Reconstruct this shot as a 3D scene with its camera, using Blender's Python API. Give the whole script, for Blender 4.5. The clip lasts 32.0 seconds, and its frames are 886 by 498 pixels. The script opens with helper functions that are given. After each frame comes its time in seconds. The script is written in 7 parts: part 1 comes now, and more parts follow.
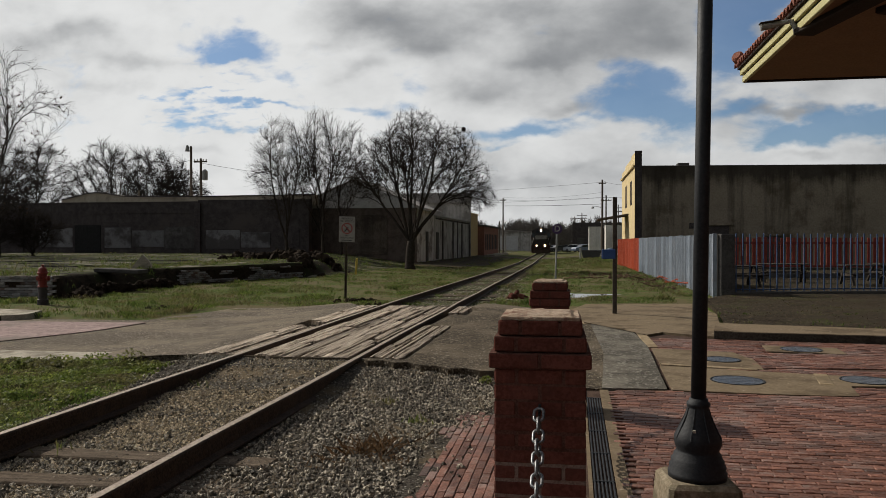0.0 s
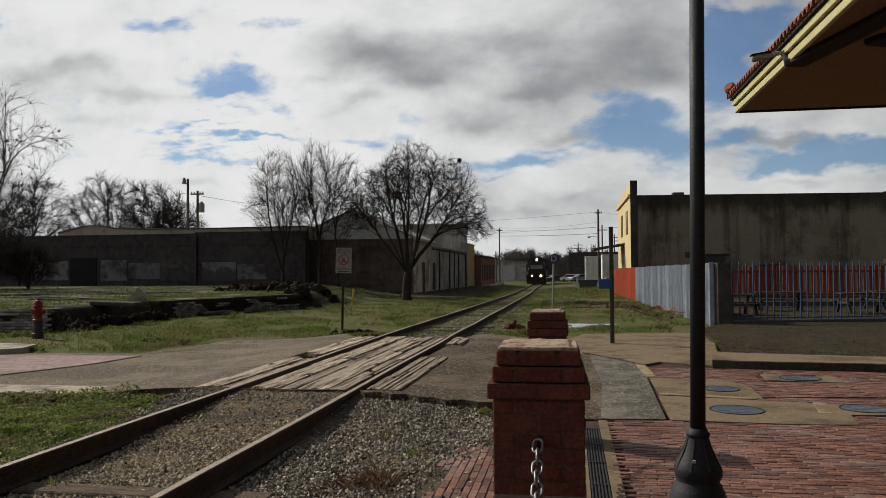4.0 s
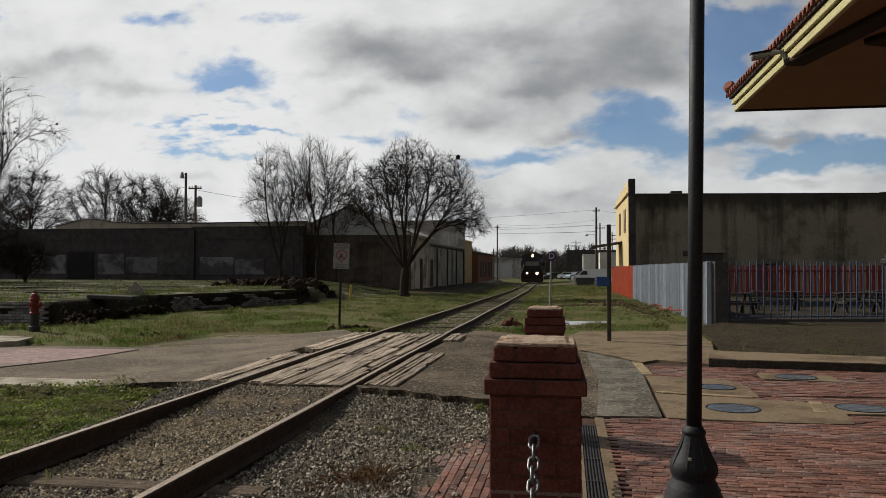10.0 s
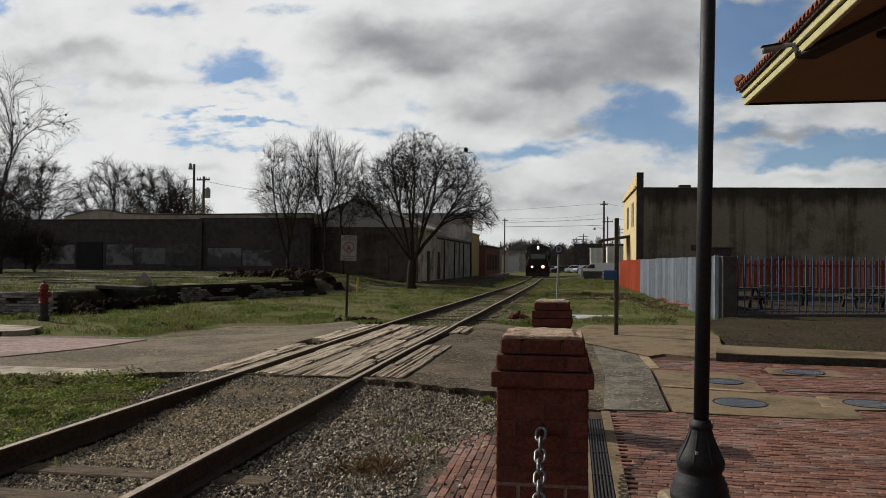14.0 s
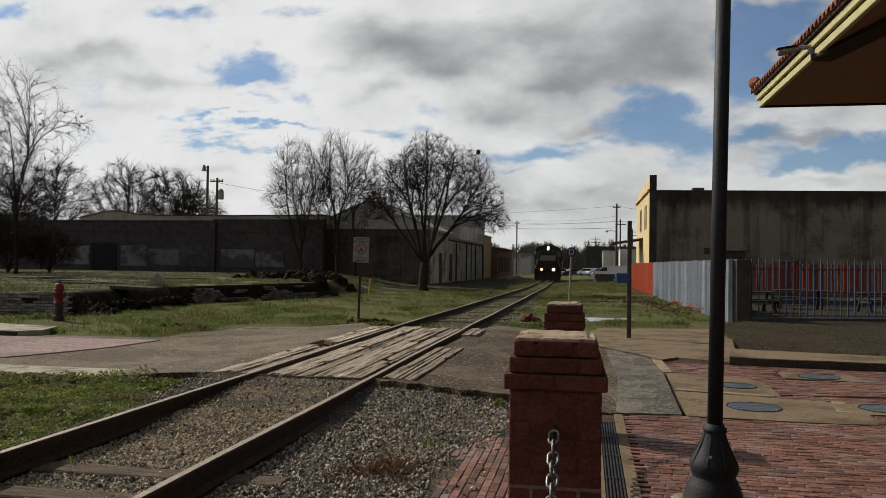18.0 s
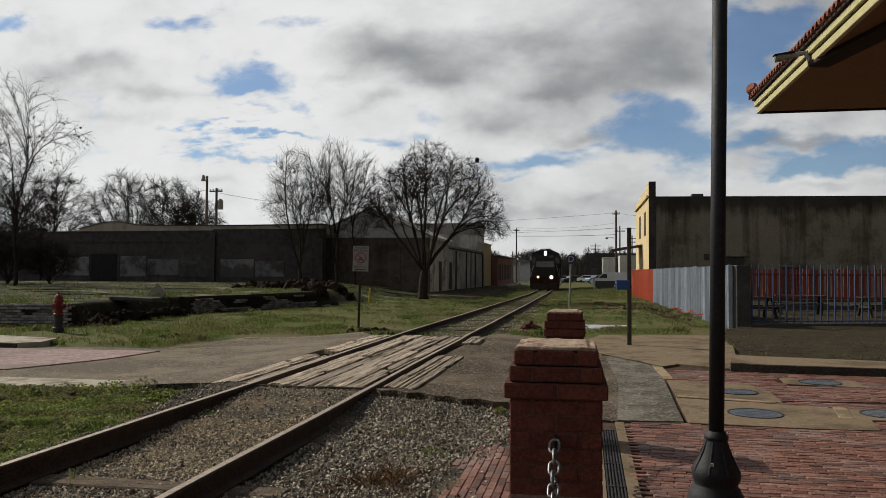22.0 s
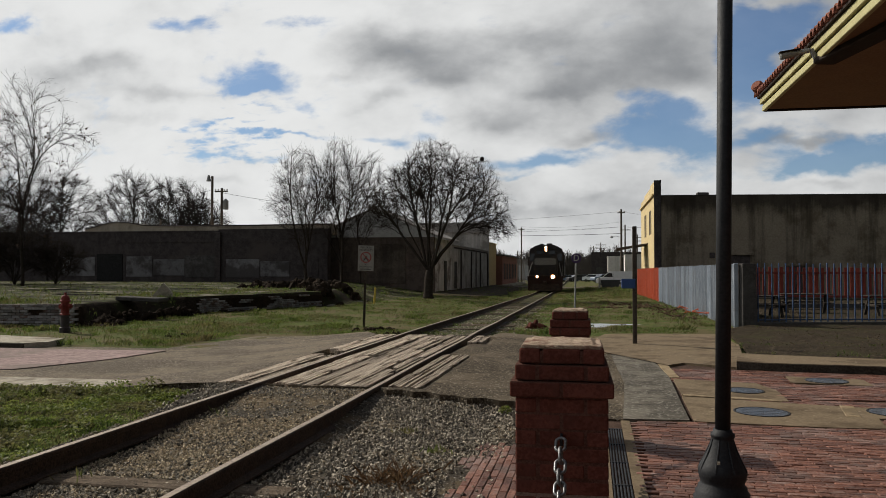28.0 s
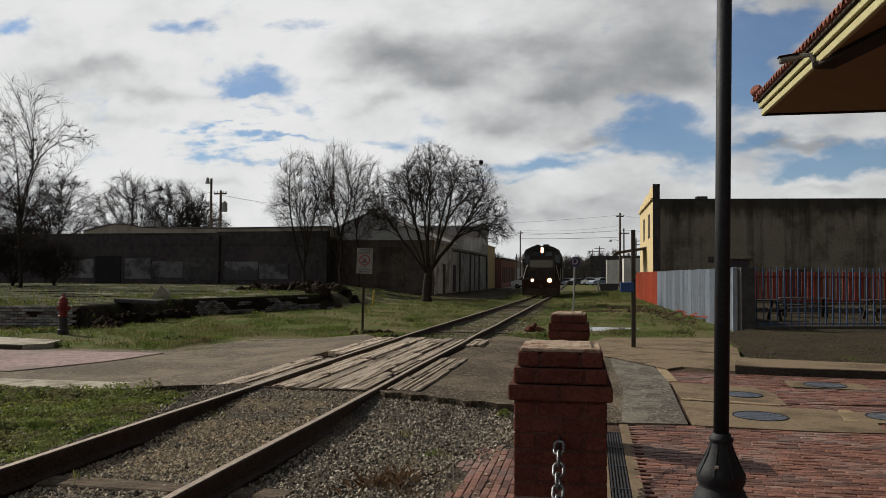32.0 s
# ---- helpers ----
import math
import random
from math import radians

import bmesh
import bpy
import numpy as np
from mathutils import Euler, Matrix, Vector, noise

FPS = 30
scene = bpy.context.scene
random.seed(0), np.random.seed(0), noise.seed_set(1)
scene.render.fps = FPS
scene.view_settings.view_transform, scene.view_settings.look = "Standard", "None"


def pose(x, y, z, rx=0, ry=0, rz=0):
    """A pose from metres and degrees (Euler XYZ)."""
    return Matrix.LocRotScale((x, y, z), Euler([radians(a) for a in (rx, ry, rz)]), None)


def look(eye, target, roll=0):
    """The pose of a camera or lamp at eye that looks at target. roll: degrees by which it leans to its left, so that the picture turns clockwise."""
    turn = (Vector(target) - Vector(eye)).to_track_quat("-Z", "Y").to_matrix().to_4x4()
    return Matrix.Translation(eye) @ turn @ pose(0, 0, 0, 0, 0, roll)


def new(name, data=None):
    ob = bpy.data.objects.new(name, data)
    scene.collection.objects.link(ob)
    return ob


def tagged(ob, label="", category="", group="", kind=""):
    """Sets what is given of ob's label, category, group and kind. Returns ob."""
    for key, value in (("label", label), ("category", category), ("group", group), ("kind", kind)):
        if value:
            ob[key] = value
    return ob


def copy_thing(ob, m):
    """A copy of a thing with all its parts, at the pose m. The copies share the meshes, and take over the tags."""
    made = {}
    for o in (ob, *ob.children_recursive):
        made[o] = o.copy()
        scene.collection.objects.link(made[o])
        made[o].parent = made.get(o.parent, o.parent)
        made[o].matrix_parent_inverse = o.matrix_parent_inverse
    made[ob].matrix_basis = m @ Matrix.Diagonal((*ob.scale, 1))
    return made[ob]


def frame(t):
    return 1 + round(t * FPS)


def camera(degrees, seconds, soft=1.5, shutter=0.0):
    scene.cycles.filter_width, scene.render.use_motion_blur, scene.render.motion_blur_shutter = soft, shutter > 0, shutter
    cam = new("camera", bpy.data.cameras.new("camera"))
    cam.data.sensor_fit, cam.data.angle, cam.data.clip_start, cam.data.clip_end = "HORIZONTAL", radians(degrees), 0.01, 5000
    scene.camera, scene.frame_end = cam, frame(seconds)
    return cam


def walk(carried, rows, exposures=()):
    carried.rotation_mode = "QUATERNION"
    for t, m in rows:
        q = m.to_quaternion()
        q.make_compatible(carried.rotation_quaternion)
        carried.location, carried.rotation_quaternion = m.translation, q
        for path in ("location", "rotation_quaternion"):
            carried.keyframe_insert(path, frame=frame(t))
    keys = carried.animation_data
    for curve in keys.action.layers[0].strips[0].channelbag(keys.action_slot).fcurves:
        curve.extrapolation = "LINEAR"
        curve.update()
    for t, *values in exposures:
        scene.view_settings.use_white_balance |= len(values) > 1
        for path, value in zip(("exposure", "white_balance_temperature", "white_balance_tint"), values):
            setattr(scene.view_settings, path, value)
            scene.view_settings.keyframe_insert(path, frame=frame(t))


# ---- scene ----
cam = camera(60, 32.0, soft=0.8)
walk(cam, [
    (0.0, pose(0.000, 0.005, 1.580, 89.409, 0.003, 9.655)),
    (0.5, pose(-0.003, 0.005, 1.580, 89.327, 0.086, 9.878)),
    (1.0, pose(-0.006, 0.000, 1.579, 89.506, 0.070, 9.919)),
    (1.5, pose(-0.004, -0.003, 1.579, 89.908, 0.294, 10.052)),
    (2.0, pose(-0.007, 0.000, 1.578, 90.342, 0.482, 10.385)),
    (2.5, pose(-0.005, -0.000, 1.580, 90.779, 0.486, 10.419)),
    (3.0, pose(-0.003, -0.008, 1.581, 91.149, 0.443, 10.137)),
    (3.5, pose(-0.002, -0.007, 1.580, 91.426, 0.424, 9.630)),
    (5.5, pose(0.000, -0.006, 1.584, 92.177, 0.273, 9.193)),
    (6.0, pose(-0.002, -0.001, 1.577, 92.034, 0.105, 9.010)),
    (6.5, pose(-0.002, -0.009, 1.579, 91.921, 0.067, 8.868)),
    (7.0, pose(-0.001, 0.001, 1.578, 91.876, 0.042, 8.778)),
    (7.5, pose(-0.004, 0.002, 1.578, 91.908, -0.014, 8.844)),
    (8.0, pose(-0.002, -0.009, 1.580, 91.821, -0.040, 8.986)),
    (8.5, pose(-0.002, 0.002, 1.576, 91.638, -0.079, 9.099)),
    (9.0, pose(-0.001, -0.007, 1.576, 91.570, -0.115, 9.070)),
    (9.5, pose(-0.002, -0.006, 1.577, 91.532, -0.122, 9.078)),
    (10.0, pose(-0.003, -0.004, 1.575, 91.440, -0.113, 9.227)),
    (10.5, pose(-0.003, 0.000, 1.575, 91.123, -0.110, 9.469)),
    (11.0, pose(-0.003, 0.001, 1.572, 90.706, -0.152, 9.513)),
    (11.5, pose(-0.006, -0.002, 1.573, 90.373, -0.183, 9.644)),
    (12.0, pose(-0.005, 0.006, 1.570, 90.426, -0.158, 9.726)),
    (12.5, pose(-0.008, 0.010, 1.573, 90.752, -0.117, 9.852)),
    (13.0, pose(-0.008, -0.005, 1.576, 90.946, -0.262, 9.836)),
    (13.5, pose(-0.011, 0.005, 1.572, 90.875, -0.408, 9.820)),
    (14.0, pose(-0.007, -0.001, 1.571, 90.894, -0.488, 9.754)),
    (14.5, pose(-0.007, -0.000, 1.572, 91.053, -0.400, 9.861)),
    (16.5, pose(-0.013, -0.000, 1.573, 90.855, -0.366, 10.606)),
    (17.0, pose(-0.013, 0.004, 1.575, 90.934, -0.366, 10.606)),
    (17.5, pose(-0.011, -0.003, 1.572, 90.947, -0.457, 10.516)),
    (18.0, pose(-0.013, -0.005, 1.570, 91.044, -0.736, 10.644)),
    (18.5, pose(-0.014, -0.010, 1.573, 91.331, -1.023, 10.513)),
    (19.0, pose(-0.013, -0.001, 1.574, 91.682, -0.796, 10.516)),
    (19.5, pose(-0.012, -0.004, 1.574, 91.824, -0.438, 10.709)),
    (20.0, pose(-0.011, -0.008, 1.573, 91.639, -0.402, 10.569)),
    (20.5, pose(-0.011, -0.001, 1.572, 91.457, -0.361, 10.511)),
    (21.0, pose(-0.011, 0.001, 1.573, 91.413, -0.371, 10.563)),
    (21.5, pose(-0.012, 0.004, 1.571, 91.478, -0.316, 10.627)),
    (22.0, pose(-0.010, 0.001, 1.575, 91.647, -0.267, 10.635)),
    (22.5, pose(-0.013, -0.010, 1.573, 91.576, -0.305, 10.719)),
    (23.0, pose(-0.011, -0.001, 1.572, 91.506, -0.257, 10.844)),
    (23.5, pose(-0.012, -0.008, 1.573, 91.513, -0.316, 10.845)),
    (24.0, pose(-0.012, 0.000, 1.571, 91.540, -0.276, 10.765)),
    (24.5, pose(-0.012, -0.005, 1.572, 91.629, -0.245, 10.855)),
    (25.0, pose(-0.012, -0.002, 1.571, 91.632, -0.230, 10.927)),
    (25.5, pose(-0.012, -0.000, 1.570, 91.541, -0.177, 10.911)),
    (27.5, pose(-0.013, -0.002, 1.570, 91.615, -0.147, 11.083)),
    (28.0, pose(-0.011, -0.000, 1.571, 91.603, -0.105, 11.014)),
    (28.5, pose(-0.010, -0.004, 1.572, 91.642, -0.173, 10.874)),
    (29.0, pose(-0.011, -0.002, 1.572, 91.640, -0.203, 10.874)),
    (29.5, pose(-0.012, -0.011, 1.574, 91.737, -0.216, 10.939)),
    (30.0, pose(-0.013, -0.008, 1.571, 91.807, -0.246, 10.892)),
    (30.5, pose(-0.012, -0.004, 1.572, 91.717, -0.328, 10.804)),
    (31.0, pose(-0.012, -0.008, 1.571, 91.779, -0.342, 10.739)),
    (31.5, pose(-0.011, -0.001, 1.569, 91.772, -0.287, 10.798)),
    (32.0, pose(-0.012, 0.002, 1.570, 91.833, -0.298, 10.918)),
], exposures=[(0.0, -0.14), (2.5, -0.08), (32.0, -0.08)])

# ---- light ----
SUN_AZ = Vector((-0.905, 0.425, 0)).normalized()
SUN_EL = radians(36)
SUN_DIR = Vector((SUN_AZ.x * math.cos(SUN_EL), SUN_AZ.y * math.cos(SUN_EL), math.sin(SUN_EL)))
sun = new("sun", bpy.data.lights.new("sun", "SUN"))
sun.data.energy, sun.data.angle, sun.data.color = 5.0, radians(0.6), (1.0, 0.93, 0.82)
sun.matrix_world = look((0, 0, 30), Vector((0, 0, 30)) - SUN_DIR)


class Graph:
    """Short hand for node trees."""

    def __init__(self, tree):
        self.t = tree
        tree.nodes.clear()

    def node(self, kind, **values):
        n = self.t.nodes.new(kind)
        for k, v in values.items():
            if k == "operation":
                n.operation = v
            elif k == "blend_type":
                n.blend_type = v
            elif k == "data_type":
                n.data_type = v
            elif k == "sky_type":
                n.sky_type = v
        return n

    def put(self, socket, value):
        if isinstance(value, bpy.types.NodeSocket):
            self.t.links.new(value, socket)
        else:
            socket.default_value = value

    def math(self, op, a, b=0.0, c=0.0, clamp=False):
        n = self.node("ShaderNodeMath", operation=op)
        n.use_clamp = clamp
        for i, v in enumerate((a, b, c)):
            self.put(n.inputs[i], v)
        return n.outputs[0]

    def vec(self, op, a, b=(0, 0, 0)):
        n = self.node("ShaderNodeVectorMath", operation=op)
        self.put(n.inputs[0], a)
        self.put(n.inputs[1], b)
        return n.outputs["Vector"]

    def noise(self, v, scale, detail=4.0, rough=0.55, distort=0.0):
        n = self.node("ShaderNodeTexNoise")
        self.put(n.inputs["Vector"], v)
        self.put(n.inputs["Scale"], scale)
        n.inputs["Detail"].default_value, n.inputs["Roughness"].default_value = detail, rough
        n.inputs["Distortion"].default_value = distort
        return n.outputs["Fac"]

    def ramp(self, f, lo, hi):
        n = self.node("ShaderNodeMapRange")
        n.interpolation_type = "SMOOTHSTEP"
        self.put(n.inputs["Value"], f)
        n.inputs["From Min"].default_value, n.inputs["From Max"].default_value = lo, hi
        return n.outputs["Result"]

    def mix(self, f, a, b, blend="MIX"):
        n = self.node("ShaderNodeMix", data_type="RGBA", blend_type=blend)
        self.put(n.inputs["Factor"], f)
        self.put(n.inputs[6], a if not isinstance(a, tuple) else (*a[:3], 1))
        self.put(n.inputs[7], b if not isinstance(b, tuple) else (*b[:3], 1))
        return n.outputs[2]


def make_world():
    w = bpy.data.worlds.new("sky")
    w.use_nodes = True
    g = Graph(w.node_tree)
    v = g.node("ShaderNodeTexCoord").outputs["Generated"]
    sep = g.node("ShaderNodeSeparateXYZ")
    g.put(sep.inputs[0], v)
    x, y, z = sep.outputs
    ay = g.math("MAXIMUM", g.math("ABSOLUTE", y), 0.35)
    qx, qz = g.math("DIVIDE", x, ay), g.math("DIVIDE", z, ay)

    def plane(sx, sz, ox=0.0):
        c = g.node("ShaderNodeCombineXYZ")
        g.put(c.inputs[0], g.math("MULTIPLY_ADD", qx, sx, ox))
        g.put(c.inputs[1], g.math("MULTIPLY_ADD", qz, sz, g.math("MULTIPLY", y, 0.3)))
        return c.outputs[0]

    warp = g.noise(plane(7, 11), 1.0, 5, 0.55)
    warp2 = g.noise(plane(7, 11, 7.3), 1.0, 5, 0.55)
    wx = g.math("MULTIPLY_ADD", g.math("SUBTRACT", warp, 0.5), 0.15, qx)
    wz = g.math("MULTIPLY_ADD", g.math("SUBTRACT", warp2, 0.5), 0.085, qz)

    def blob(cx, cz, rx, rz, tilt=0.0):
        dx, dz = g.math("SUBTRACT", wx, cx), g.math("SUBTRACT", wz, cz)
        dz = g.math("MULTIPLY_ADD", dx, -tilt, dz)
        dx, dz = g.math("DIVIDE", dx, rx), g.math("DIVIDE", dz, rz)
        d = g.math("ADD", g.math("MULTIPLY", dx, dx), g.math("MULTIPLY", dz, dz))
        return g.math("EXPONENT", g.math("MULTIPLY", d, -1.0))

    def total(blobs):
        s = 0.0
        for amount, *where in blobs:
            s = g.math("MULTIPLY_ADD", blob(*where), amount, s)
        return s

    # gaps of blue between the clouds
    gaps = total([
        (0.70, -0.494, 0.274, 0.025, 0.021), (0.60, -0.461, 0.286, 0.022, 0.019), (0.75, -0.477, 0.255, 0.028, 0.008), (0.70, -0.436, 0.262, 0.045, 0.017, -0.20), (0.50, -0.382, 0.233, 0.037, 0.012),
        (0.45, -0.524, 0.253, 0.025, 0.010), (1.05, -0.435, 0.183, 0.070, 0.005, -0.05), (0.55, -0.548, 0.166, 0.051, 0.005), (0.50, -0.532, 0.201, 0.059, 0.005), (0.55, -0.463, 0.156, 0.050, 0.005),
        (0.75, -0.273, 0.178, 0.035, 0.009), (0.50, -0.188, 0.210, 0.034, 0.014), (0.60, -0.223, 0.189, 0.031, 0.007), (0.85, -0.590, 0.360, 0.056, 0.013), (0.65, -0.424, 0.344, 0.041, 0.011),
        (0.90, -0.845, 0.370, 0.038, 0.013), (1.15, -0.064, 0.136, 0.062, 0.013, 0.02), (1.15, 0.051, 0.175, 0.049, 0.025, 0.08), (1.05, 0.124, 0.164, 0.048, 0.026), (0.65, 0.106, 0.197, 0.041, 0.013),
        (1.25, 0.274, 0.140, 0.096, 0.015, 0.06), (0.90, 0.354, 0.149, 0.038, 0.018), (1.25, 0.208, 0.279, 0.040, 0.057, 0.00), (0.80, 0.181, 0.308, 0.034, 0.028), (0.90, 0.248, 0.312, 0.046, 0.021),
        (0.70, 0.188, 0.223, 0.027, 0.028), (0.90, 0.202, 0.163, 0.040, 0.013), (0.50, 0.047, 0.216, 0.042, 0.009), (0.50, -0.245, 0.149, 0.031, 0.006), (0.50, -0.116, 0.117, 0.044, 0.004),
        (0.45, -0.013, 0.156, 0.043, 0.006), (1.20, -1.092, 0.341, 0.158, 0.052), (1.20, 0.570, 0.205, 0.092, 0.026), (1.00, -0.304, 0.477, 0.140, 0.039), (1.00, 0.160, 0.431, 0.100, 0.043)])
    fine = g.noise(plane(12, 24), 1.0, 7, 0.58, 0.3)
    # a field of small ripples
    ripple = g.math("MULTIPLY", g.math("SUBTRACT", g.noise(plane(34, 105, 2.2), 1.0, 4, 0.5, 0.3), 0.42), blob(-0.504, 0.193, 0.14, 0.05, -0.08))
    gaps = g.math("MULTIPLY_ADD", ripple, 2.6, g.math("MULTIPLY", gaps, 0.97))
    thin = g.ramp(g.math("ADD", gaps, g.math("MULTIPLY", g.math("SUBTRACT", fine, 0.5), 2.0)), 0.18, 0.98)
    # dark undersides and bright tops
    under = total([
        (0.75, -0.696, 0.288, 0.097, 0.021), (0.45, -0.796, 0.280, 0.064, 0.028), (0.60, -0.607, 0.253, 0.103, 0.013), (1.00, -0.244, 0.287, 0.084, 0.026, 0.05), (0.75, -0.183, 0.257, 0.045, 0.018),
        (0.55, -0.315, 0.315, 0.047, 0.023), (0.50, -0.283, 0.229, 0.055, 0.012), (0.75, -0.085, 0.293, 0.080, 0.025), (0.55, 0.002, 0.248, 0.078, 0.022), (0.70, -0.115, 0.205, 0.059, 0.022),
        (0.55, -0.012, 0.172, 0.050, 0.015), (0.55, 0.101, 0.259, 0.048, 0.036), (0.40, -0.049, 0.236, 0.043, 0.013), (0.65, 0.262, 0.158, 0.065, 0.006), (0.55, 0.216, 0.166, 0.033, 0.008),
        (0.35, 0.307, 0.116, 0.045, 0.006), (0.45, -0.100, 0.075, 0.088, 0.010), (0.35, 0.002, 0.088, 0.043, 0.007), (0.30, -0.461, 0.157, 0.041, 0.008), (0.30, -0.651, 0.218, 0.105, 0.008),
        (0.35, -0.529, 0.127, 0.067, 0.007), (0.40, -0.347, 0.262, 0.040, 0.008)])
    billow = g.noise(plane(6, 10, 3.1), 1.0, 6, 0.52, 0.2)
    puff = g.noise(plane(20, 32, 5.7), 1.0, 6, 0.55, 0.2)
    shade = g.math("ADD", g.math("MULTIPLY", under, 0.62), g.math("MULTIPLY", g.math("SUBTRACT", billow, 0.5), 1.1))
    shade = g.math("ADD", shade, g.math("MULTIPLY_ADD", g.math("MULTIPLY", g.ramp(qx, -0.35, 0.25), g.ramp(qz, 0.0, 0.2)), 0.46, 0.06))
    # the deep grey bank high on the shaded side
    bank = g.math("MULTIPLY", g.ramp(wx, -0.36, -0.02), g.ramp(wz, 0.15, 0.27))
    shade = g.math("MULTIPLY_ADD", bank, 0.20, shade)
    # and a thin grey veil low over the skyline
    veil = g.math("MULTIPLY", g.ramp(wx, -0.40, -0.10), g.math("SUBTRACT", 1.0, g.ramp(wz, 0.06, 0.16)))
    shade = g.math("MULTIPLY_ADD", veil, 0.30, shade)
    shade = g.math("MULTIPLY_ADD", g.math("SUBTRACT", puff, 0.5), 0.38, shade)
    shade = g.ramp(shade, -0.10, 1.18)
    cloud = g.mix(shade, (0.94, 0.948, 0.942), (0.29, 0.303, 0.32))
    sky = g.node("ShaderNodeTexSky", sky_type="NISHITA")
    sky.sun_disc = False
    sky.sun_elevation, sky.sun_rotation = SUN_EL, math.atan2(SUN_AZ.x, SUN_AZ.y)
    sky.altitude, sky.air_density, sky.dust_density = 100, 1.0, 0.6
    blue = g.mix(1.0, sky.outputs[0], (0.052, 0.072, 0.093), "MULTIPLY")
    col = g.mix(g.math("MULTIPLY", thin, 0.85), cloud, blue)
    # the sky away from the sun is dimmer
    toward = g.math("ADD", g.math("MULTIPLY", x, SUN_AZ.x), g.math("MULTIPLY", y, SUN_AZ.y))
    dim = g.math("MULTIPLY_ADD", g.ramp(toward, -0.6, 0.15), 0.625, 0.27)
    # overhead the cloud breaks up and lets the deeper blue through
    hue = g.mix(g.math("MULTIPLY", g.ramp(z, 0.42, 0.70), 0.5), col, g.mix(1.0, blue, (0.8, 0.8, 0.85), "MULTIPLY"))
    bg = g.node("ShaderNodeBackground")
    g.put(bg.inputs["Color"], hue)
    g.put(bg.inputs["Strength"], dim)
    out = g.node("ShaderNodeOutputWorld")
    g.put(out.inputs[0], bg.outputs[0])
    scene.world = w


make_world()


# ---- materials ----
def mat(name, a, b, scale=6.0, rough=0.85, bump=0.25, fine=60.0, metal=0.0, vary=0.0, island=0.0, c=None, cover=0.6,
        big=0.6, streak=0.0, spec=None, stretch=(1, 1, 1), speck=None, leaf=0.0, crisp=0.1, drip=None):
    """Procedural surface: a to b by coarse and fine grain, c in large stains, speck in small spots, vary by thing,
    island by loose piece, leaf: light that passes through."""
    m = bpy.data.materials.new(name)
    m.use_nodes = True
    g = Graph(m.node_tree)
    co = g.node("ShaderNodeTexCoord").outputs["Object"]
    rnd = g.node("ShaderNodeObjectInfo").outputs["Random"]
    shift = g.node("ShaderNodeCombineXYZ")
    for i in range(3):
        g.put(shift.inputs[i], g.math("MULTIPLY", rnd, 37.0 + 11 * i))
    if vary:
        co = g.vec("ADD", co, shift.outputs[0])
    flat = co
    co = g.vec("MULTIPLY", co, stretch)
    n1 = g.noise(co, scale, 7, 0.68)
    n2 = g.noise(co, fine, 3, 0.6)
    col = g.mix(g.ramp(g.math("MULTIPLY_ADD", n2, 0.55, g.math("MULTIPLY", n1, 0.45)), 0.5 - crisp, 0.5 + crisp), a, b)
    if c:
        n3 = g.noise(flat, big, 7, 0.68)
        col = g.mix(g.math("MULTIPLY", g.ramp(n3, cover - 0.08, cover + 0.06), 0.85), col, c)
    if speck:
        n4 = g.noise(co, speck[1], 2, 0.5)
        col = g.mix(g.ramp(n4, speck[2], speck[2] + 0.06), col, speck[0])
    if streak:
        st = g.noise(g.vec("MULTIPLY", co, (1.0, 1.0, 0.07)), 1.4, 7, 0.7)
        col = g.mix(g.math("MULTIPLY", g.ramp(st, 0.46, 0.66), streak), col, tuple(v * 0.22 for v in a))
    if drip:
        # soot washed down from the coping: a ragged band with runs below it
        sep = g.node("ShaderNodeSeparateXYZ")
        g.put(sep.inputs[0], flat)
        run = g.noise(g.vec("MULTIPLY", flat, (1.0, 1.0, 0.05)), 1.1, 8, 0.75)
        patch = g.noise(flat, 0.9, 8, 0.72)
        high = g.ramp(sep.outputs[2], drip[0], drip[1])
        wet = g.math("MULTIPLY_ADD", high, 0.34, g.math("MULTIPLY_ADD", patch, 0.35, g.math("MULTIPLY", run, 0.65)))
        col = g.mix(g.math("MULTIPLY", g.ramp(wet, 0.56, 0.80), 0.80), col, (0.022, 0.019, 0.016))
    if vary or island:
        src = rnd
        if island:
            src = g.node("ShaderNodeNewGeometry").outputs["Random Per Island"]
        k = g.math("MULTIPLY_ADD", src, 2 * max(vary, island), 1 - max(vary, island))
        kk = g.node("ShaderNodeCombineXYZ")
        for i in range(3):
            g.put(kk.inputs[i], k)
        col = g.mix(1.0, col, kk.outputs[0], "MULTIPLY")
    bs = g.node("ShaderNodeBsdfPrincipled")
    g.put(bs.inputs["Base Color"], col)
    g.put(bs.inputs["Roughness"], g.math("MULTIPLY_ADD", g.math("SUBTRACT", n1, 0.5), 0.3, rough, clamp=True))
    bs.inputs["Metallic"].default_value = metal
    bs.inputs["Specular IOR Level"].default_value = spec if spec is not None else (0.03 if rough >= 0.85 else (0.2 if rough > 0.55 else 0.4))
    if bump:
        bp = g.node("ShaderNodeBump")
        bp.inputs["Strength"].default_value, bp.inputs["Distance"].default_value = min(1.0, bump * 1.3), 0.025
        g.put(bp.inputs["Height"], g.math("ADD", g.math("MULTIPLY", n1, 0.6), g.math("MULTIPLY", n2, 0.4)))
        g.put(bs.inputs["Normal"], bp.outputs[0])
    shader = bs.outputs[0]
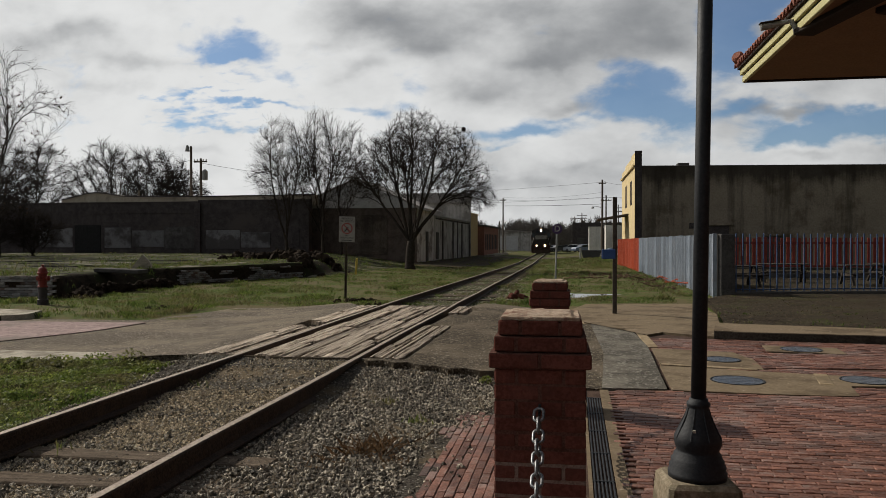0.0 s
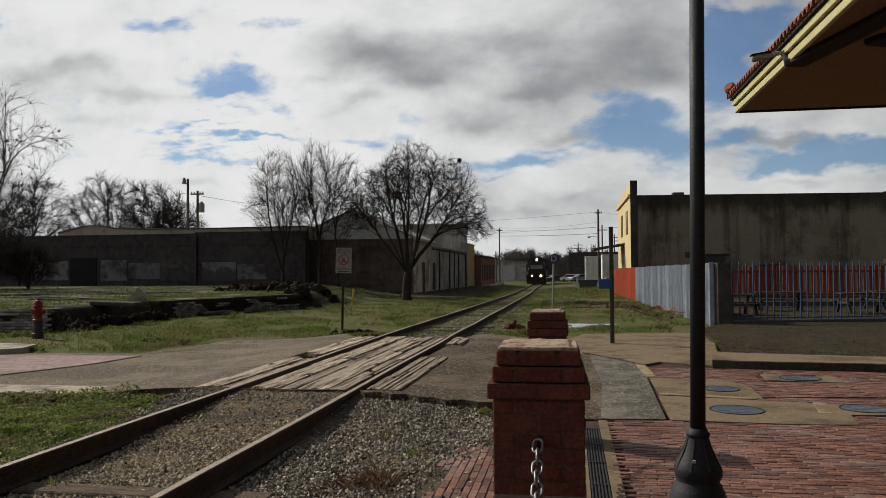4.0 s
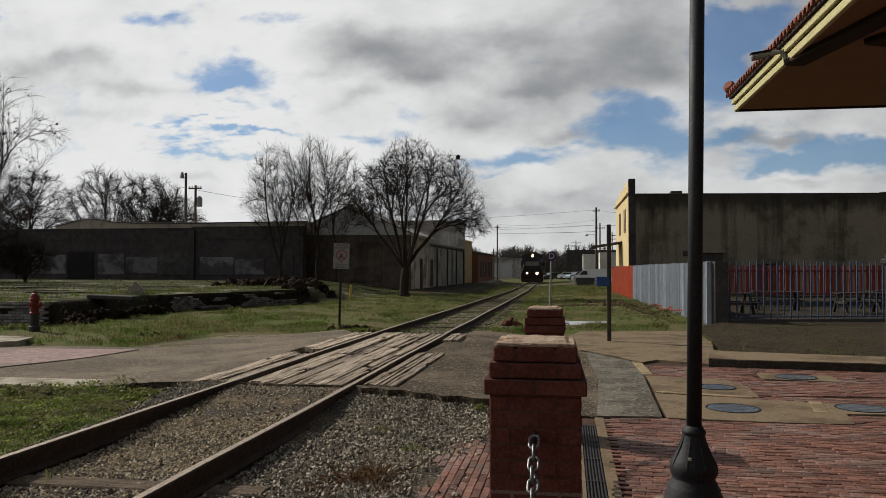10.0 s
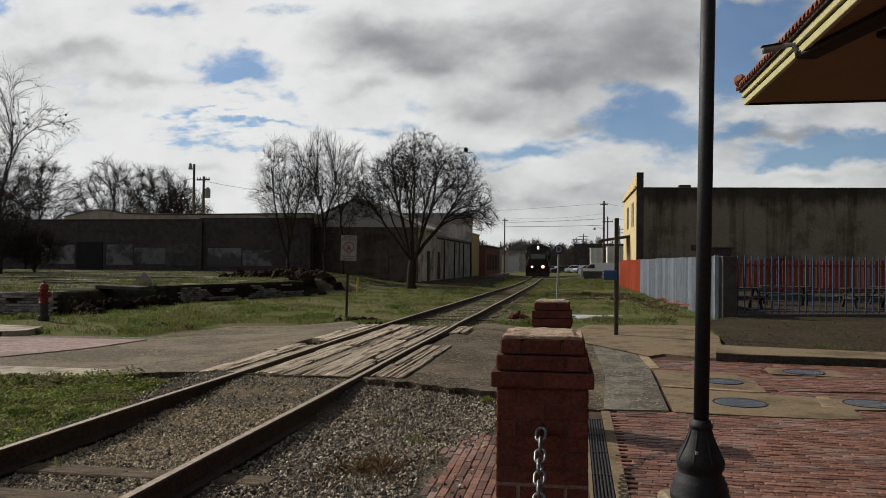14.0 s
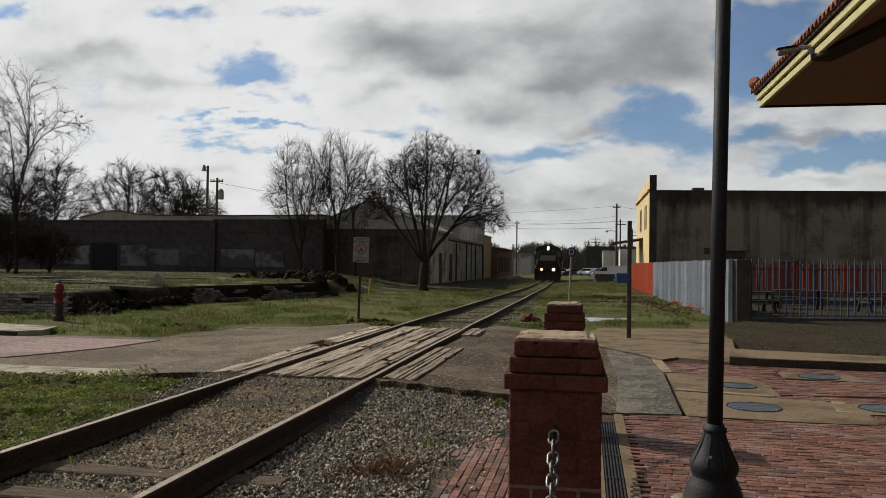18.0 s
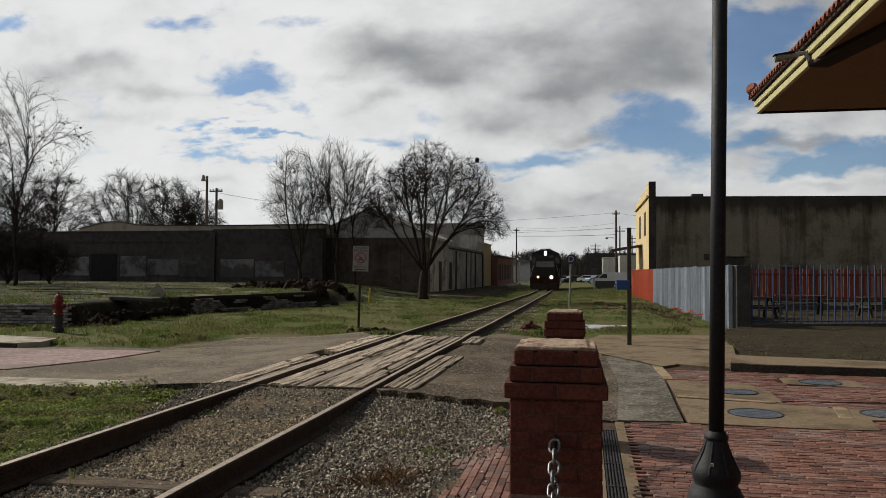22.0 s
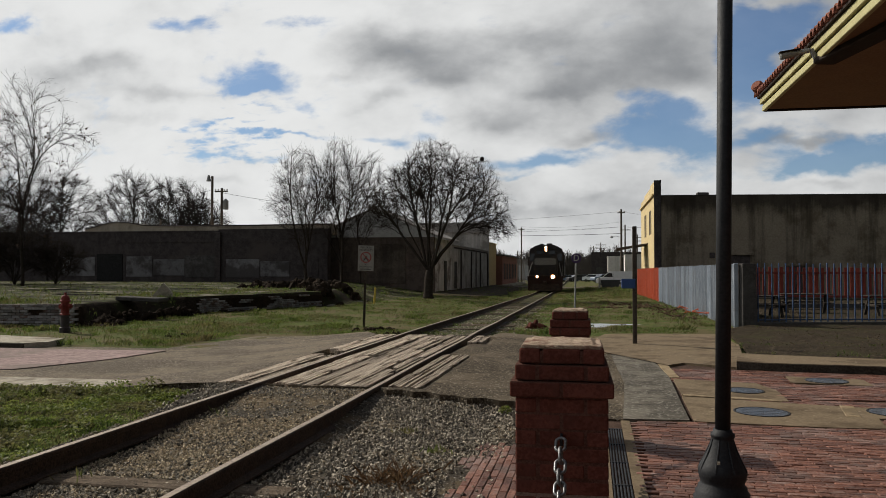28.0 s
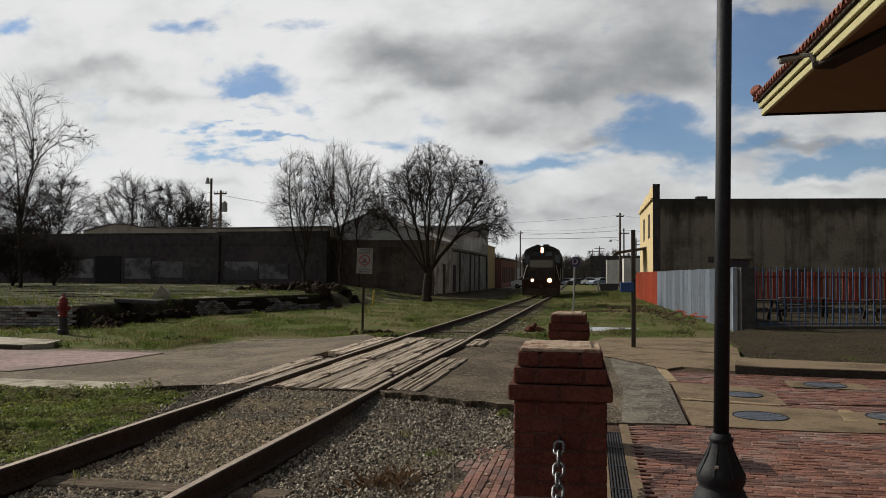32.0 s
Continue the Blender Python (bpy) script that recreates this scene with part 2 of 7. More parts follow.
    if leaf:
        tr = g.node("ShaderNodeBsdfTranslucent")
        g.put(tr.inputs["Color"], col)
        mx = g.node("ShaderNodeMixShader")
        mx.inputs[0].default_value = leaf
        g.put(mx.inputs[1], shader)
        g.put(mx.inputs[2], tr.outputs[0])
        shader = mx.outputs[0]
    out = g.node("ShaderNodeOutputMaterial")
    g.put(out.inputs[0], shader)
    return m


def glow(name, color, strength):
    m = bpy.data.materials.new(name)
    m.use_nodes = True
    g = Graph(m.node_tree)
    e = g.node("ShaderNodeEmission")
    e.inputs[0].default_value, e.inputs[1].default_value = (*color, 1), strength
    out = g.node("ShaderNodeOutputMaterial")
    g.put(out.inputs[0], e.outputs[0])
    return m


def glass(name, tint=(0.02, 0.025, 0.03)):
    return mat(name, tint, tint, rough=0.06, bump=0, spec=0.7)


GRASS = mat("grass ground", (0.032, 0.050, 0.010), (0.080, 0.098, 0.026), 3.0, 0.95, 1.0, 16, c=(0.10, 0.078, 0.045), cover=0.515, big=0.42, speck=((0.14, 0.12, 0.06), 12, 0.60))
LOT = mat("weedy lot", (0.020, 0.024, 0.008), (0.060, 0.068, 0.022), 1.3, 0.95, 1.0, 8, c=(0.19, 0.168, 0.135), cover=0.57, big=0.45, speck=((0.016, 0.013, 0.009), 1.3, 0.53), stretch=(0.6, 1.2, 1))
# bare earth, darkened for the shade the bank lies in
BANK = mat("shade-darkened collapsed earth", (0.012, 0.009, 0.006), (0.034, 0.026, 0.017), 3, 0.95, 1.0, 18, c=(0.022, 0.026, 0.010), cover=0.56, big=0.9)
CLOVER = mat("clover leaves", (0.095, 0.135, 0.020), (0.205, 0.235, 0.055), 2.5, 0.6, 0, 14, island=0.45, c=(0.13, 0.115, 0.05), cover=0.53, big=1.2, leaf=0.4)
BLADE = mat("grass blades", (0.048, 0.080, 0.013), (0.112, 0.142, 0.034), 1.2, 0.6, 0, 9, island=0.45, c=(0.13, 0.105, 0.05), cover=0.53, big=0.8, leaf=0.45)
DRY = mat("dry grass", (0.075, 0.042, 0.023), (0.135, 0.085, 0.045), 4, 0.85, 0, 20, island=0.4, leaf=0.3)
GRAVEL = mat("ballast gravel", (0.020, 0.017, 0.013), (0.085, 0.074, 0.060), 30, 0.95, 1.0, 55, c=(0.12, 0.09, 0.055), cover=0.55, big=0.9, speck=((0.27, 0.25, 0.22), 38, 0.62))
FINES = mat("fine tan gravel", (0.23, 0.185, 0.125), (0.54, 0.45, 0.32), 30, 0.85, 0.2, 120, island=0.5)
WEEDY = mat("weedy ballast", (0.036, 0.034, 0.020), (0.115, 0.100, 0.068), 14, 0.95, 1.0, 40, c=(0.045, 0.052, 0.018), cover=0.50, big=0.8, speck=((0.18, 0.16, 0.125), 26, 0.62))
STONE = mat("crushed stone", (0.092, 0.077, 0.057), (0.36, 0.315, 0.245), 30, 0.8, 0.2, 120, island=0.78)
ASPHALT = mat("old asphalt", (0.028, 0.023, 0.017), (0.096, 0.077, 0.055), 14, 0.9, 1.0, 42, c=(0.13, 0.105, 0.075), cover=0.55, big=0.4, speck=((0.24, 0.205, 0.16), 30, 0.60))
TARGRAVEL = mat("worn gravelly tar", (0.050, 0.042, 0.033), (0.150, 0.126, 0.098), 14, 0.9, 1.0, 42, c=(0.165, 0.135, 0.10), cover=0.53, big=0.5, speck=((0.28, 0.24, 0.19), 34, 0.60))
PATCH = mat("asphalt patch", (0.042, 0.037, 0.031), (0.108, 0.098, 0.081), 5, 0.9, 0.6, 30, c=(0.145, 0.13, 0.105), cover=0.52, big=1.6, speck=((0.20, 0.185, 0.155), 26, 0.58), crisp=0.2)
CONCRETE = mat("worn concrete", (0.122, 0.091, 0.058), (0.190, 0.147, 0.098), 4, 0.85, 0.2, 30, c=(0.085, 0.063, 0.041), cover=0.56, big=1.1, speck=((0.24, 0.195, 0.14), 14, 0.66), crisp=0.2)
PALE = mat("pale concrete", (0.26, 0.235, 0.185), (0.38, 0.345, 0.28), 5, 0.85, 0.35, 30, c=(0.14, 0.12, 0.09), cover=0.57, big=1.1)
PINK = mat("old pink brick road", (0.18, 0.128, 0.118), (0.33, 0.25, 0.232), 2.2, 0.85, 0.8, 9, c=(0.17, 0.14, 0.12), cover=0.57, big=0.6, stretch=(1, 3.5, 1))
PAVER = mat("paving brick", (0.092, 0.039, 0.026), (0.178, 0.083, 0.057), 14, 0.56, 0.5, 50, spec=0.16, vary=0.44, c=(0.17, 0.115, 0.095), cover=0.58, big=5)
PAVERS = mat("paving brick field", (0.092, 0.039, 0.026), (0.178, 0.083, 0.057), 14, 0.56, 0.5, 50, spec=0.16, island=0.48, c=(0.15, 0.10, 0.082), cover=0.56, big=1.6)
JOINT = mat("sand joint", (0.040, 0.026, 0.020), (0.085, 0.056, 0.043), 8, 0.95, 0.4, 80)
BRICK = mat("red pillar brick", (0.078, 0.027, 0.020), (0.118, 0.043, 0.032), 12, 0.85, 0.4, 60, vary=0.12, c=(0.085, 0.034, 0.026), cover=0.6, big=4)
MORTAR = mat("mortar", (0.06, 0.028, 0.021), (0.10, 0.05, 0.038), 12, 0.95, 0.4, 90)
POINTING = mat("pale pointing", (0.13, 0.09, 0.072), (0.20, 0.145, 0.12), 12, 0.95, 0.4, 90)
CAPSTONE = mat("worn mortar cap", (0.26, 0.19, 0.135), (0.40, 0.32, 0.245), 12, 0.9, 0.6, 50, c=(0.15, 0.07, 0.05), cover=0.56, big=6)
RAIL = mat("rusty rail side", (0.026, 0.017, 0.012), (0.068, 0.043, 0.030), 9, 0.8, 0.4, 60, metal=0.15)
RAILTOP = mat("worn rail head", (0.185, 0.142, 0.108), (0.32, 0.258, 0.205), 12, 0.6, 0.2, 60, metal=0.2)
TIE = mat("weathered tie", (0.06, 0.046, 0.034), (0.15, 0.118, 0.088), 4, 0.95, 0.7, 40, vary=0.3, stretch=(1, 7, 7))
PLANK = mat("grey crossing plank", (0.17, 0.133, 0.10), (0.62, 0.525, 0.42), 3, 0.9, 0.7, 16, vary=0.30, c=(0.085, 0.064, 0.047), cover=0.55, big=3.2, stretch=(4, 1.0, 3), crisp=0.16)
IRON = mat("black painted iron", (0.010, 0.011, 0.013), (0.018, 0.019, 0.021), 6, 0.62, 0.15, 60, spec=0.22)
CHAIN = mat("galvanised chain", (0.10, 0.10, 0.10), (0.19, 0.19, 0.19), 14, 0.40, 0.1, 90, metal=0.6)
BASE = mat("lamp base concrete", (0.15, 0.12, 0.08), (0.24, 0.20, 0.145), 6, 0.9, 0.4, 50, c=(0.09, 0.078, 0.05), cover=0.55, big=4)
SOIL = mat("leaf-littered soil", (0.015, 0.012, 0.008), (0.046, 0.036, 0.025), 6, 0.95, 0.9, 26, c=(0.034, 0.034, 0.015), cover=0.58, big=0.6, speck=((0.10, 0.076, 0.05), 22, 0.60))
KERBDARK = mat("kerb face in painted shade", (0.03, 0.026, 0.021), (0.06, 0.052, 0.042), 6, 0.9, 0.4, 30)
STRIP = mat("tan concrete strip", (0.20, 0.15, 0.09), (0.29, 0.225, 0.145), 6, 0.85, 0.3, 30, c=(0.13, 0.10, 0.065), cover=0.56, big=2)


# ---- building blocks ----
class Shape:
    """Collects faces of one mesh."""

    def __init__(self):
        self.v, self.f = [], []

    def add(self, verts, faces):
        k = len(self.v)
        self.v.extend(tuple(p) for p in verts)
        self.f.extend([tuple(i + k for i in f) for f in faces])
        return self

    def box(self, x0, y0, z0, x1, y1, z1):
        v = [(x, y, z) for x in (x0, x1) for y in (y0, y1) for z in (z0, z1)]
        return self.add(v, [(0, 1, 3, 2), (4, 6, 7, 5), (0, 4, 5, 1), (2, 3, 7, 6), (0, 2, 6, 4), (1, 5, 7, 3)])

    def slab(self, c, s, b=0.005, m=None, top=0.0):
        """A box with chamfered edges; top: how much it narrows upward."""
        hx, hy, hz = s[0] / 2, s[1] / 2, s[2] / 2
        b = min(b, hx * 0.9, hy * 0.9, hz * 0.9)
        v = []
        rings = [(-hz, b, 0), (-hz + b, 0, 0), (hz - b, 0, top), (hz, b, top)]
        for z, i, t in rings:
            x, y = hx - i - t, hy - i - t
            v += [(-x + b, -y, z), (x - b, -y, z), (x, -y + b, z), (x, y - b, z), (x - b, y, z), (-x + b, y, z), (-x, y - b, z), (-x, -y + b, z)]
        f = [tuple(range(7, -1, -1)), tuple(range(24, 32))]
        for r in range(3):
            for i in range(8):
                j = (i + 1) % 8
                f.append((r * 8 + i, r * 8 + j, r * 8 + 8 + j, r * 8 + 8 + i))
        o = Matrix.Translation(c) @ (m or Matrix())
        return self.add([o @ Vector(p) for p in v], f)

    def lathe(self, rows, n=24, m=None, caps=True):
        m = m or Matrix()
        v = [m @ Vector((r * math.cos(2 * math.pi * i / n), r * math.sin(2 * math.pi * i / n), z)) for r, z in rows for i in range(n)]
        f = []
        for k in range(len(rows) - 1):
            for i in range(n):
                j = (i + 1) % n
                f.append((k * n + i, k * n + j, k * n + n + j, k * n + n + i))
        if caps:
            f.append(tuple(range(n - 1, -1, -1)))
            f.append(tuple(range((len(rows) - 1) * n, len(rows) * n)))
        return self.add(v, f)

    def tube(self, pts, radii, n=6):
        pts = [Vector(p) for p in pts]
        v, f = [], []
        for k, p in enumerate(pts):
            d = (pts[min(k + 1, len(pts) - 1)] - pts[max(k - 1, 0)]).normalized()
            u = d.cross(Vector((0.31, 0.95, 0.05))).normalized()
            w = d.cross(u)
            r = radii[k] if isinstance(radii, (list, tuple)) else radii
            v += [p + (u * math.cos(2 * math.pi * i / n) + w * math.sin(2 * math.pi * i / n)) * r for i in range(n)]
        for k in range(len(pts) - 1):
            for i in range(n):
                j = (i + 1) % n
                f.append((k * n + i, k * n + j, k * n + n + j, k * n + n + i))
        f.append(tuple(range(n - 1, -1, -1)))
        f.append(tuple(range((len(pts) - 1) * n, len(pts) * n)))
        return self.add(v, f)

    def prism(self, outline, a, b, axis="z"):
        """A solid from an outline in two axes, from a to b along the third."""
        put = {"z": lambda p, t: (p[0], p[1], t), "y": lambda p, t: (p[0], t, p[1]), "x": lambda p, t: (t, p[0], p[1])}[axis]
        n = len(outline)
        v = [put(p, a) for p in outline] + [put(p, b) for p in outline]
        f = [tuple(range(n - 1, -1, -1)), tuple(range(n, 2 * n))]
        f += [(i, (i + 1) % n, n + (i + 1) % n, n + i) for i in range(n)]
        return self.add(v, f)

    def mesh(self, name, material, smooth=False):
        me = bpy.data.meshes.new(name)
        me.from_pydata([tuple(p) for p in self.v], [], self.f)
        me.materials.append(material)
        if smooth:
            me.polygons.foreach_set("use_smooth", [True] * len(me.polygons))
        me.validate()
        me.update()
        bm = bmesh.new()
        bm.from_mesh(me)
        bmesh.ops.recalc_face_normals(bm, faces=bm.faces)
        bm.to_mesh(me)
        bm.free()
        return me


def thing(name, m, label, category, group="", kind=""):
    ob = new(name)
    ob.empty_display_size = 0.2
    ob.matrix_world = m
    return tagged(ob, label, category, group, kind)


def part(name, shape, material, parent=None, label="", smooth=False):
    ob = new(name, shape.mesh(name, material, smooth))
    if parent:
        ob.parent = parent
    if label:
        ob["label"] = label
    return ob


def piece(name, me, parent, m):
    ob = new(name, me)
    ob.parent = parent
    ob.matrix_basis = m
    return ob


def setting(name, shape, material, label, category, kind="structure", smooth=False):
    return tagged(part(name, shape, material, smooth=smooth), label, category, "", kind)


rnd = random.Random(7)


# ---- lie of the land ----
def rail_x(y):
    return -3.29 if y < 13 else (-3.29 - 0.02 * (y - 13) ** 2 / 16 if y < 21 else -3.29 - 0.02 * (y - 17))


def rail_z(y):
    return float(np.interp(y, [17, 68, 128, 300], [0.2, -0.40, -0.62, -0.9]))


def lot_edge(y):
    """x of the retaining wall along the raised lot."""
    return float(np.interp(y, [19.1, 26, 33, 40, 60], [-14.0, -14.25, -12.0, -11.5, -11.8]))


def lot_front(x):
    return 19.1 + min(0.0, (x + 14.0)) * 0.2


def land(x, y):
    base = float(np.interp(y, [17, 58, 130, 400], [0, -0.13, -0.45, -0.9]))
    w = math.exp(-((x - rail_x(y)) / 5) ** 2)
    z = base * (1 - w) + (rail_z(y) - 0.2) * w
    if x < lot_edge(y) + 0.2 and y > lot_front(x) - 0.4:
        wide = 0.15 + (0.5 if 19.6 < y < 25.5 else 0) + max(0, y - 33) * 0.3
        k = min(1, max(0, (lot_edge(y) - x) / wide), max(0, (y - lot_front(x)) / 0.25))
        z += (0.6 - z) * (k * k * (3 - 2 * k))
    return z


def bumps(x, y, s=1.0):
    return noise.noise(Vector((x * 0.7, y * 0.7, 0.3))) * 0.03 * s + noise.noise(Vector((x * 2.7, y * 2.7, 4.3))) * 0.012 * s


def grid_lines(stops):
    out = []
    for (a, b, n) in stops:
        out += [a + (b - a) * i / n for i in range(n)]
    return out + [stops[-1][1]]


def make_ground():
    xs = grid_lines([(-1500, -200, 4), (-200, -60, 14), (-60, -20, 50), (-20, -12, 80), (-12, 6, 72), (6, 40, 34), (40, 200, 10), (200, 1500, 4)])
    ys = grid_lines([(-300, -20, 5), (-20, 0, 10), (0, 15, 40), (15, 45, 100), (45, 140, 80), (140, 300, 16), (300, 3000, 6)])
    s = Shape()
    nx = len(xs)
    for y in ys:
        for x in xs:
            far = max(0.0, 1 - max(abs(x), abs(y)) / 90)
            low = 0.05 if (-7.0 < x < 7 and y < 17.5) or (-40 < x < -6 and 9 < y < 14) or -8 < x < 30 and 96 < y < 105 else 0.0
            s.v.append((x, y, land(x, y) + bumps(x, y, far) - low))
    s.f = [(j * nx + i, j * nx + i + 1, j * nx + nx + i + 1, j * nx + nx + i) for j in range(len(ys) - 1) for i in range(nx - 1)]
    me = bpy.data.meshes.new("ground")
    me.from_pydata(s.v, [], s.f)
    me.materials.append(GRASS)
    me.materials.append(LOT)
    me.materials.append(BANK)
    for p in me.polygons:
        p.use_smooth = True
        # steep faces of the bank get the earth with shade in its colour
        if p.center.x < lot_edge(p.center.y) + 0.3 and p.center.y > lot_front(p.center.x) - 0.3:
            p.material_index = 2 if p.normal.z < 0.93 and p.center.y < 40 else 1
    tagged(new("ground", me), "uneven grass and bare earth beside the railway", "ground", "", "structure")


def sheet(outline, height, step=0.25, thick=0.08):
    """A thick sheet over an outline (any shape), with height(x, y) on top."""
    s = Shape()
    bm = bmesh.new()
    vs = [bm.verts.new((x, y, 0)) for x, y in outline]
    bm.faces.new(vs)
    bmesh.ops.triangulate(bm, faces=bm.faces[:])
    x0, x1 = min(p[0] for p in outline), max(p[0] for p in outline)
    y0, y1 = min(p[1] for p in outline), max(p[1] for p in outline)
    for k in range(1, int((x1 - x0) / step) + 1):
        bmesh.ops.bisect_plane(bm, geom=bm.verts[:] + bm.edges[:] + bm.faces[:], plane_co=(x0 + k * step, 0, 0), plane_no=(1, 0, 0))
    for k in range(1, int((y1 - y0) / step) + 1):
        bmesh.ops.bisect_plane(bm, geom=bm.verts[:] + bm.edges[:] + bm.faces[:], plane_co=(0, y0 + k * step, 0), plane_no=(0, 1, 0))
    edge = bmesh.ops.extrude_face_region(bm, geom=bm.faces[:])
    top = {v for v in edge["geom"] if isinstance(v, bmesh.types.BMVert)}
    for v in bm.verts:
        z = height(v.co.x, v.co.y)
        v.co.z = z if v in top else z - thick
    bmesh.ops.recalc_face_normals(bm, faces=bm.faces)
    bm.verts.index_update()
    s.add([v.co.copy() for v in bm.verts], [tuple(v.index for v in f.verts) for f in bm.faces])
    bm.free()
    return s


def street(x, y):
    """Surface of the street: level with the rails at the crossing, falling away to both sides."""
    w = math.exp(-((x + 3.3) / 2.6) ** 4)
    under = 0.10 if -4.66 < x < -1.98 and 8.95 < y < 16.25 and not (-2.5 < x and 12.5 < y < 14.7) else 0.0
    return 0.005 + 0.17 * w + bumps(x, y, 0.3) - under


# ---- railway ----
def rail_profile():
    return [(-0.07, -0.17), (0.07, -0.17), (0.07, -0.155), (0.012, -0.135), (0.012, -0.045), (0.036, -0.035), (0.036, -0.008), (0.028, 0),
            (-0.028, 0), (-0.036, -0.008), (-0.036, -0.035), (-0.012, -0.045), (-0.012, -0.135), (-0.07, -0.155)]


TIE_ROWS = []


def make_track():
    ys = [-12, -6, -2, 1, 3, 5, 7, 9, 11, 13, 15, 17, 19, 21, 25, 30, 36, 44, 52, 60, 68, 80, 95, 110, 128, 150, 180, 220]
    prof = rail_profile()
    n = len(prof)
    for side in (-0.753, 0.753):
        t = thing("rail", pose(rail_x(0) + side, 0, 0.03), "long rusty steel rail with a worn pale running face", "rail", "rails of the track")
        body, head = Shape(), Shape()
        for y in ys:
            ox, oz = rail_x(y) - rail_x(0), rail_z(y) - 0.03
            wig = 0.012 * math.sin(y * 0.9 + side) * (y > 4)
            body.v += [(px + ox + wig, y, pz + oz) for px, pz in prof]
            head.v += [(px + ox + wig, y, oz + pz) for px, pz in ((-0.027, 0.003), (0.027, 0.003), (0.027, -0.004), (-0.027, -0.004))]
        for k in range(len(ys) - 1):
            body.f += [(k * n + i, k * n + (i + 1) % n, k * n + n + (i + 1) % n, k * n + n + i) for i in range(n)]
            head.f += [(k * 4 + i, k * 4 + (i + 1) % 4, k * 4 + 4 + (i + 1) % 4, k * 4 + 4 + i) for i in range(4)]
        part("rail_body", body, RAIL, t)
        part("running_face", head, RAILTOP, t, "pale worn running face")
    # ties show between the rails nearest, and again beyond the crossing
    tie = Shape().slab((0, 0, 0), (2.5, 0.22, 0.16), 0.012).mesh("railway_tie", TIE)
    y = -1.0
    while y < 60:
        if 2.5 < y < 5.3:
            TIE_ROWS.append(y)
        if not 8.3 < y < 16.6:
            ob = new("railway_tie", tie)
            sink = 0.078 if y < 5.3 else (0.14 if y < 8.4 else rnd.choice((0.05, 0.09, 0.10, 0.11)))
            ob.matrix_world = pose(rail_x(y) + rnd.uniform(-0.06, 0.06), y, rail_z(y) - 0.17 - sink + rnd.uniform(-0.012, 0.01), 0, 0, rnd.uniform(-2, 2))
            tagged(ob, "weathered grey wooden railway tie sunk in the ballast", "railway tie", "ties under the rails")
        y += 0.56 + rnd.uniform(-0.03, 0.03)


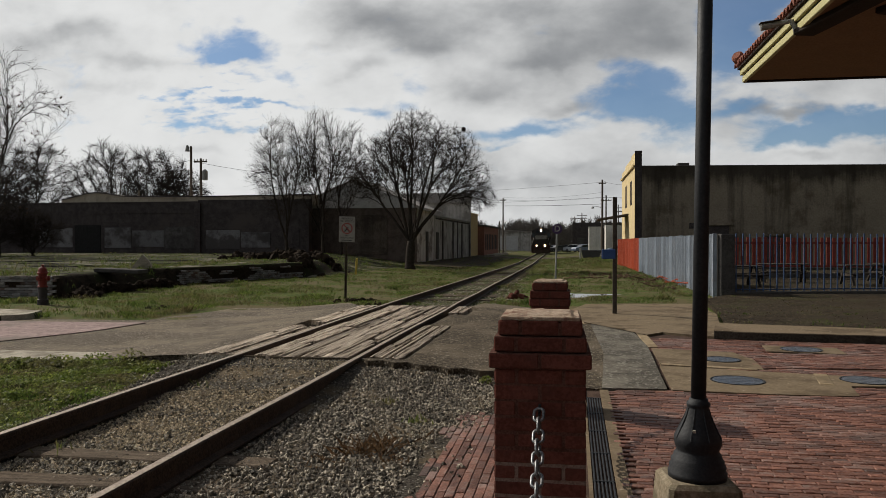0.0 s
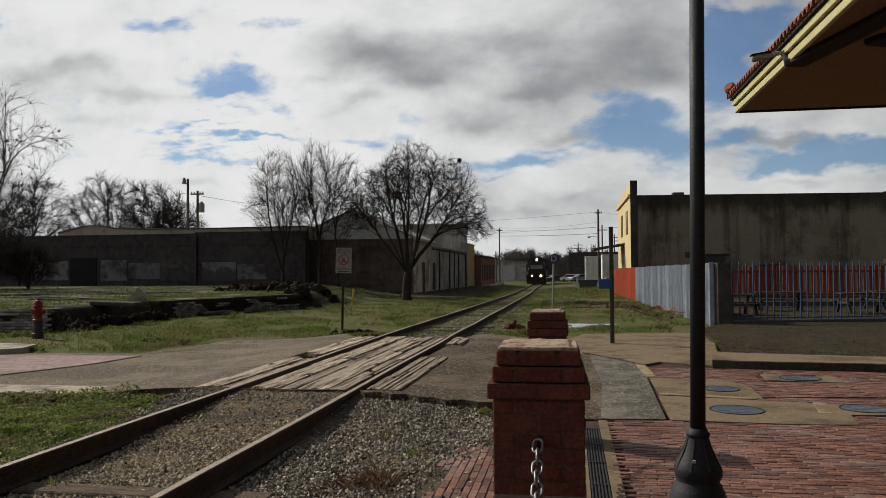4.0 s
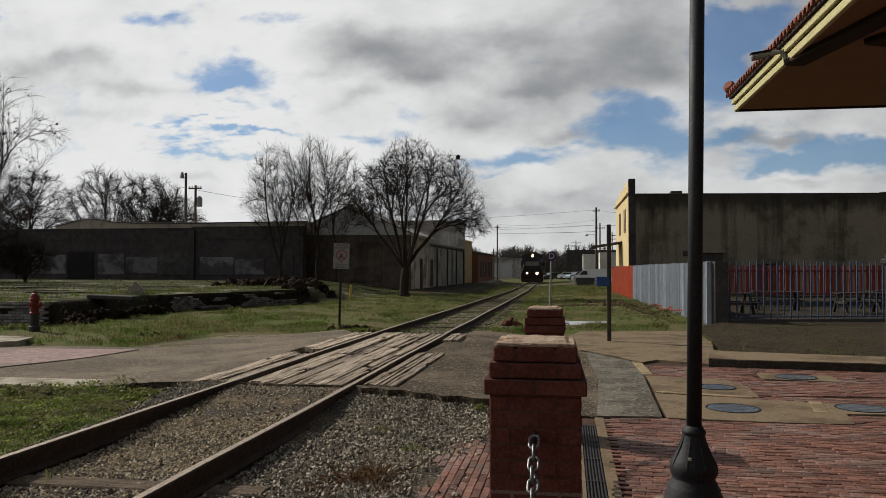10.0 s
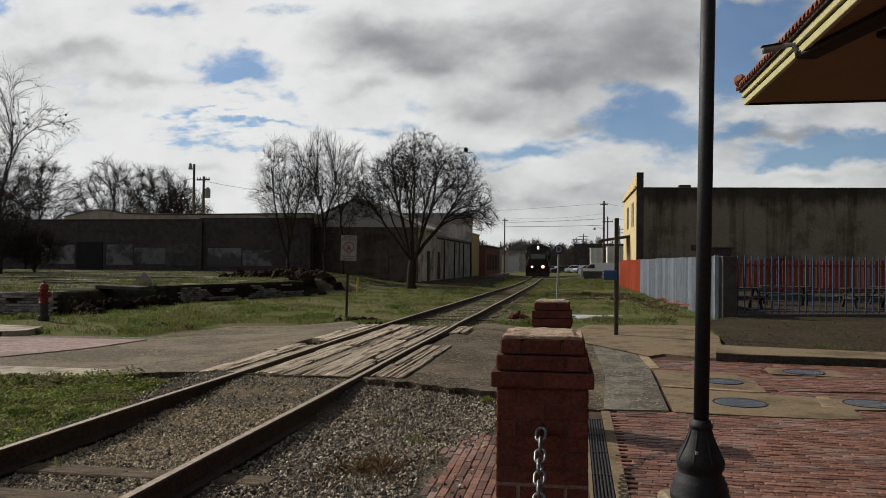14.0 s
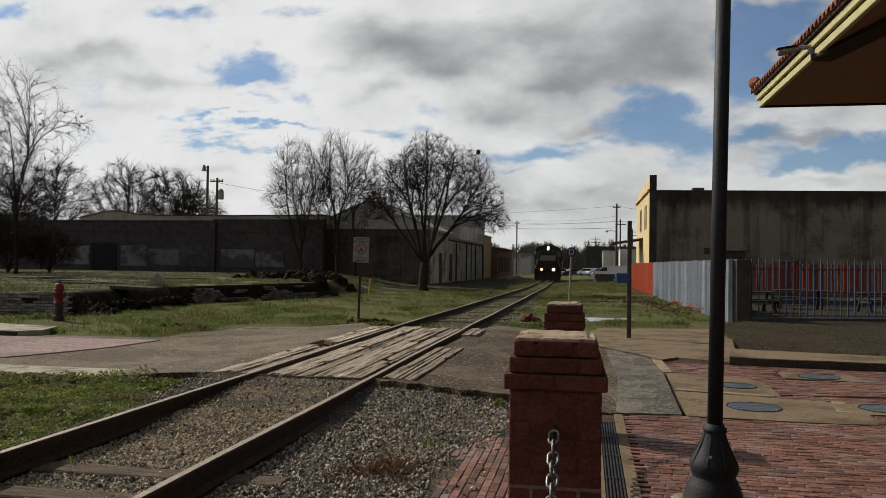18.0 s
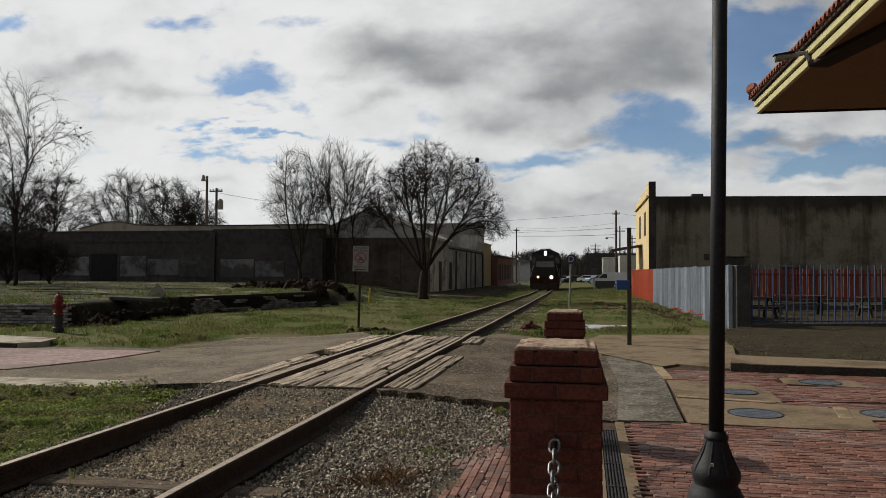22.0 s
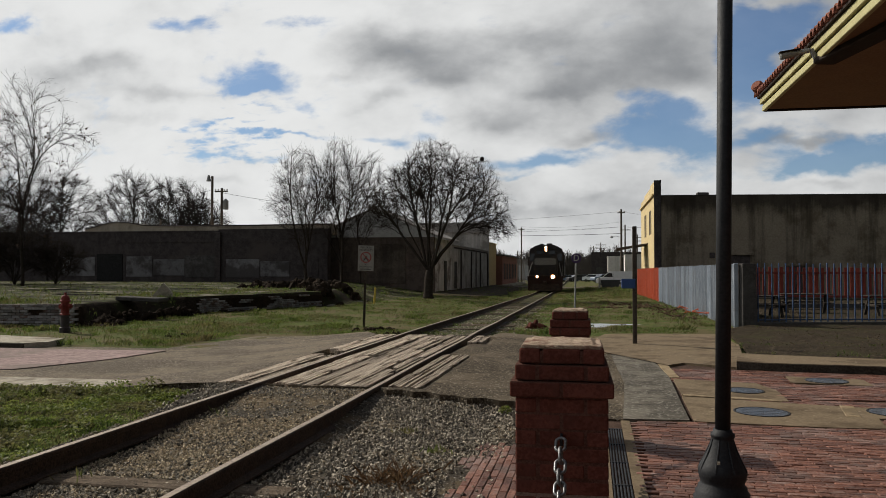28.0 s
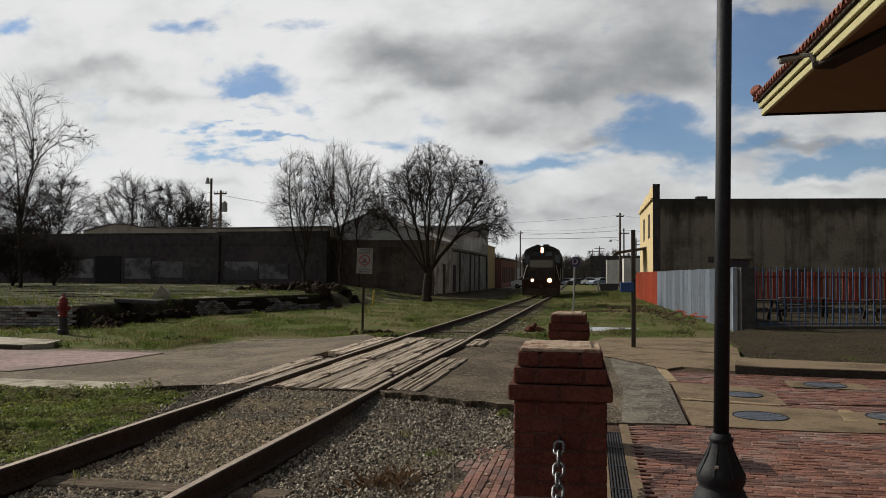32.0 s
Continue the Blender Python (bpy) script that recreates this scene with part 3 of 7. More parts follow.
def make_ballast():
    def bed(x, y):
        d = abs(x - rail_x(y))
        ramp = min(1, max(0, (y - 6.2) / 2.2)) * (1 if y < 12.5 else 0)
        z = rail_z(y) - 0.2 + 0.01 + bumps(x, y, 0.6) + 0.14 * ramp * (1 if d < 0.7 else 0)
        if d > 0.7 and y < 12:
            # the stones are heaped up to the street
            k = min(1.0, max(0.0, (y - 7.0 - 0.3 * noise.noise(Vector((x * 1.5, 0, 0)))) / 1.75))
            k = k * k * (3 - 2 * k)
            z += (0.005 + 0.17 * math.exp(-((x + 3.3) / 2.6) ** 4) - (0.075 if -2.5 < x < -0.2 else 0.004) + bumps(x, y, 0.3) - z) * k
        return z if d < 1.5 else z - (d - 1.5) * 0.012
    near = [(-5.0, -8), (-0.93, -8), (-0.93, 4.6), (-0.94, 6.5), (-0.5, 7.0), (0.05, 7.6), (0.05, 8.5), (-1.0, 9.2), (-2.4, 8.95), (-4.6, 9.0), (-4.7, 6)]
    setting("ballast", sheet(near, bed, 0.3, 0.06), GRAVEL, "grey crushed stone ballast along the near track", "gravel")
    far = Shape()
    ys = [16.3, 18, 21, 25, 30, 36, 44, 52, 60, 68, 80, 95, 110, 128, 150, 180, 220]
    for y in ys:
        c = rail_x(y)
        far.v += [(c - 1.35, y, land(c - 1.35, y) - 0.02), (c - 1.05, y, rail_z(y) - 0.165), (c + 1.05, y, rail_z(y) - 0.165), (c + 1.5, y, land(c + 1.5, y) - 0.02)]
    for k in range(len(ys) - 1):
        far.f += [(k * 4 + i, k * 4 + i + 1, k * 4 + i + 5, k * 4 + i + 4) for i in range(3)]
    setting("ballast_far", far, WEEDY, "thin weedy ballast between the far rails", "gravel")
    stones, fines = Shape(), Shape()
    base = [(-1, 0, 0), (1, 0, 0), (0, -1, 0), (0, 1, 0), (0, 0, -1), (0, 0, 1)]
    tri = [(5, 0, 2), (5, 2, 1), (5, 1, 3), (5, 3, 0), (4, 2, 0), (4, 1, 2), (4, 3, 1), (4, 0, 3)]
    for i in range(34000):
        y = 2.6 + 6.2 * rnd.random() ** 1.25
        x = rnd.uniform(-4.7, -0.75)
        d = x - rail_x(y)
        if abs(abs(d) - 0.753) < 0.09 or (y > 5.4 and -0.7 < d < 0.7 and rnd.random() < 0.82) or (x < -4.2 and rnd.random() < 0.6):
            continue
        if x > -1.1 + 0.12 * noise.noise(Vector((0, y * 2, 0))) and y < 6.4 and rnd.random() < 0.93:
            continue
        if abs(d) < 0.7 and any(abs(y - q) < 0.09 for q in TIE_ROWS) and rnd.random() < 0.6:
            continue
        r = rnd.uniform(0.008, 0.021) * (1.3 if rnd.random() < 0.22 else 1)
        m = Matrix.Translation((x, y, bed(x, y) + r * 0.25)) @ Euler((rnd.uniform(0, 6), rnd.uniform(0, 6), rnd.uniform(0, 6))).to_matrix().to_4x4()
        sc = (r * rnd.uniform(0.8, 1.4), r * rnd.uniform(0.7, 1.1), r * rnd.uniform(0.5, 0.9))
        stones.add([m @ Vector((p[0] * sc[0] + rnd.uniform(-.2, .2) * r, p[1] * sc[1] + rnd.uniform(-.2, .2) * r, p[2] * sc[2])) for p in base], tri)
    for i in range(17000):
        y = 2.8 + 6.1 * rnd.random() ** 1.3
        d = rnd.uniform(-0.7, 0.7)
        x, r = rail_x(y) + d, rnd.uniform(0.006, 0.015)
        if any(abs(y - q) < 0.11 for q in TIE_ROWS) and rnd.random() < 0.6 or y < 5.0 and rnd.random() < 0.5 or y > 7.3 + 0.4 * noise.noise(Vector((x * 3, y * 3, 0))) and rnd.random() < 0.8:
            continue
        m = Matrix.Translation((x, y, bed(x, y) + r * 0.3)) @ Euler((rnd.uniform(0, 6), rnd.uniform(0, 6), 0)).to_matrix().to_4x4()
        fines.add([m @ Vector((p[0] * r * 1.2, p[1] * r, p[2] * r * 0.7)) for p in base], tri)
    for i in range(2500):
        y = 16.5 + 22 * rnd.random() ** 1.6
        d = rnd.uniform(-1.1, 2.0)
        if abs(abs(d) - 0.753) < 0.09:
            continue
        x, r = rail_x(y) + d, rnd.uniform(0.015, 0.035)
        m = Matrix.Translation((x, y, rail_z(y) - 0.17 - max(0, d - 1.05) * 0.04)) @ Euler((rnd.uniform(0, 6), rnd.uniform(0, 6), 0)).to_matrix().to_4x4()
        stones.add([m @ (Vector(p) * r) for p in base], tri)
    me = bpy.data.meshes.new("ballast_stones")
    me.from_pydata(stones.v, [], stones.f)
    me.materials.append(STONE)
    tagged(new("ballast_stones", me), "loose angular grey ballast stones", "gravel", "", "stuff")
    me = bpy.data.meshes.new("fine_gravel")
    me.from_pydata(fines.v, [], fines.f)
    me.materials.append(FINES)
    tagged(new("fine_gravel", me), "fine tan gravel packed between the rails", "gravel", "", "stuff")


def make_crossing():
    cross = [(-4.66, 8.92), (-4.62, 8.9), (-2.5, 8.86), (-2.38, 8.72), (-2.2, 8.78), (-2.05, 8.66), (-1.9, 8.74), (-1.72, 8.62), (-1.55, 8.66), (-1.4, 8.56), (-1.22, 8.70), (-1.05, 8.66), (-0.9, 8.76), (-0.72, 8.70), (-0.55, 8.62), (-0.4, 8.48), (-0.2, 8.5), (0.06, 8.3), (0.98, 8.36), (1.1, 11.8), (1.04, 14.4), (0.2, 15.6), (-0.3, 17.2),
             (-2.0, 17.3), (-2.2, 16.4), (-4.66, 16.4)]
    setting("road", sheet(cross, street, 0.3, 0.1), ASPHALT, "patched old asphalt street over the railway crossing", "road")
    west = [(-7.2, 9.05), (-4.7, 9.0), (-4.662, 8.92), (-4.662, 16.4), (-4.7, 16.4), (-5.2, 17.4), (-7.8, 17.0), (-8.4, 14.0), (-10.2, 13.9), (-30, 12.9), (-34, 12.85), (-34, 9.85), (-30, 9.9), (-8.6, 9.8)]
    setting("road_west", sheet(west, street, 0.3, 0.1), TARGRAVEL, "worn gravelly street surface beside the tracks", "road")
    pink = [(-34, 9.95), (-8.9, 10.5), (-8.3, 11.9), (-8.05, 13.5), (-10.2, 13.35), (-34, 12.75)]
    setting("brick_road", sheet(pink, lambda x, y: street(x, y) + 0.015, 0.8, 0.03), PINK, "worn pink brick street surface", "road")
    t = thing("plank_crossing", pose(-3.29, 12.5, 0.1), "weathered grey timber planks laid between and beside the rails", "plank crossing")
    # each board: straight strips of grain with thin splits, ragged ends and a slight wear in height
    meshes = []
    for k in range(14):
        s, q = Shape(), random.Random(k)
        cuts = [-0.5] + sorted(-0.5 + (i + q.uniform(-0.3, 0.3)) / 3 for i in range(1, 3)) + [0.5]
        for x0, x1 in zip(cuts, cuts[1:]):
            gap = q.choice((0.006, 0.02, 0.05))
            ends = [-0.5 + q.uniform(0, 0.012), 0.5 - q.uniform(0, 0.012)]
            spans = [ends]
            if q.random() < 0.55:
                m = q.uniform(-0.35, 0.35)
                spans = [(ends[0], m - q.uniform(0.004, 0.04)), (m + q.uniform(0.004, 0.05), ends[1])]
            for y0, y1 in spans:
                n, base, lift = 9, len(s.v), q.uniform(-0.013, 0.006)
                for i in range(n + 1):
                    y = y0 + (y1 - y0) * i / n
                    dz = lift + 0.006 * noise.noise(Vector((k * 3.1 + x0 * 4, y * 7, 0))) + 0.003 * noise.noise(Vector((k, y * 31, x0)))
                    dx = 0.012 * noise.noise(Vector((k * 1.7, y * 9, x0)))
                    a, c = x0 + gap / 2 + dx, x1 - gap / 2 + dx
                    s.v += [(a, y, -0.045), (a, y, 0.040 + dz), (a + 0.02, y, 0.045 + dz), (c - 0.02, y, 0.045 + dz), (c, y, 0.040 + dz), (c, y, -0.045)]
                for i in range(n):
                    o = base + i * 6
                    s.f += [(o + j, o + 6 + j, o + 7 + j, o + 1 + j) for j in range(5)]
                s.f += [tuple(base + j for j in range(6)), tuple(base + n * 6 + 5 - j for j in range(6))]
        meshes.append(s.mesh("plank", PLANK))

    def plank(x, y0, y1, w, z=0.0, turn=0.0):
        ob = piece("plank", rnd.choice(meshes), t, pose(x + 3.29, (y0 + y1) / 2 - 12.5, 0.043 + z, 0, rnd.uniform(-1.0, 1.0), turn + rnd.uniform(-0.4, 0.4)))
        ob.scale = (w, y1 - y0, 1)
    x = -4.0 + 0.09
    for i in range(6):
        w = rnd.uniform(0.19, 0.26)
        if x + w > -2.62:
            w = -2.62 - x
        cut = 12.6 + rnd.uniform(-0.9, 0.9)
        drop = rnd.uniform(-0.012, 0.008)
        plank(x + w / 2, 8.9 + rnd.uniform(-0.05, 0.06), cut - 0.012, w - 0.012, drop)
        plank(x + w / 2 + rnd.uniform(-0.015, 0.015), cut + 0.012, 16.2 + rnd.uniform(-0.1, 0.08), w - 0.016, drop + rnd.uniform(-0.01, 0.01))
        x += w
    for x0, w in ((-2.44, 0.14), (-2.29, 0.13), (-2.15, 0.15)):
        plank(x0 + w / 2, 8.92 + rnd.uniform(-0.04, 0.04), 12.5 + rnd.uniform(-0.08, 0.08), w - 0.012, rnd.uniform(-0.006, 0.008))
    plank(-2.33, 14.7, 16.3, 0.15)
    plank(-2.18, 14.9, 16.1, 0.12, -0.01)
    for x0, w, a, b in ((-4.62, 0.2, 8.88, 12.3), (-4.4, 0.16, 8.92, 11.9), (-4.25, 0.13, 8.9, 12.1), (-4.6, 0.19, 13.0, 16.1), (-4.38, 0.2, 12.6, 16.2)):
        plank(x0 + w / 2, a, b, w - 0.012, rnd.uniform(-0.01, 0.02))


make_ground()
make_track()
make_ballast()
make_crossing()


# ---- pavements right of the track ----
def make_pavements():
    flat = lambda h: (lambda x, y: h)
    setting("asphalt_patch", sheet([(0.30, 8.30), (0.98, 8.40), (1.09, 11.8), (1.00, 14.3), (0.32, 14.6), (0.42, 11.0)], lambda x, y: street(x, y) + 0.012, 0.5, 0.03),
            PATCH, "smooth grey asphalt patch beside the pillars", "road")
    setting("plaza_bed", sheet([(-1.05, -8), (6.5, -8), (6.5, 14), (1.05, 14), (1.02, 8.4), (0.05, 8.3), (0.05, 7.0), (-0.95, 7.0)], flat(-0.010), 2.0, 0.05),
            JOINT, "sandy joints of the brick paving", "pavement")
    setting("concrete_band", sheet([(1.03, 8.36), (2.3, 8.30), (2.86, 8.35), (2.96, 8.9), (3.7, 9.0), (3.75, 9.5), (2.75, 9.62), (1.08, 9.98)], flat(0.012), 1.0, 0.05),
            CONCRETE, "tan stained concrete slab round the manholes", "pavement")
    setting("concrete_apron", sheet([(1.10, 10.18), (2.30, 9.88), (2.35, 10.7), (2.22, 11.36), (1.13, 11.6)], flat(0.01), 1.0, 0.05),
            CONCRETE, "brownish concrete slab beside the asphalt", "pavement")
    setting("concrete_collar", sheet([(2.72, 11.55), (3.75, 11.42), (3.8, 12.05), (2.8, 12.2)], flat(0.01), 1.0, 0.05), CONCRETE, "worn concrete slab round a manhole", "pavement")
    s = Shape()
    for (cx, cy, sx, sy, rz) in ((1.14, 12.95, 0.15, 2.5, 1), (1.66, 9.99, 1.15, 0.10, -12), (2.80, 9.3, 0.15, 0.72, -11), (0.62, 15.2, 1.1, 0.5, 20)):
        s.slab((cx, cy, 0.0), (sx, sy, 0.034), 0.006, pose(0, 0, 0, 0, 0, rz))
    setting("kerb_strip", s, STRIP, "flush pale concrete strips between the pavings", "pavement")
    # footpath and kerb at the far side of the square
    walkway = Shape().prism([(2.25, 13.0), (2.7, 12.85), (4.5, 12.72), (14, 11.6), (14, 12.6), (4.9, 13.75), (2.95, 14.1), (2.5, 14.3)], -0.05, 0.13)
    kb = setting("kerb", walkway, CONCRETE, "concrete footpath with a high shaded kerb face", "kerb")
    # dark strip laid on the kerb's front, its shade given as colour
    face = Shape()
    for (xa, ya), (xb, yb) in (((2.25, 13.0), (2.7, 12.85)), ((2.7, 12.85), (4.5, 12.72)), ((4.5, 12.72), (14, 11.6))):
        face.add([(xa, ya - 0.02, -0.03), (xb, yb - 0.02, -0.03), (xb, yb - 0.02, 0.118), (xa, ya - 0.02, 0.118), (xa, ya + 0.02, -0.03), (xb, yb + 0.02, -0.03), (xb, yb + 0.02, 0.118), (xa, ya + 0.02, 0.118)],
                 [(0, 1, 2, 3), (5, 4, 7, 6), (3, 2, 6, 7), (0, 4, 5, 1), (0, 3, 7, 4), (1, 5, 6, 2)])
    part("kerb_face", face, KERBDARK, kb, "kerb face darkened to stand for shade")
    setting("path", sheet([(0.2, 14.9), (1.02, 14.35), (1.2, 13.1), (1.5, 13.5), (2.3, 12.98), (2.6, 14.35), (3.0, 17.0), (3.0, 19.9), (0.3, 19.4), (-0.1, 17.4)], lambda x, y: land(x, y) + 0.03 + bumps(x, y, 0.3), 0.5, 0.06),
            CONCRETE, "damp brown concrete path by the grass", "pavement")
    setting("soil_strip", sheet([(2.75, 14.45), (2.95, 14.12), (4.9, 13.77), (14, 12.62), (16, 25.5), (4.2, 22.6), (3.3, 20.6), (3.05, 17.0)], lambda x, y: land(x, y) + 0.035 + bumps(x, y, 1.2) + 0.05 * min(1, max(0, y - 14) / 3), 0.4, 0.08),
            SOIL, "bare dark soil with dead leaves below the railing", "soil")
    # mud below the hall; the dark soil colour also stands for its shade
    setting("mud_strip", sheet([(-12.4, 56), (-8.4, 52), (-6.9, 60), (-7.2, 80), (-8.6, 95), (-12.4, 95)], lambda x, y: land(x, y) + 0.03 + bumps(x, y, 1.0), 0.8, 0.08),
            SOIL, "bare earth by the hall, darkened for its shade", "soil")
    setting("yard", sheet([(4.5, 23.3), (13.8, 26.2), (22, 29), (22, 49.8), (4.1, 49.8)], lambda x, y: land(x, y) + 0.03 + bumps(x, y, 1.0), 0.8, 0.08),
            SOIL, "bare dark earth yard behind the railing", "soil")
    # left of the track
    setting("path_left", sheet([(-60, 8.4), (-7.4, 8.95), (-5.95, 9.15), (-6.1, 9.75), (-8.6, 9.7), (-60, 9.4)], lambda x, y: 0.03, 2.0, 0.1), PALE,
            "pale concrete footpath along the grass", "pavement")
    setting("slab_left", sheet([(-5.9, 8.95), (-4.75, 8.95), (-4.9, 9.4), (-5.75, 9.5)], lambda x, y: 0.02 + 0.04 * (x + 5.9), 0.5, 0.08), PALE, "broken pale concrete slab", "pavement")
    kerb = Shape().prism([(-60, 12.9), (-11.15, 13.5), (-10.85, 13.8), (-11.1, 14.6), (-13.0, 15.0), (-60, 14.2)], -0.05, 0.11)
    setting("kerb_left", kerb, PALE, "pale concrete kerb and corner beside the hydrant", "kerb")
    # the left kerb's shaded front is darkened by colour too
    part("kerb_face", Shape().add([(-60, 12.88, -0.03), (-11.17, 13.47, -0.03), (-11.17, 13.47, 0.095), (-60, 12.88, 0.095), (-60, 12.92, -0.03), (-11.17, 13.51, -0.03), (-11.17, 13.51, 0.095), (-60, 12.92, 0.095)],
                                  [(0, 1, 2, 3), (5, 4, 7, 6), (3, 2, 6, 7), (0, 4, 5, 1), (0, 3, 7, 4), (1, 5, 6, 2)]), KERBDARK, bpy.data.objects["kerb_left"], "kerb face darkened to stand for shade")


make_pavements()


def make_paving():
    """Brick paving: those nearest as single bricks, the rest joined."""
    keep = tagged(new("brick_paving"), "worn red paving bricks in running bond", "paving", "", "structure")
    shapes = []
    for k in range(5):
        s = Shape().slab((0, 0, 0), (0.199, 0.058, 0.07), 0.005)
        s.v = [(p[0] + 0.002 * noise.noise(Vector(p) * 30 + Vector((k, 0, 0))), p[1] + 0.002 * noise.noise(Vector(p) * 30 + Vector((0, k, 0))), p[2]) for p in s.v]
        shapes.append((s, s.mesh("paving_brick", PAVER)))
    rest = Shape()
    count = 0

    def lay(cx, cy, turn):
        nonlocal count
        m = pose(cx, cy, -0.031 + rnd.uniform(-0.004, 0.004) + 0.006 * noise.noise(Vector((cx * 0.8, cy * 0.8, 0))), rnd.uniform(-1.2, 1.2), rnd.uniform(-1.2, 1.2), turn + rnd.uniform(-0.8, 0.8))
        near = 0.35 < cx < 1.9 and 5.0 < cy < 6.2 or (-0.9 < cx < -0.35 and 4.5 < cy < 5.6)
        s, me = shapes[rnd.randrange(5)]
        if near and count < 300:
            piece("paving_brick", me, keep, m)
            count += 1
        else:
            rest.add([m @ Vector(p) for p in s.v], s.f)
    row = 0
    y = 0.0
    while y < 14.0:
        x = 0.33 + (row % 2) * 0.1 + rnd.uniform(-0.02, 0.02)
        while x < 6.3:
            inslab = (0.95 < x < 2.7 and 8.33 < y < 9.9 - (x - 1.1) * 0.2) or (2.6 < x < 3.6 and 8.85 < y < 9.6) or (0.95 < x < 2.2 and 9.9 < y < 11.5 - (x - 1.1) * 0.2) or (2.7 < x < 3.7 and 11.4 < y + (x - 2) * 0.12 < 12.2) or (x < 1.05 and y > 8.35)
            lamp = 0.5 < x < 1.05 and 4.45 < y < 4.95
            far_kerb = y + (x - 2) * 0.12 > 12.86 - max(0.0, x - 2.7) * 0.11
            if not (inslab or lamp or far_kerb) and (y < 9 or x > 1.1) and x < max(2.6, 0.4 * y + 0.9):
                if y > 10:
                    lay(x, y + (x - 2) * 0.12, 8)
                else:
                    lay(x + 0.1, y, 0)
            x += 0.204
        y += 0.0605
        row += 1
    col = 0
    x = -1.06
    while x < -0.02:
        y = 2.2 + (col % 2) * 0.1
        while y < 6.95:
            if x > -1.0 + 0.10 * noise.noise(Vector((3, y * 2, 0))):
                lay(x, y, 90)
            y += 0.204
        x += 0.0605
        col += 1
    me = bpy.data.meshes.new("paving_field")
    me.from_pydata([tuple(p) for p in rest.v], [], rest.f)
    me.materials.append(PAVERS)
    ob = new("paving_field", me)
    ob.parent = keep
    ob["kind"] = "stuff"


# ---- pillars, chain and lamp on the square ----
def make_pillar(name, x, y, height, label, turn=0.0, body=0.41, steps=(0.458, 0.415, 0.378)):
    t = thing(name, pose(x, y, -0.02, 0, 0, turn), label, "brick pillar", "brick pillars on the square")
    b = body / 2 - 0.003
    core = Shape().box(-b, -b, height - 0.62, b, b, height - 0.21)
    for k, half in enumerate(v / 2 - 0.003 for v in steps):
        core.box(-half, -half, height - 0.2375 + 0.0725 * k + 0.004, half, half, height - 0.165 + 0.0725 * k - (0.002 if k < 2 else 0.012))
    part("mortar_core", core, MORTAR, t)
    part("mortar_foot", Shape().box(-b, -b, 0, b, b, height - 0.622), POINTING, t, "paler pointed joints")
    made = {}

    def brick(px, py, z, lx, ly, h):
        key = (round(lx, 3), round(ly, 3), round(h, 3))
        if key not in made:
            made[key] = Shape().slab((0, 0, 0), (lx, ly, h), 0.006).mesh("brick", BRICK)
        piece("brick", made[key], t, pose(px, py, z, rnd.uniform(-0.5, 0.5), rnd.uniform(-0.5, 0.5), rnd.uniform(-0.6, 0.6)))
    course, z, k = 0.0725, 0.0, 0
    shaft = height - 3 * course - 0.02
    n = int(shaft / course)
    sizes = [body] * n + list(steps)
    z = shaft - n * course
    for k, size in enumerate(sizes):
        zc = z + course * (k + 0.5)
        h = course - (0.010 if k < n - 3 else 0.005)
        half = size / 2
        if k == len(sizes) - 1 or k % 2:
            runs = [(-half, -half + 0.095), (-half + 0.105, half - 0.105), (half - 0.095, half)]
        else:
            runs = [(-half, -0.005), (0.005, half)]
        for a, c in runs:
            brick((a + c) / 2, -half + 0.045, zc, c - a, 0.09, h)
            brick((a + c) / 2, half - 0.045, zc, c - a, 0.09, h)
        for a, c in ((-half + 0.1, -0.005), (0.005, half - 0.1)):
            brick(-half + 0.045, (a + c) / 2, zc, 0.09, c - a, h)
            brick(half - 0.045, (a + c) / 2, zc, 0.09, c - a, h)
    cap = Shape()
    m = 8
    for j in range(m + 1):
        for i in range(m + 1):
            u, v = i / m - 0.5, j / m - 0.5
            edge = 0.012 * noise.noise(Vector((u * 9 + x, v * 9, y)))
            cap.v.append((u * (steps[2] - 0.013 + edge), v * (steps[2] - 0.013 + edge), height + 0.004 + 0.012 * noise.noise(Vector((u * 6, v * 6, y))) - 0.02 * (max(abs(u), abs(v)) > 0.45)))
    cap.f = [(j * (m + 1) + i, j * (m + 1) + i + 1, (j + 1) * (m + 1) + i + 1, (j + 1) * (m + 1) + i) for j in range(m) for i in range(m)]
    cap.slab((0, 0, height - 0.015), (steps[2] - 0.018, steps[2] - 0.018, 0.02), 0.004)
    part("cap", cap, CAPSTONE, t, "pale worn mortar cap")
    part("ring_bolt", Shape().tube([(0, -0.2, height - 0.40), (0, -0.24, height - 0.40), (0, -0.25, height - 0.42), (0, -0.24, height - 0.44)], 0.007, 8), IRON, t, "dark iron eye bolt")
    return t


def chain_link():
    s = Shape()
    pts = []
    for i in range(20):
        a = 2 * math.pi * i / 20
        pts.append(Vector((0.0215 * math.cos(a), 0, 0.0215 * math.sin(a) + (0.0150 if math.sin(a) > 0 else -0.0150))))
    n = 8
    for k, p in enumerate(pts):
        d = (pts[(k + 1) % 20] - pts[k - 1]).normalized()
        u, w = Vector((0, 1, 0)), d.cross(Vector((0, 1, 0)))
        s.v += [p + (u * math.cos(2 * math.pi * i / n) + w * math.sin(2 * math.pi * i / n)) * 0.0072 for i in range(n)]
    for k in range(20):
        for i in range(n):
            j, q = (i + 1) % n, (k + 1) % 20
            s.f.append((k * n + i, k * n + j, q * n + j, q * n + i))
    return s.mesh("link", CHAIN, True)


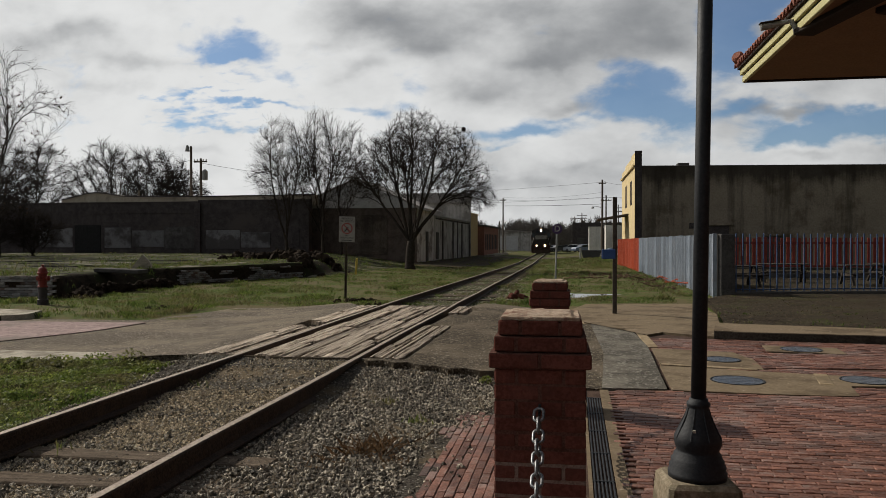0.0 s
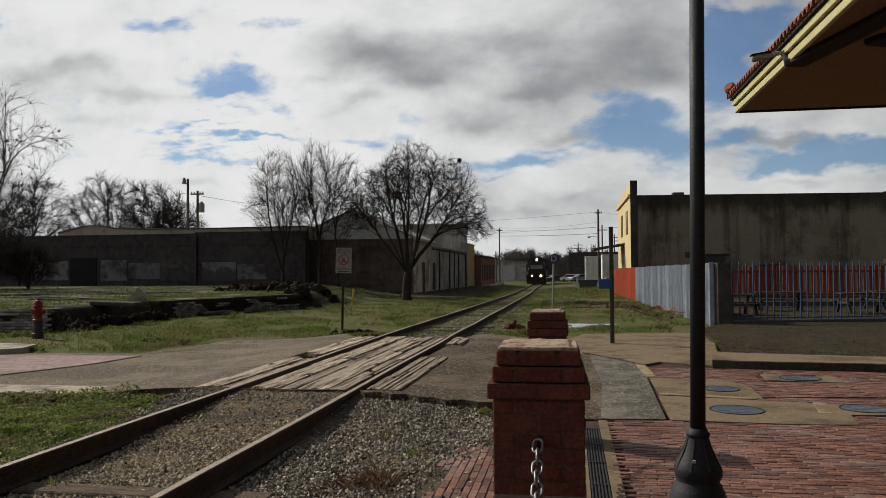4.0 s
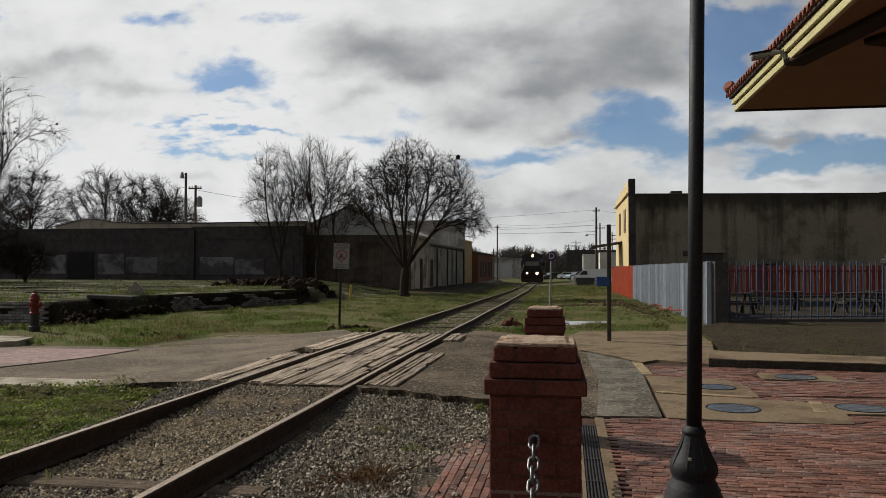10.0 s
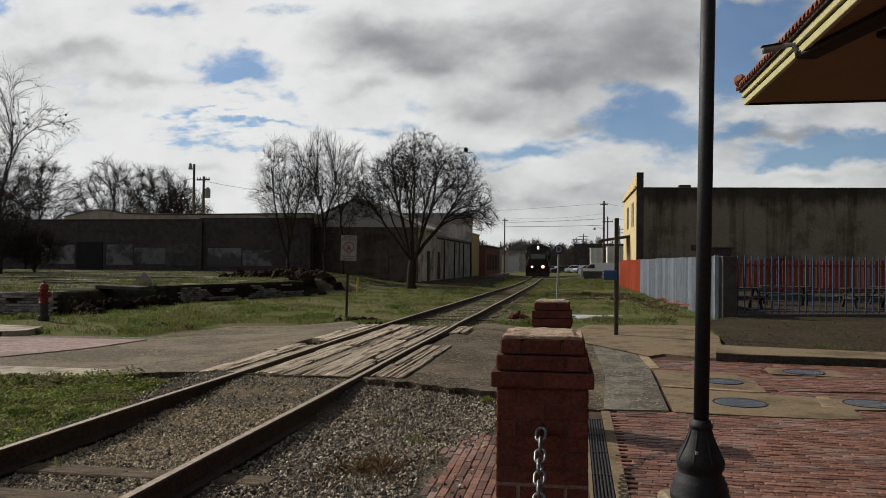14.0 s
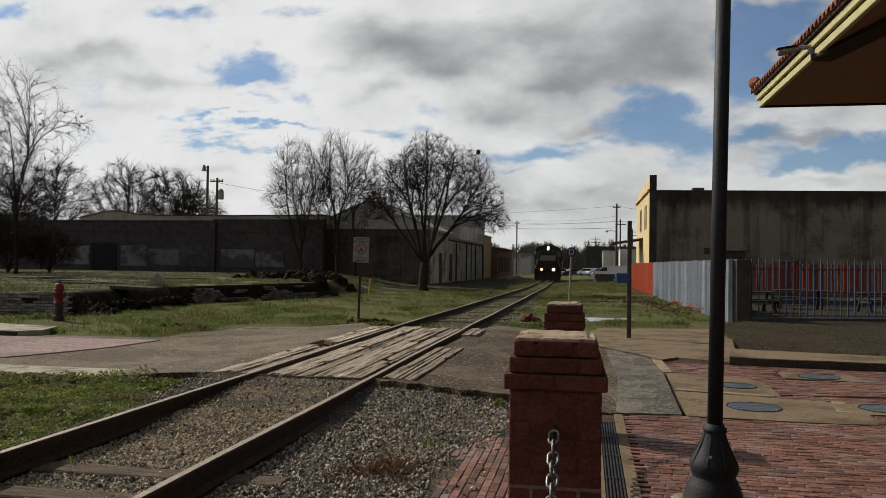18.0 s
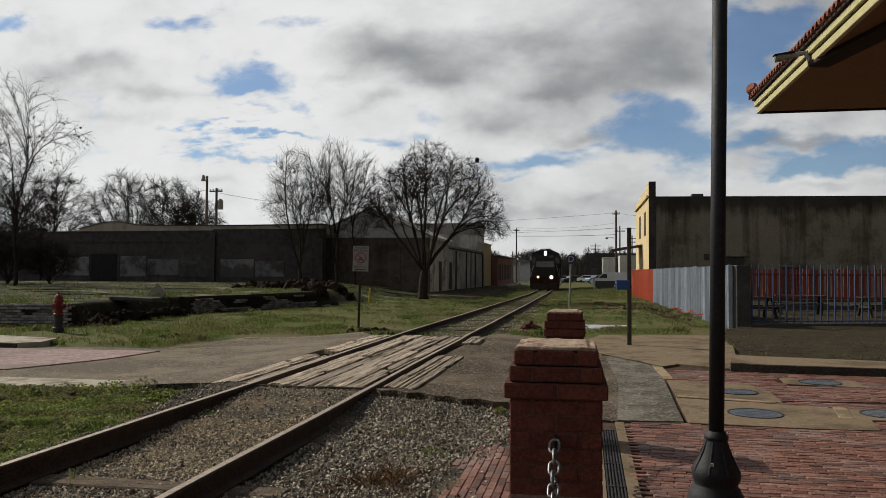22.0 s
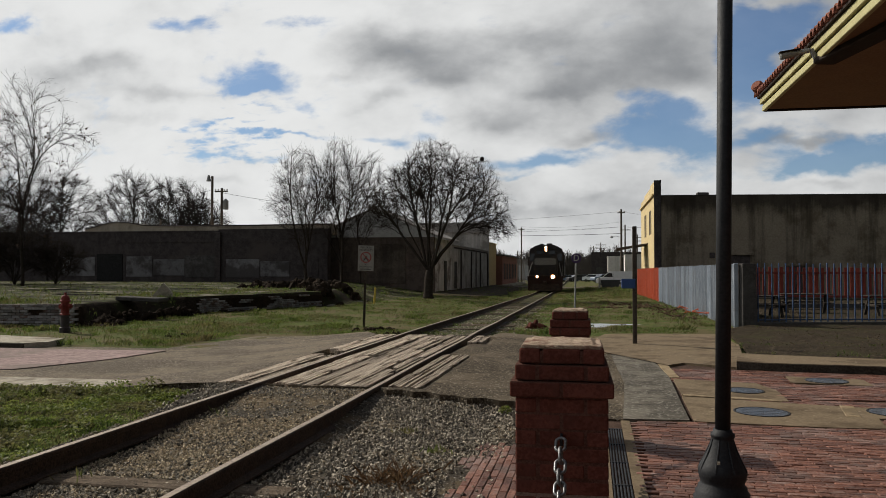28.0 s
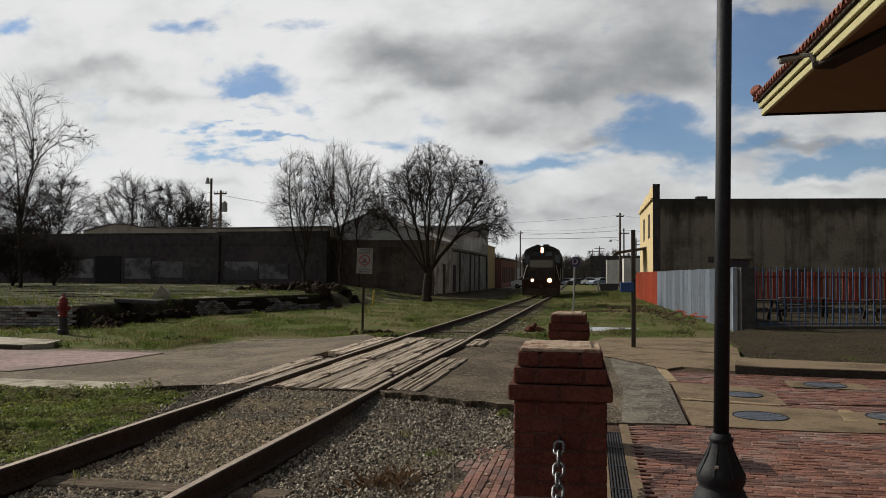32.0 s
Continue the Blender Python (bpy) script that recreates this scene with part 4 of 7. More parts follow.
def make_chain(a, b, sag, label, link):
    a, b = Vector(a), Vector(b)
    t = thing("chain", Matrix.Translation(a), label, "chain", "chains between the pillars")
    fine = [a.lerp(b, i / 400) - Vector((0, 0, sag * 4 * (i / 400) * (1 - i / 400))) for i in range(401)]
    along, k = 0.0, 0
    for i in range(400):
        d = (fine[i + 1] - fine[i])
        along += d.length
        if along >= 0.0590:
            along -= 0.0590
            rot = d.to_track_quat("Z", "Y").to_matrix().to_4x4()
            piece("link", link, t, Matrix.Translation(fine[i] - a) @ rot @ pose(0, 0, 0, 0, 0, 12 + 90 * (k % 2) + rnd.uniform(-10, 10)))
            k += 1


def make_lamp():
    t = thing("street_lamp", pose(0.715, 4.68, 0, 0, 0.75, 0), "black cast iron street lamp on a concrete footing", "street lamp")
    part("footing", Shape().slab((0, 0, 0.09), (0.43, 0.43, 0.22), 0.025, pose(0, 0, 0, 0, 0, 6), 0.012), BASE, t, "mossy square concrete footing")
    part("base", Shape().lathe([(0.166, 0.20), (0.168, 0.232), (0.158, 0.242), (0.161, 0.268), (0.150, 0.280), (0.151, 0.302), (0.139, 0.314), (0.134, 0.336), (0.122, 0.350), (0.1205, 0.362),
                                (0.130, 0.384), (0.1355, 0.412), (0.133, 0.436), (0.118, 0.466), (0.100, 0.500), (0.083, 0.535), (0.0705, 0.570), (0.0625, 0.600),
                                (0.0600, 0.610), (0.0670, 0.617), (0.0670, 0.634), (0.0545, 0.644), (0.0520, 0.66)], 40), IRON, t, smooth=True)
    for i in range(8):
        a = radians(45 * i + 20)
        part("rib", Shape().tube([(0.134 * math.cos(a), 0.134 * math.sin(a), 0.432), (0.101 * math.cos(a), 0.101 * math.sin(a), 0.498),
                                  (0.072 * math.cos(a), 0.072 * math.sin(a), 0.566), (0.061 * math.cos(a), 0.061 * math.sin(a), 0.604)], [0.005, 0.006, 0.005, 0.004], 6), IRON, t)
    part("pole", Shape().lathe([(0.043, 0.60), (0.0425, 2.0), (0.042, 3.7)], 28), IRON, t, smooth=True)
    part("head", Shape().lathe([(0.046, 3.7), (0.08, 3.72), (0.06, 3.78), (0.11, 3.86), (0.14, 4.1), (0.12, 4.3), (0.03, 4.42)], 20), IRON, t)
    # pale chip stands in for a bright glint on the base
    part("plate", Shape().box(-0.045, -0.111, 0.478, -0.03, -0.096, 0.494), PALE, t, "pale chip painted for a glint on the base")


make_pillar("brick_pillar", -0.152, 3.68, 1.262, "red brick pillar with a stepped cap and an eye bolt", 1.0)
make_pillar("brick_pillar", -0.215, 7.36, 1.23, "red brick pillar with a stepped cap near the street", -1.0, 0.345, (0.375, 0.365, 0.325))
LINK = chain_link()
make_chain((-0.15, 3.44, 0.845), (-0.09, 0.13, 0.845), 0.62, "galvanised steel chain hanging from the pillar", LINK)
make_pillar("brick_pillar", -0.09, -0.12, 1.285, "red brick pillar with a stepped cap at the chain's end", 0.0)
make_chain((-0.16, 3.92, 0.86), (-0.21, 7.12, 0.82), 0.42, "galvanised steel chain slung between two pillars", LINK)
make_lamp()

# ---- further materials ----
GALV = mat("galvanised sheet", (0.15, 0.175, 0.21), (0.25, 0.28, 0.32), 3, 0.55, 0.12, 50, metal=0.25, vary=0.26, c=(0.20, 0.20, 0.21), cover=0.62, big=1.2, streak=0.25)
ORANGE = mat("orange painted sheet", (0.27, 0.04, 0.014), (0.37, 0.065, 0.024), 3, 0.6, 0.12, 50, vary=0.12, streak=0.2)
BLUE = mat("blue painted steel", (0.022, 0.045, 0.105), (0.038, 0.075, 0.155), 5, 0.5, 0.1, 60, vary=0.12)
REDP = mat("red painted slat", (0.13, 0.026, 0.018), (0.20, 0.042, 0.028), 5, 0.7, 0.2, 60, vary=0.25)
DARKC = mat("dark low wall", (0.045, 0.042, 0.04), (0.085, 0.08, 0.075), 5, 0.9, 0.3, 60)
STUCCO = mat("stained grey render", (0.15, 0.128, 0.098), (0.23, 0.20, 0.155), 0.8, 0.9, 0.15, 9, c=(0.09, 0.074, 0.053), cover=0.56, big=0.35, streak=0.55, drip=(4.4, 6.5), crisp=0.2)
YELLOW = mat("yellow painted brick", (0.45, 0.35, 0.18), (0.55, 0.44, 0.245), 2, 0.8, 0.2, 40, streak=0.15)
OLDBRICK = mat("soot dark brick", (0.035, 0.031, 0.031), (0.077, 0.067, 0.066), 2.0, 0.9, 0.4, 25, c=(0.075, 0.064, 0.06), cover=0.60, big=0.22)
WHITEWASH = mat("flaking white paint", (0.095, 0.093, 0.095), (0.175, 0.172, 0.175), 1.6, 0.9, 0.3, 14, vary=0.3, c=(0.045, 0.040, 0.039), cover=0.52, big=0.45, crisp=0.3)
HALLWALL = mat("grey weathered render", (0.27, 0.26, 0.24), (0.40, 0.385, 0.36), 0.9, 0.9, 0.25, 12, c=(0.17, 0.155, 0.14), cover=0.56, big=0.6, streak=0.4, crisp=0.18)
GREYWALL = mat("pale grey wall", (0.52, 0.505, 0.465), (0.66, 0.64, 0.595), 1.5, 0.85, 0.2, 30, streak=0.22)
TAN = mat("tan wall", (0.40, 0.30, 0.155), (0.48, 0.37, 0.20), 2, 0.85, 0.2, 30)
LIMEWASH = mat("patchy limewash", (0.36, 0.35, 0.335), (0.52, 0.51, 0.49), 0.9, 0.9, 0.3, 12, c=(0.12, 0.095, 0.08), cover=0.52, big=0.55, streak=0.4, crisp=0.18)
REDWALL = mat("dull red brick wall", (0.19, 0.095, 0.072), (0.27, 0.14, 0.11), 4, 0.9, 0.3, 40)
ROOFTIN = mat("old tin roof", (0.16, 0.145, 0.13), (0.24, 0.22, 0.20), 2, 0.7, 0.2, 30, vary=0.1, streak=0.2)
PALEROOF = mat("pale roof felt", (0.07, 0.066, 0.058), (0.12, 0.113, 0.10), 1.2, 0.9, 0.2, 30)
LITROOF = mat("pale sunlit roof", (0.30, 0.26, 0.20), (0.40, 0.355, 0.285), 0.8, 0.9, 0.2, 14, c=(0.20, 0.17, 0.13), cover=0.56, big=0.4, streak=0.3)
SIDING = mat("grey gable siding", (0.32, 0.318, 0.31), (0.43, 0.427, 0.418), 2, 0.85, 0.2, 30)
BARK = mat("grey bark", (0.022, 0.018, 0.015), (0.048, 0.040, 0.033), 6, 0.95, 0.3, 40)
TWIG = mat("fine twigs", (0.022, 0.018, 0.015), (0.045, 0.036, 0.030), 3, 0.95, 0, 20)
TABLEWOOD = mat("dark weathered table wood", (0.03, 0.025, 0.02), (0.065, 0.054, 0.044), 4, 0.9, 0.3, 40, vary=0.2)
# paler than TWIG, so that the colour stands for distant haze
FARTWIG = mat("haze-pale far twigs", (0.050, 0.045, 0.041), (0.085, 0.077, 0.070), 0.3, 0.95, 0, 2)
POLE = mat("pole wood", (0.07, 0.055, 0.045), (0.12, 0.10, 0.08), 5, 0.95, 0.3, 40)
STEEL = mat("grey steel post", (0.20, 0.20, 0.19), (0.28, 0.28, 0.27), 8, 0.6, 0.1, 60, metal=0.3)
SIGNW = mat("white sign face", (0.30, 0.29, 0.275), (0.37, 0.36, 0.34), 5, 0.6, 0.05, 60, c=(0.5, 0.46, 0.4), cover=0.65, big=3)
SIGNG = mat("weathered sign face", (0.21, 0.20, 0.185), (0.27, 0.26, 0.24), 5, 0.7, 0.05, 60, c=(0.17, 0.155, 0.135), cover=0.58, big=3)
SIGNK = mat("black print", (0.02, 0.02, 0.02), (0.04, 0.04, 0.04), 5, 0.6, 0, 60)
SIGNR = mat("red print", (0.22, 0.05, 0.045), (0.28, 0.07, 0.06), 5, 0.6, 0, 60)
PURPLE = mat("dark purple disc", (0.045, 0.025, 0.075), (0.065, 0.04, 0.10), 5, 0.6, 0.05, 60)
HYDRED = mat("faded red paint", (0.115, 0.017, 0.014), (0.18, 0.032, 0.026), 9, 0.6, 0.15, 60)
HYDBLK = mat("black barrel paint", (0.03, 0.025, 0.025), (0.06, 0.05, 0.05), 9, 0.7, 0.15, 60)
LOCO = mat("black locomotive paint", (0.015, 0.014, 0.013), (0.030, 0.027, 0.025), 2, 0.6, 0.1, 30, c=(0.05, 0.034, 0.027), cover=0.56, big=0.8)
LOCOW = mat("dirty white locomotive paint", (0.26, 0.245, 0.22), (0.36, 0.34, 0.31), 3, 0.6, 0.05, 40)
UNDER = mat("grimy underframe", (0.03, 0.024, 0.02), (0.07, 0.05, 0.04), 5, 0.9, 0.4, 40)
PILOT = mat("brown red pilot", (0.022, 0.012, 0.010), (0.04, 0.019, 0.015), 5, 0.8, 0.2, 40)
GLASS = glass("dark window glass")
LIGHT = glow("lit headlamp", (1.0, 0.90, 0.74), 9.0)
# glowing ring that stands for the glare round each lit lens
HALO = glow("headlamp glare halo", (1.0, 0.40, 0.10), 1.7)
TILE = mat("clay roof tile", (0.14, 0.045, 0.028), (0.22, 0.08, 0.05), 9, 0.8, 0.3, 60, vary=0.25)
FASCIA = mat("pale yellow fascia", (0.34, 0.31, 0.15), (0.42, 0.385, 0.20), 5, 0.6, 0.1, 50)
SOFFIT = mat("brown soffit boards", (0.165, 0.098, 0.053), (0.205, 0.125, 0.07), 3, 0.8, 0.15, 40)
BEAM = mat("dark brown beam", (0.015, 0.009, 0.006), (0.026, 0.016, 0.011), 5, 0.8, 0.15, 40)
VANW = mat("white van paint", (0.62, 0.63, 0.64), (0.70, 0.71, 0.72), 2, 0.35, 0.02, 20)
TYRE = mat("tyre rubber", (0.015, 0.015, 0.015), (0.03, 0.03, 0.03), 9, 0.9, 0.2, 60)
CARBLUE = mat("blue grey car paint", (0.12, 0.16, 0.22), (0.16, 0.20, 0.27), 2, 0.35, 0.02, 20)
CARDARK = mat("dark car paint", (0.03, 0.03, 0.035), (0.05, 0.05, 0.055), 2, 0.35, 0.02, 20)
SIGNBLUE = mat("blue sign box", (0.012, 0.04, 0.13), (0.018, 0.055, 0.17), 5, 0.5, 0.05, 50)
LEAF = mat("dry leaf", (0.05, 0.035, 0.025), (0.09, 0.06, 0.04), 9, 0.9, 0, 40)
WIRE = mat("black cable", (0.015, 0.015, 0.015), (0.025, 0.025, 0.025), 9, 0.7, 0, 40)
WATER = mat("shallow puddle", (0.03, 0.028, 0.025), (0.04, 0.036, 0.03), 3, 0.04, 0.02, 8, spec=1.0)


# ---- signs and posts ----
def letters(text, size, material, parent, m, label=""):
    cu = bpy.data.curves.new("letters", "FONT")
    cu.body, cu.size, cu.extrude, cu.align_x, cu.align_y = text, size, 0.002, "CENTER", "CENTER"
    ob = bpy.data.objects.new("letters", cu)
    scene.collection.objects.link(ob)
    me = bpy.data.meshes.new_from_object(ob.evaluated_get(bpy.context.evaluated_depsgraph_get()))
    bpy.data.objects.remove(ob)
    me.materials.clear()
    me.materials.append(material)
    p = new("lettering", me)
    p.parent, p.matrix_basis = parent, m
    if label:
        p["label"] = label
    return p


def ring(r0, r1, n=32):
    s = Shape()
    for i in range(n):
        a = 2 * math.pi * i / n
        for r in (r0, r1):
            for y in (0, -0.004):
                s.v.append((r * math.cos(a), y, r * math.sin(a)))
    for i in range(n):
        a, b = i * 4, ((i + 1) % n) * 4
        s.f += [(a + 1, a + 3, b + 3, b + 1), (a, b, b + 2, a + 2), (a + 2, b + 2, b + 3, a + 3), (a, a + 1, b + 1, b)]
    return s


def make_signs():
    z = land(-6.29, 20.7)
    t = thing("warning_sign", pose(-6.29, 20.7, z, 0, 1.4, 14), "white no-walking sign with a red ring on a steel post", "sign")
    part("post", Shape().prism([(-0.035, -0.02), (-0.025, -0.02), (-0.02, 0.02), (0.02, 0.02), (0.025, -0.02), (0.035, -0.02), (0.035, -0.012), (0.027, 0.028), (-0.027, 0.028), (-0.035, -0.012)], -0.1, 2.25), POLE, t)
    b = part("board", Shape().slab((0, -0.035, 1.945), (0.44, 0.012, 0.71), 0.005), SIGNG, t)
    for name, sh, mt in (("red_ring", ring(0.125, 0.155), SIGNR), ("red_bar", Shape().box(-0.135, -0.004, -0.012, 0.135, 0, 0.012), SIGNR)):
        q = part(name, sh, mt, b)
        q.matrix_basis = pose(0, -0.0435 - (0.003 if name == "red_bar" else 0), 1.97, 0, 45 if name == "red_bar" else 0, 0)
    fig = Shape().prism([(-0.03, 0.02), (0.03, 0.02), (0.035, -0.03), (0.075, -0.1), (0.05, -0.105), (0.0, -0.05), (-0.05, -0.105), (-0.075, -0.1), (-0.03, -0.03)], -0.0435, -0.0415, "y")
    q = part("symbol", fig, SIGNK, b)
    q.matrix_basis = pose(0, 0, 1.98)
    for text, size, zz in (("PRIVATE", 0.085, 2.24), ("PROPERTY", 0.085, 2.165), ("NO", 0.06, 1.775), ("TRESPASSING", 0.062, 1.705)):
        letters(text, size, SIGNK, b, pose(0, -0.0425, zz, 90))
    part("print_bar", Shape().box(-0.15, -0.0435, 1.63, 0.15, -0.0405, 1.65), SIGNK, b)
    y = 24.0
    t = thing("round_sign", pose(-0.56, y, land(-0.56, y), 0, 1.6, 8), "round dark purple sign, pale letter D, on a leaning post", "sign")
    part("post", Shape().lathe([(0.028, -0.1), (0.028, 2.0)], 12), STEEL, t)
    d = part("disc", Shape().lathe([(0.15, -0.006), (0.155, 0.0), (0.15, 0.006)], 36, pose(0, -0.04, 2.02, 90)), PURPLE, t)
    letters("D", 0.26, SIGNW, d, pose(0, -0.05, 2.02, 90, 0, 0), "pale letter D")
    t = thing("signpost", pose(0.87, 16.8, land(0.87, 16.8)), "dark square steel post with a small blue sign box", "signpost")
    part("post", Shape().slab((0, 0, 1.22), (0.09, 0.09, 2.6), 0.01), TABLEWOOD, t)
    part("sign_box", Shape().slab((-0.13, -0.02, 1.3), (0.29, 0.10, 0.205), 0.012), SIGNBLUE, t, "small blue box sign")
    z = land(-12.3, 16.6)
    t = thing("fire_hydrant", pose(-12.97, 17.08, 0.1), "faded red fire hydrant with a black lower barrel", "fire hydrant")
    part("barrel_foot", Shape().lathe([(0.13, -0.15), (0.13, 0.03), (0.105, 0.04), (0.1, 0.3), (0.12, 0.31), (0.12, 0.34)], 18), HYDBLK, t, "black lower barrel")
    part("barrel", Shape().lathe([(0.12, 0.34), (0.12, 0.37), (0.098, 0.38), (0.098, 0.66), (0.125, 0.67), (0.125, 0.70), (0.11, 0.72), (0.10, 0.78), (0.07, 0.83), (0.03, 0.85), (0.03, 0.90)], 18), HYDRED, t)
    for a in (90, 180, 0):
        part("outlet", Shape().lathe([(0.05, 0.09), (0.05, 0.14), (0.062, 0.14), (0.062, 0.17), (0.025, 0.175), (0.025, 0.195)], 12, pose(0, 0, 0.56) @ pose(0, 0, 0, 90, 0, a)), HYDRED, t)


make_signs()


# ---- fence and yard on the right ----
def make_fences():
    a, b = Vector((3.98, 22.9, 0)), Vector((3.24, 58.0, 0))
    t = thing("sheet_metal_fence", pose(a.x, a.y, 0), "corrugated sheet metal fence, galvanised with an orange end", "fence")
    run = (b - a).length
    turn = math.degrees(math.atan2(b.y - a.y, b.x - a.x))
    w, i, d = 0.82, 0, 0.0
    shapes = {}
    for kind, m in (("g", GALV), ("o", ORANGE)):
        s = Shape()
        n = 48
        for k in range(n + 1):
            u = k / n
            off = 0.022 * (1 if math.sin(2 * math.pi * u * 5) > 0.25 else (-1 if math.sin(2 * math.pi * u * 5) < -0.25 else 0))
            for zz in (0, 1.85):
                s.v += [(u * w, off, zz), (u * w, off + 0.004, zz)]
        for k in range(n):
            q, r = k * 4, k * 4 + 4
            s.f += [(q, r, r + 2, q + 2), (q + 1, q + 3, r + 3, r + 1), (q + 2, r + 2, r + 3, q + 3)]
        shapes[kind] = s.mesh("fence_sheet", m)
    while d < run:
        p = a + (b - a) * (d / run)
        top = float(np.interp(d, [0, run], [1.785, 1.72]))
        ob = piece("fence_sheet", shapes["o" if d > 20.5 else "g"], t, pose(p.x - a.x, p.y - a.y, top - 1.85 + rnd.uniform(-0.015, 0.015), 0, 0, turn))
        d += w
    part("corner_post", Shape().slab((-0.03, -0.12, 0.87), (0.12, 0.10, 1.84), 0.01), GALV, t, "pale galvanised corner post")
    # palisade
    c, e = Vector((4.15, 22.75, 0)), Vector((14.0, 25.8, 0))
    t = thing("blue_railing", pose(c.x, c.y, 0), "blue steel picket railing on a dark low wall", "railing")
    turn = math.degrees(math.atan2(e.y - c.y, e.x - c.x))
    run = (e - c).length
    part("low_wall", Shape().slab((run / 2, 0, -0.06), (run, 0.22, 0.4), 0.02), DARKC, t, "dark low wall").matrix_basis = pose(0, 0, 0, 0, 0, turn)
    part("pier", Shape().slab((0.12, 0, 0.88), (0.42, 0.25, 1.8), 0.015), DARKC, t, "dark end pier").matrix_basis = pose(0, 0, 0, 0, 0, turn)
    me = Shape().slab((0, 0, 0.83), (0.032, 0.032, 1.68), 0.006).mesh("picket", BLUE)
    k = 0.42
    while k < run:
        piece("picket", me, t, pose(k * math.cos(radians(turn)), k * math.sin(radians(turn)), 0.12 + rnd.uniform(-0.01, 0.01), 0, 0, turn))
        k += 0.208
    for zz in (0.20,):
        part("cross_bar", Shape().slab((run / 2, 0.02, zz), (run - 0.5, 0.02, 0.035), 0.004), BLUE, t).matrix_basis = pose(0, 0, 0, 0, 0, turn)
    # red slats behind
    t = thing("red_slat_fence", pose(6.0, 35.0, 0), "dark red wooden slat fence behind the railing", "fence")
    me = Shape().slab((0, 0, 0.12), (0.145, 0.03, 1.22), 0.006).mesh("slat", REDP)
    for k in range(70):
        piece("slat", me, t, pose(k * 0.235 - 0.4, k * 0.05 * 0.2, 1.0 + rnd.uniform(-0.03, 0.03), 0, 0, 2))
    for zz in (0.5, 1.5):
        part("rail", Shape().slab((8, 0.06, zz), (16.8, 0.05, 0.09), 0.006), REDP, t)
    part("kerb_board", Shape().slab((8, 0.0, 0.1), (16.8, 0.1, 0.2), 0.006), DARKC, t)
    first = None
    for (x, y, rz) in ((5.6, 28.5, 10), (8.0, 31.5, -8), (10.5, 30, 5), (12.5, 33, 20)):
        if first:
            copy_thing(first, pose(x, y, land(x, y), 0, 0, rz))
            continue
        t = first = thing("picnic_table", pose(x, y, land(x, y), 0, 0, rz), "dark weathered wooden picnic table in the yard", "table", "picnic tables")
        for k in range(5):
            part("top_board", Shape().slab((0, -0.3 + k * 0.15, 0.74), (1.8, 0.14, 0.04), 0.005), TABLEWOOD, t)
        for s in (-1, 1):
            part("bench_board", Shape().slab((0, s * 0.65, 0.44), (1.8, 0.26, 0.04), 0.005), TABLEWOOD, t)
            for e2 in (-0.7, 0.7):
                part("leg", Shape().slab((e2, s * 0.38, 0.36), (0.09, 0.06, 0.86), 0.005, pose(0, 0, 0, s * 28)), TABLEWOOD, t)
        for e2 in (-0.7, 0.7):
            part("brace", Shape().slab((e2, 0, 0.40), (0.05, 1.5, 0.09), 0.005), TABLEWOOD, t)


make_fences()


# ---- buildings ----
SHEDBRICK = mat("weathered brown brick", (0.058, 0.047, 0.040), (0.125, 0.10, 0.084), 2.0, 0.9, 0.4, 25, c=(0.10, 0.082, 0.07), cover=0.58, big=0.5, streak=0.2)
BOARDED = mat("faded tan boards", (0.075, 0.062, 0.050), (0.125, 0.105, 0.086), 1.2, 0.9, 0.3, 14, c=(0.055, 0.045, 0.038), cover=0.55, big=0.7, streak=0.3)
FADED = mat("faded dark render", (0.045, 0.042, 0.04), (0.085, 0.08, 0.078), 2, 0.9, 0.3, 20, c=(0.12, 0.115, 0.112), cover=0.58, big=0.5)


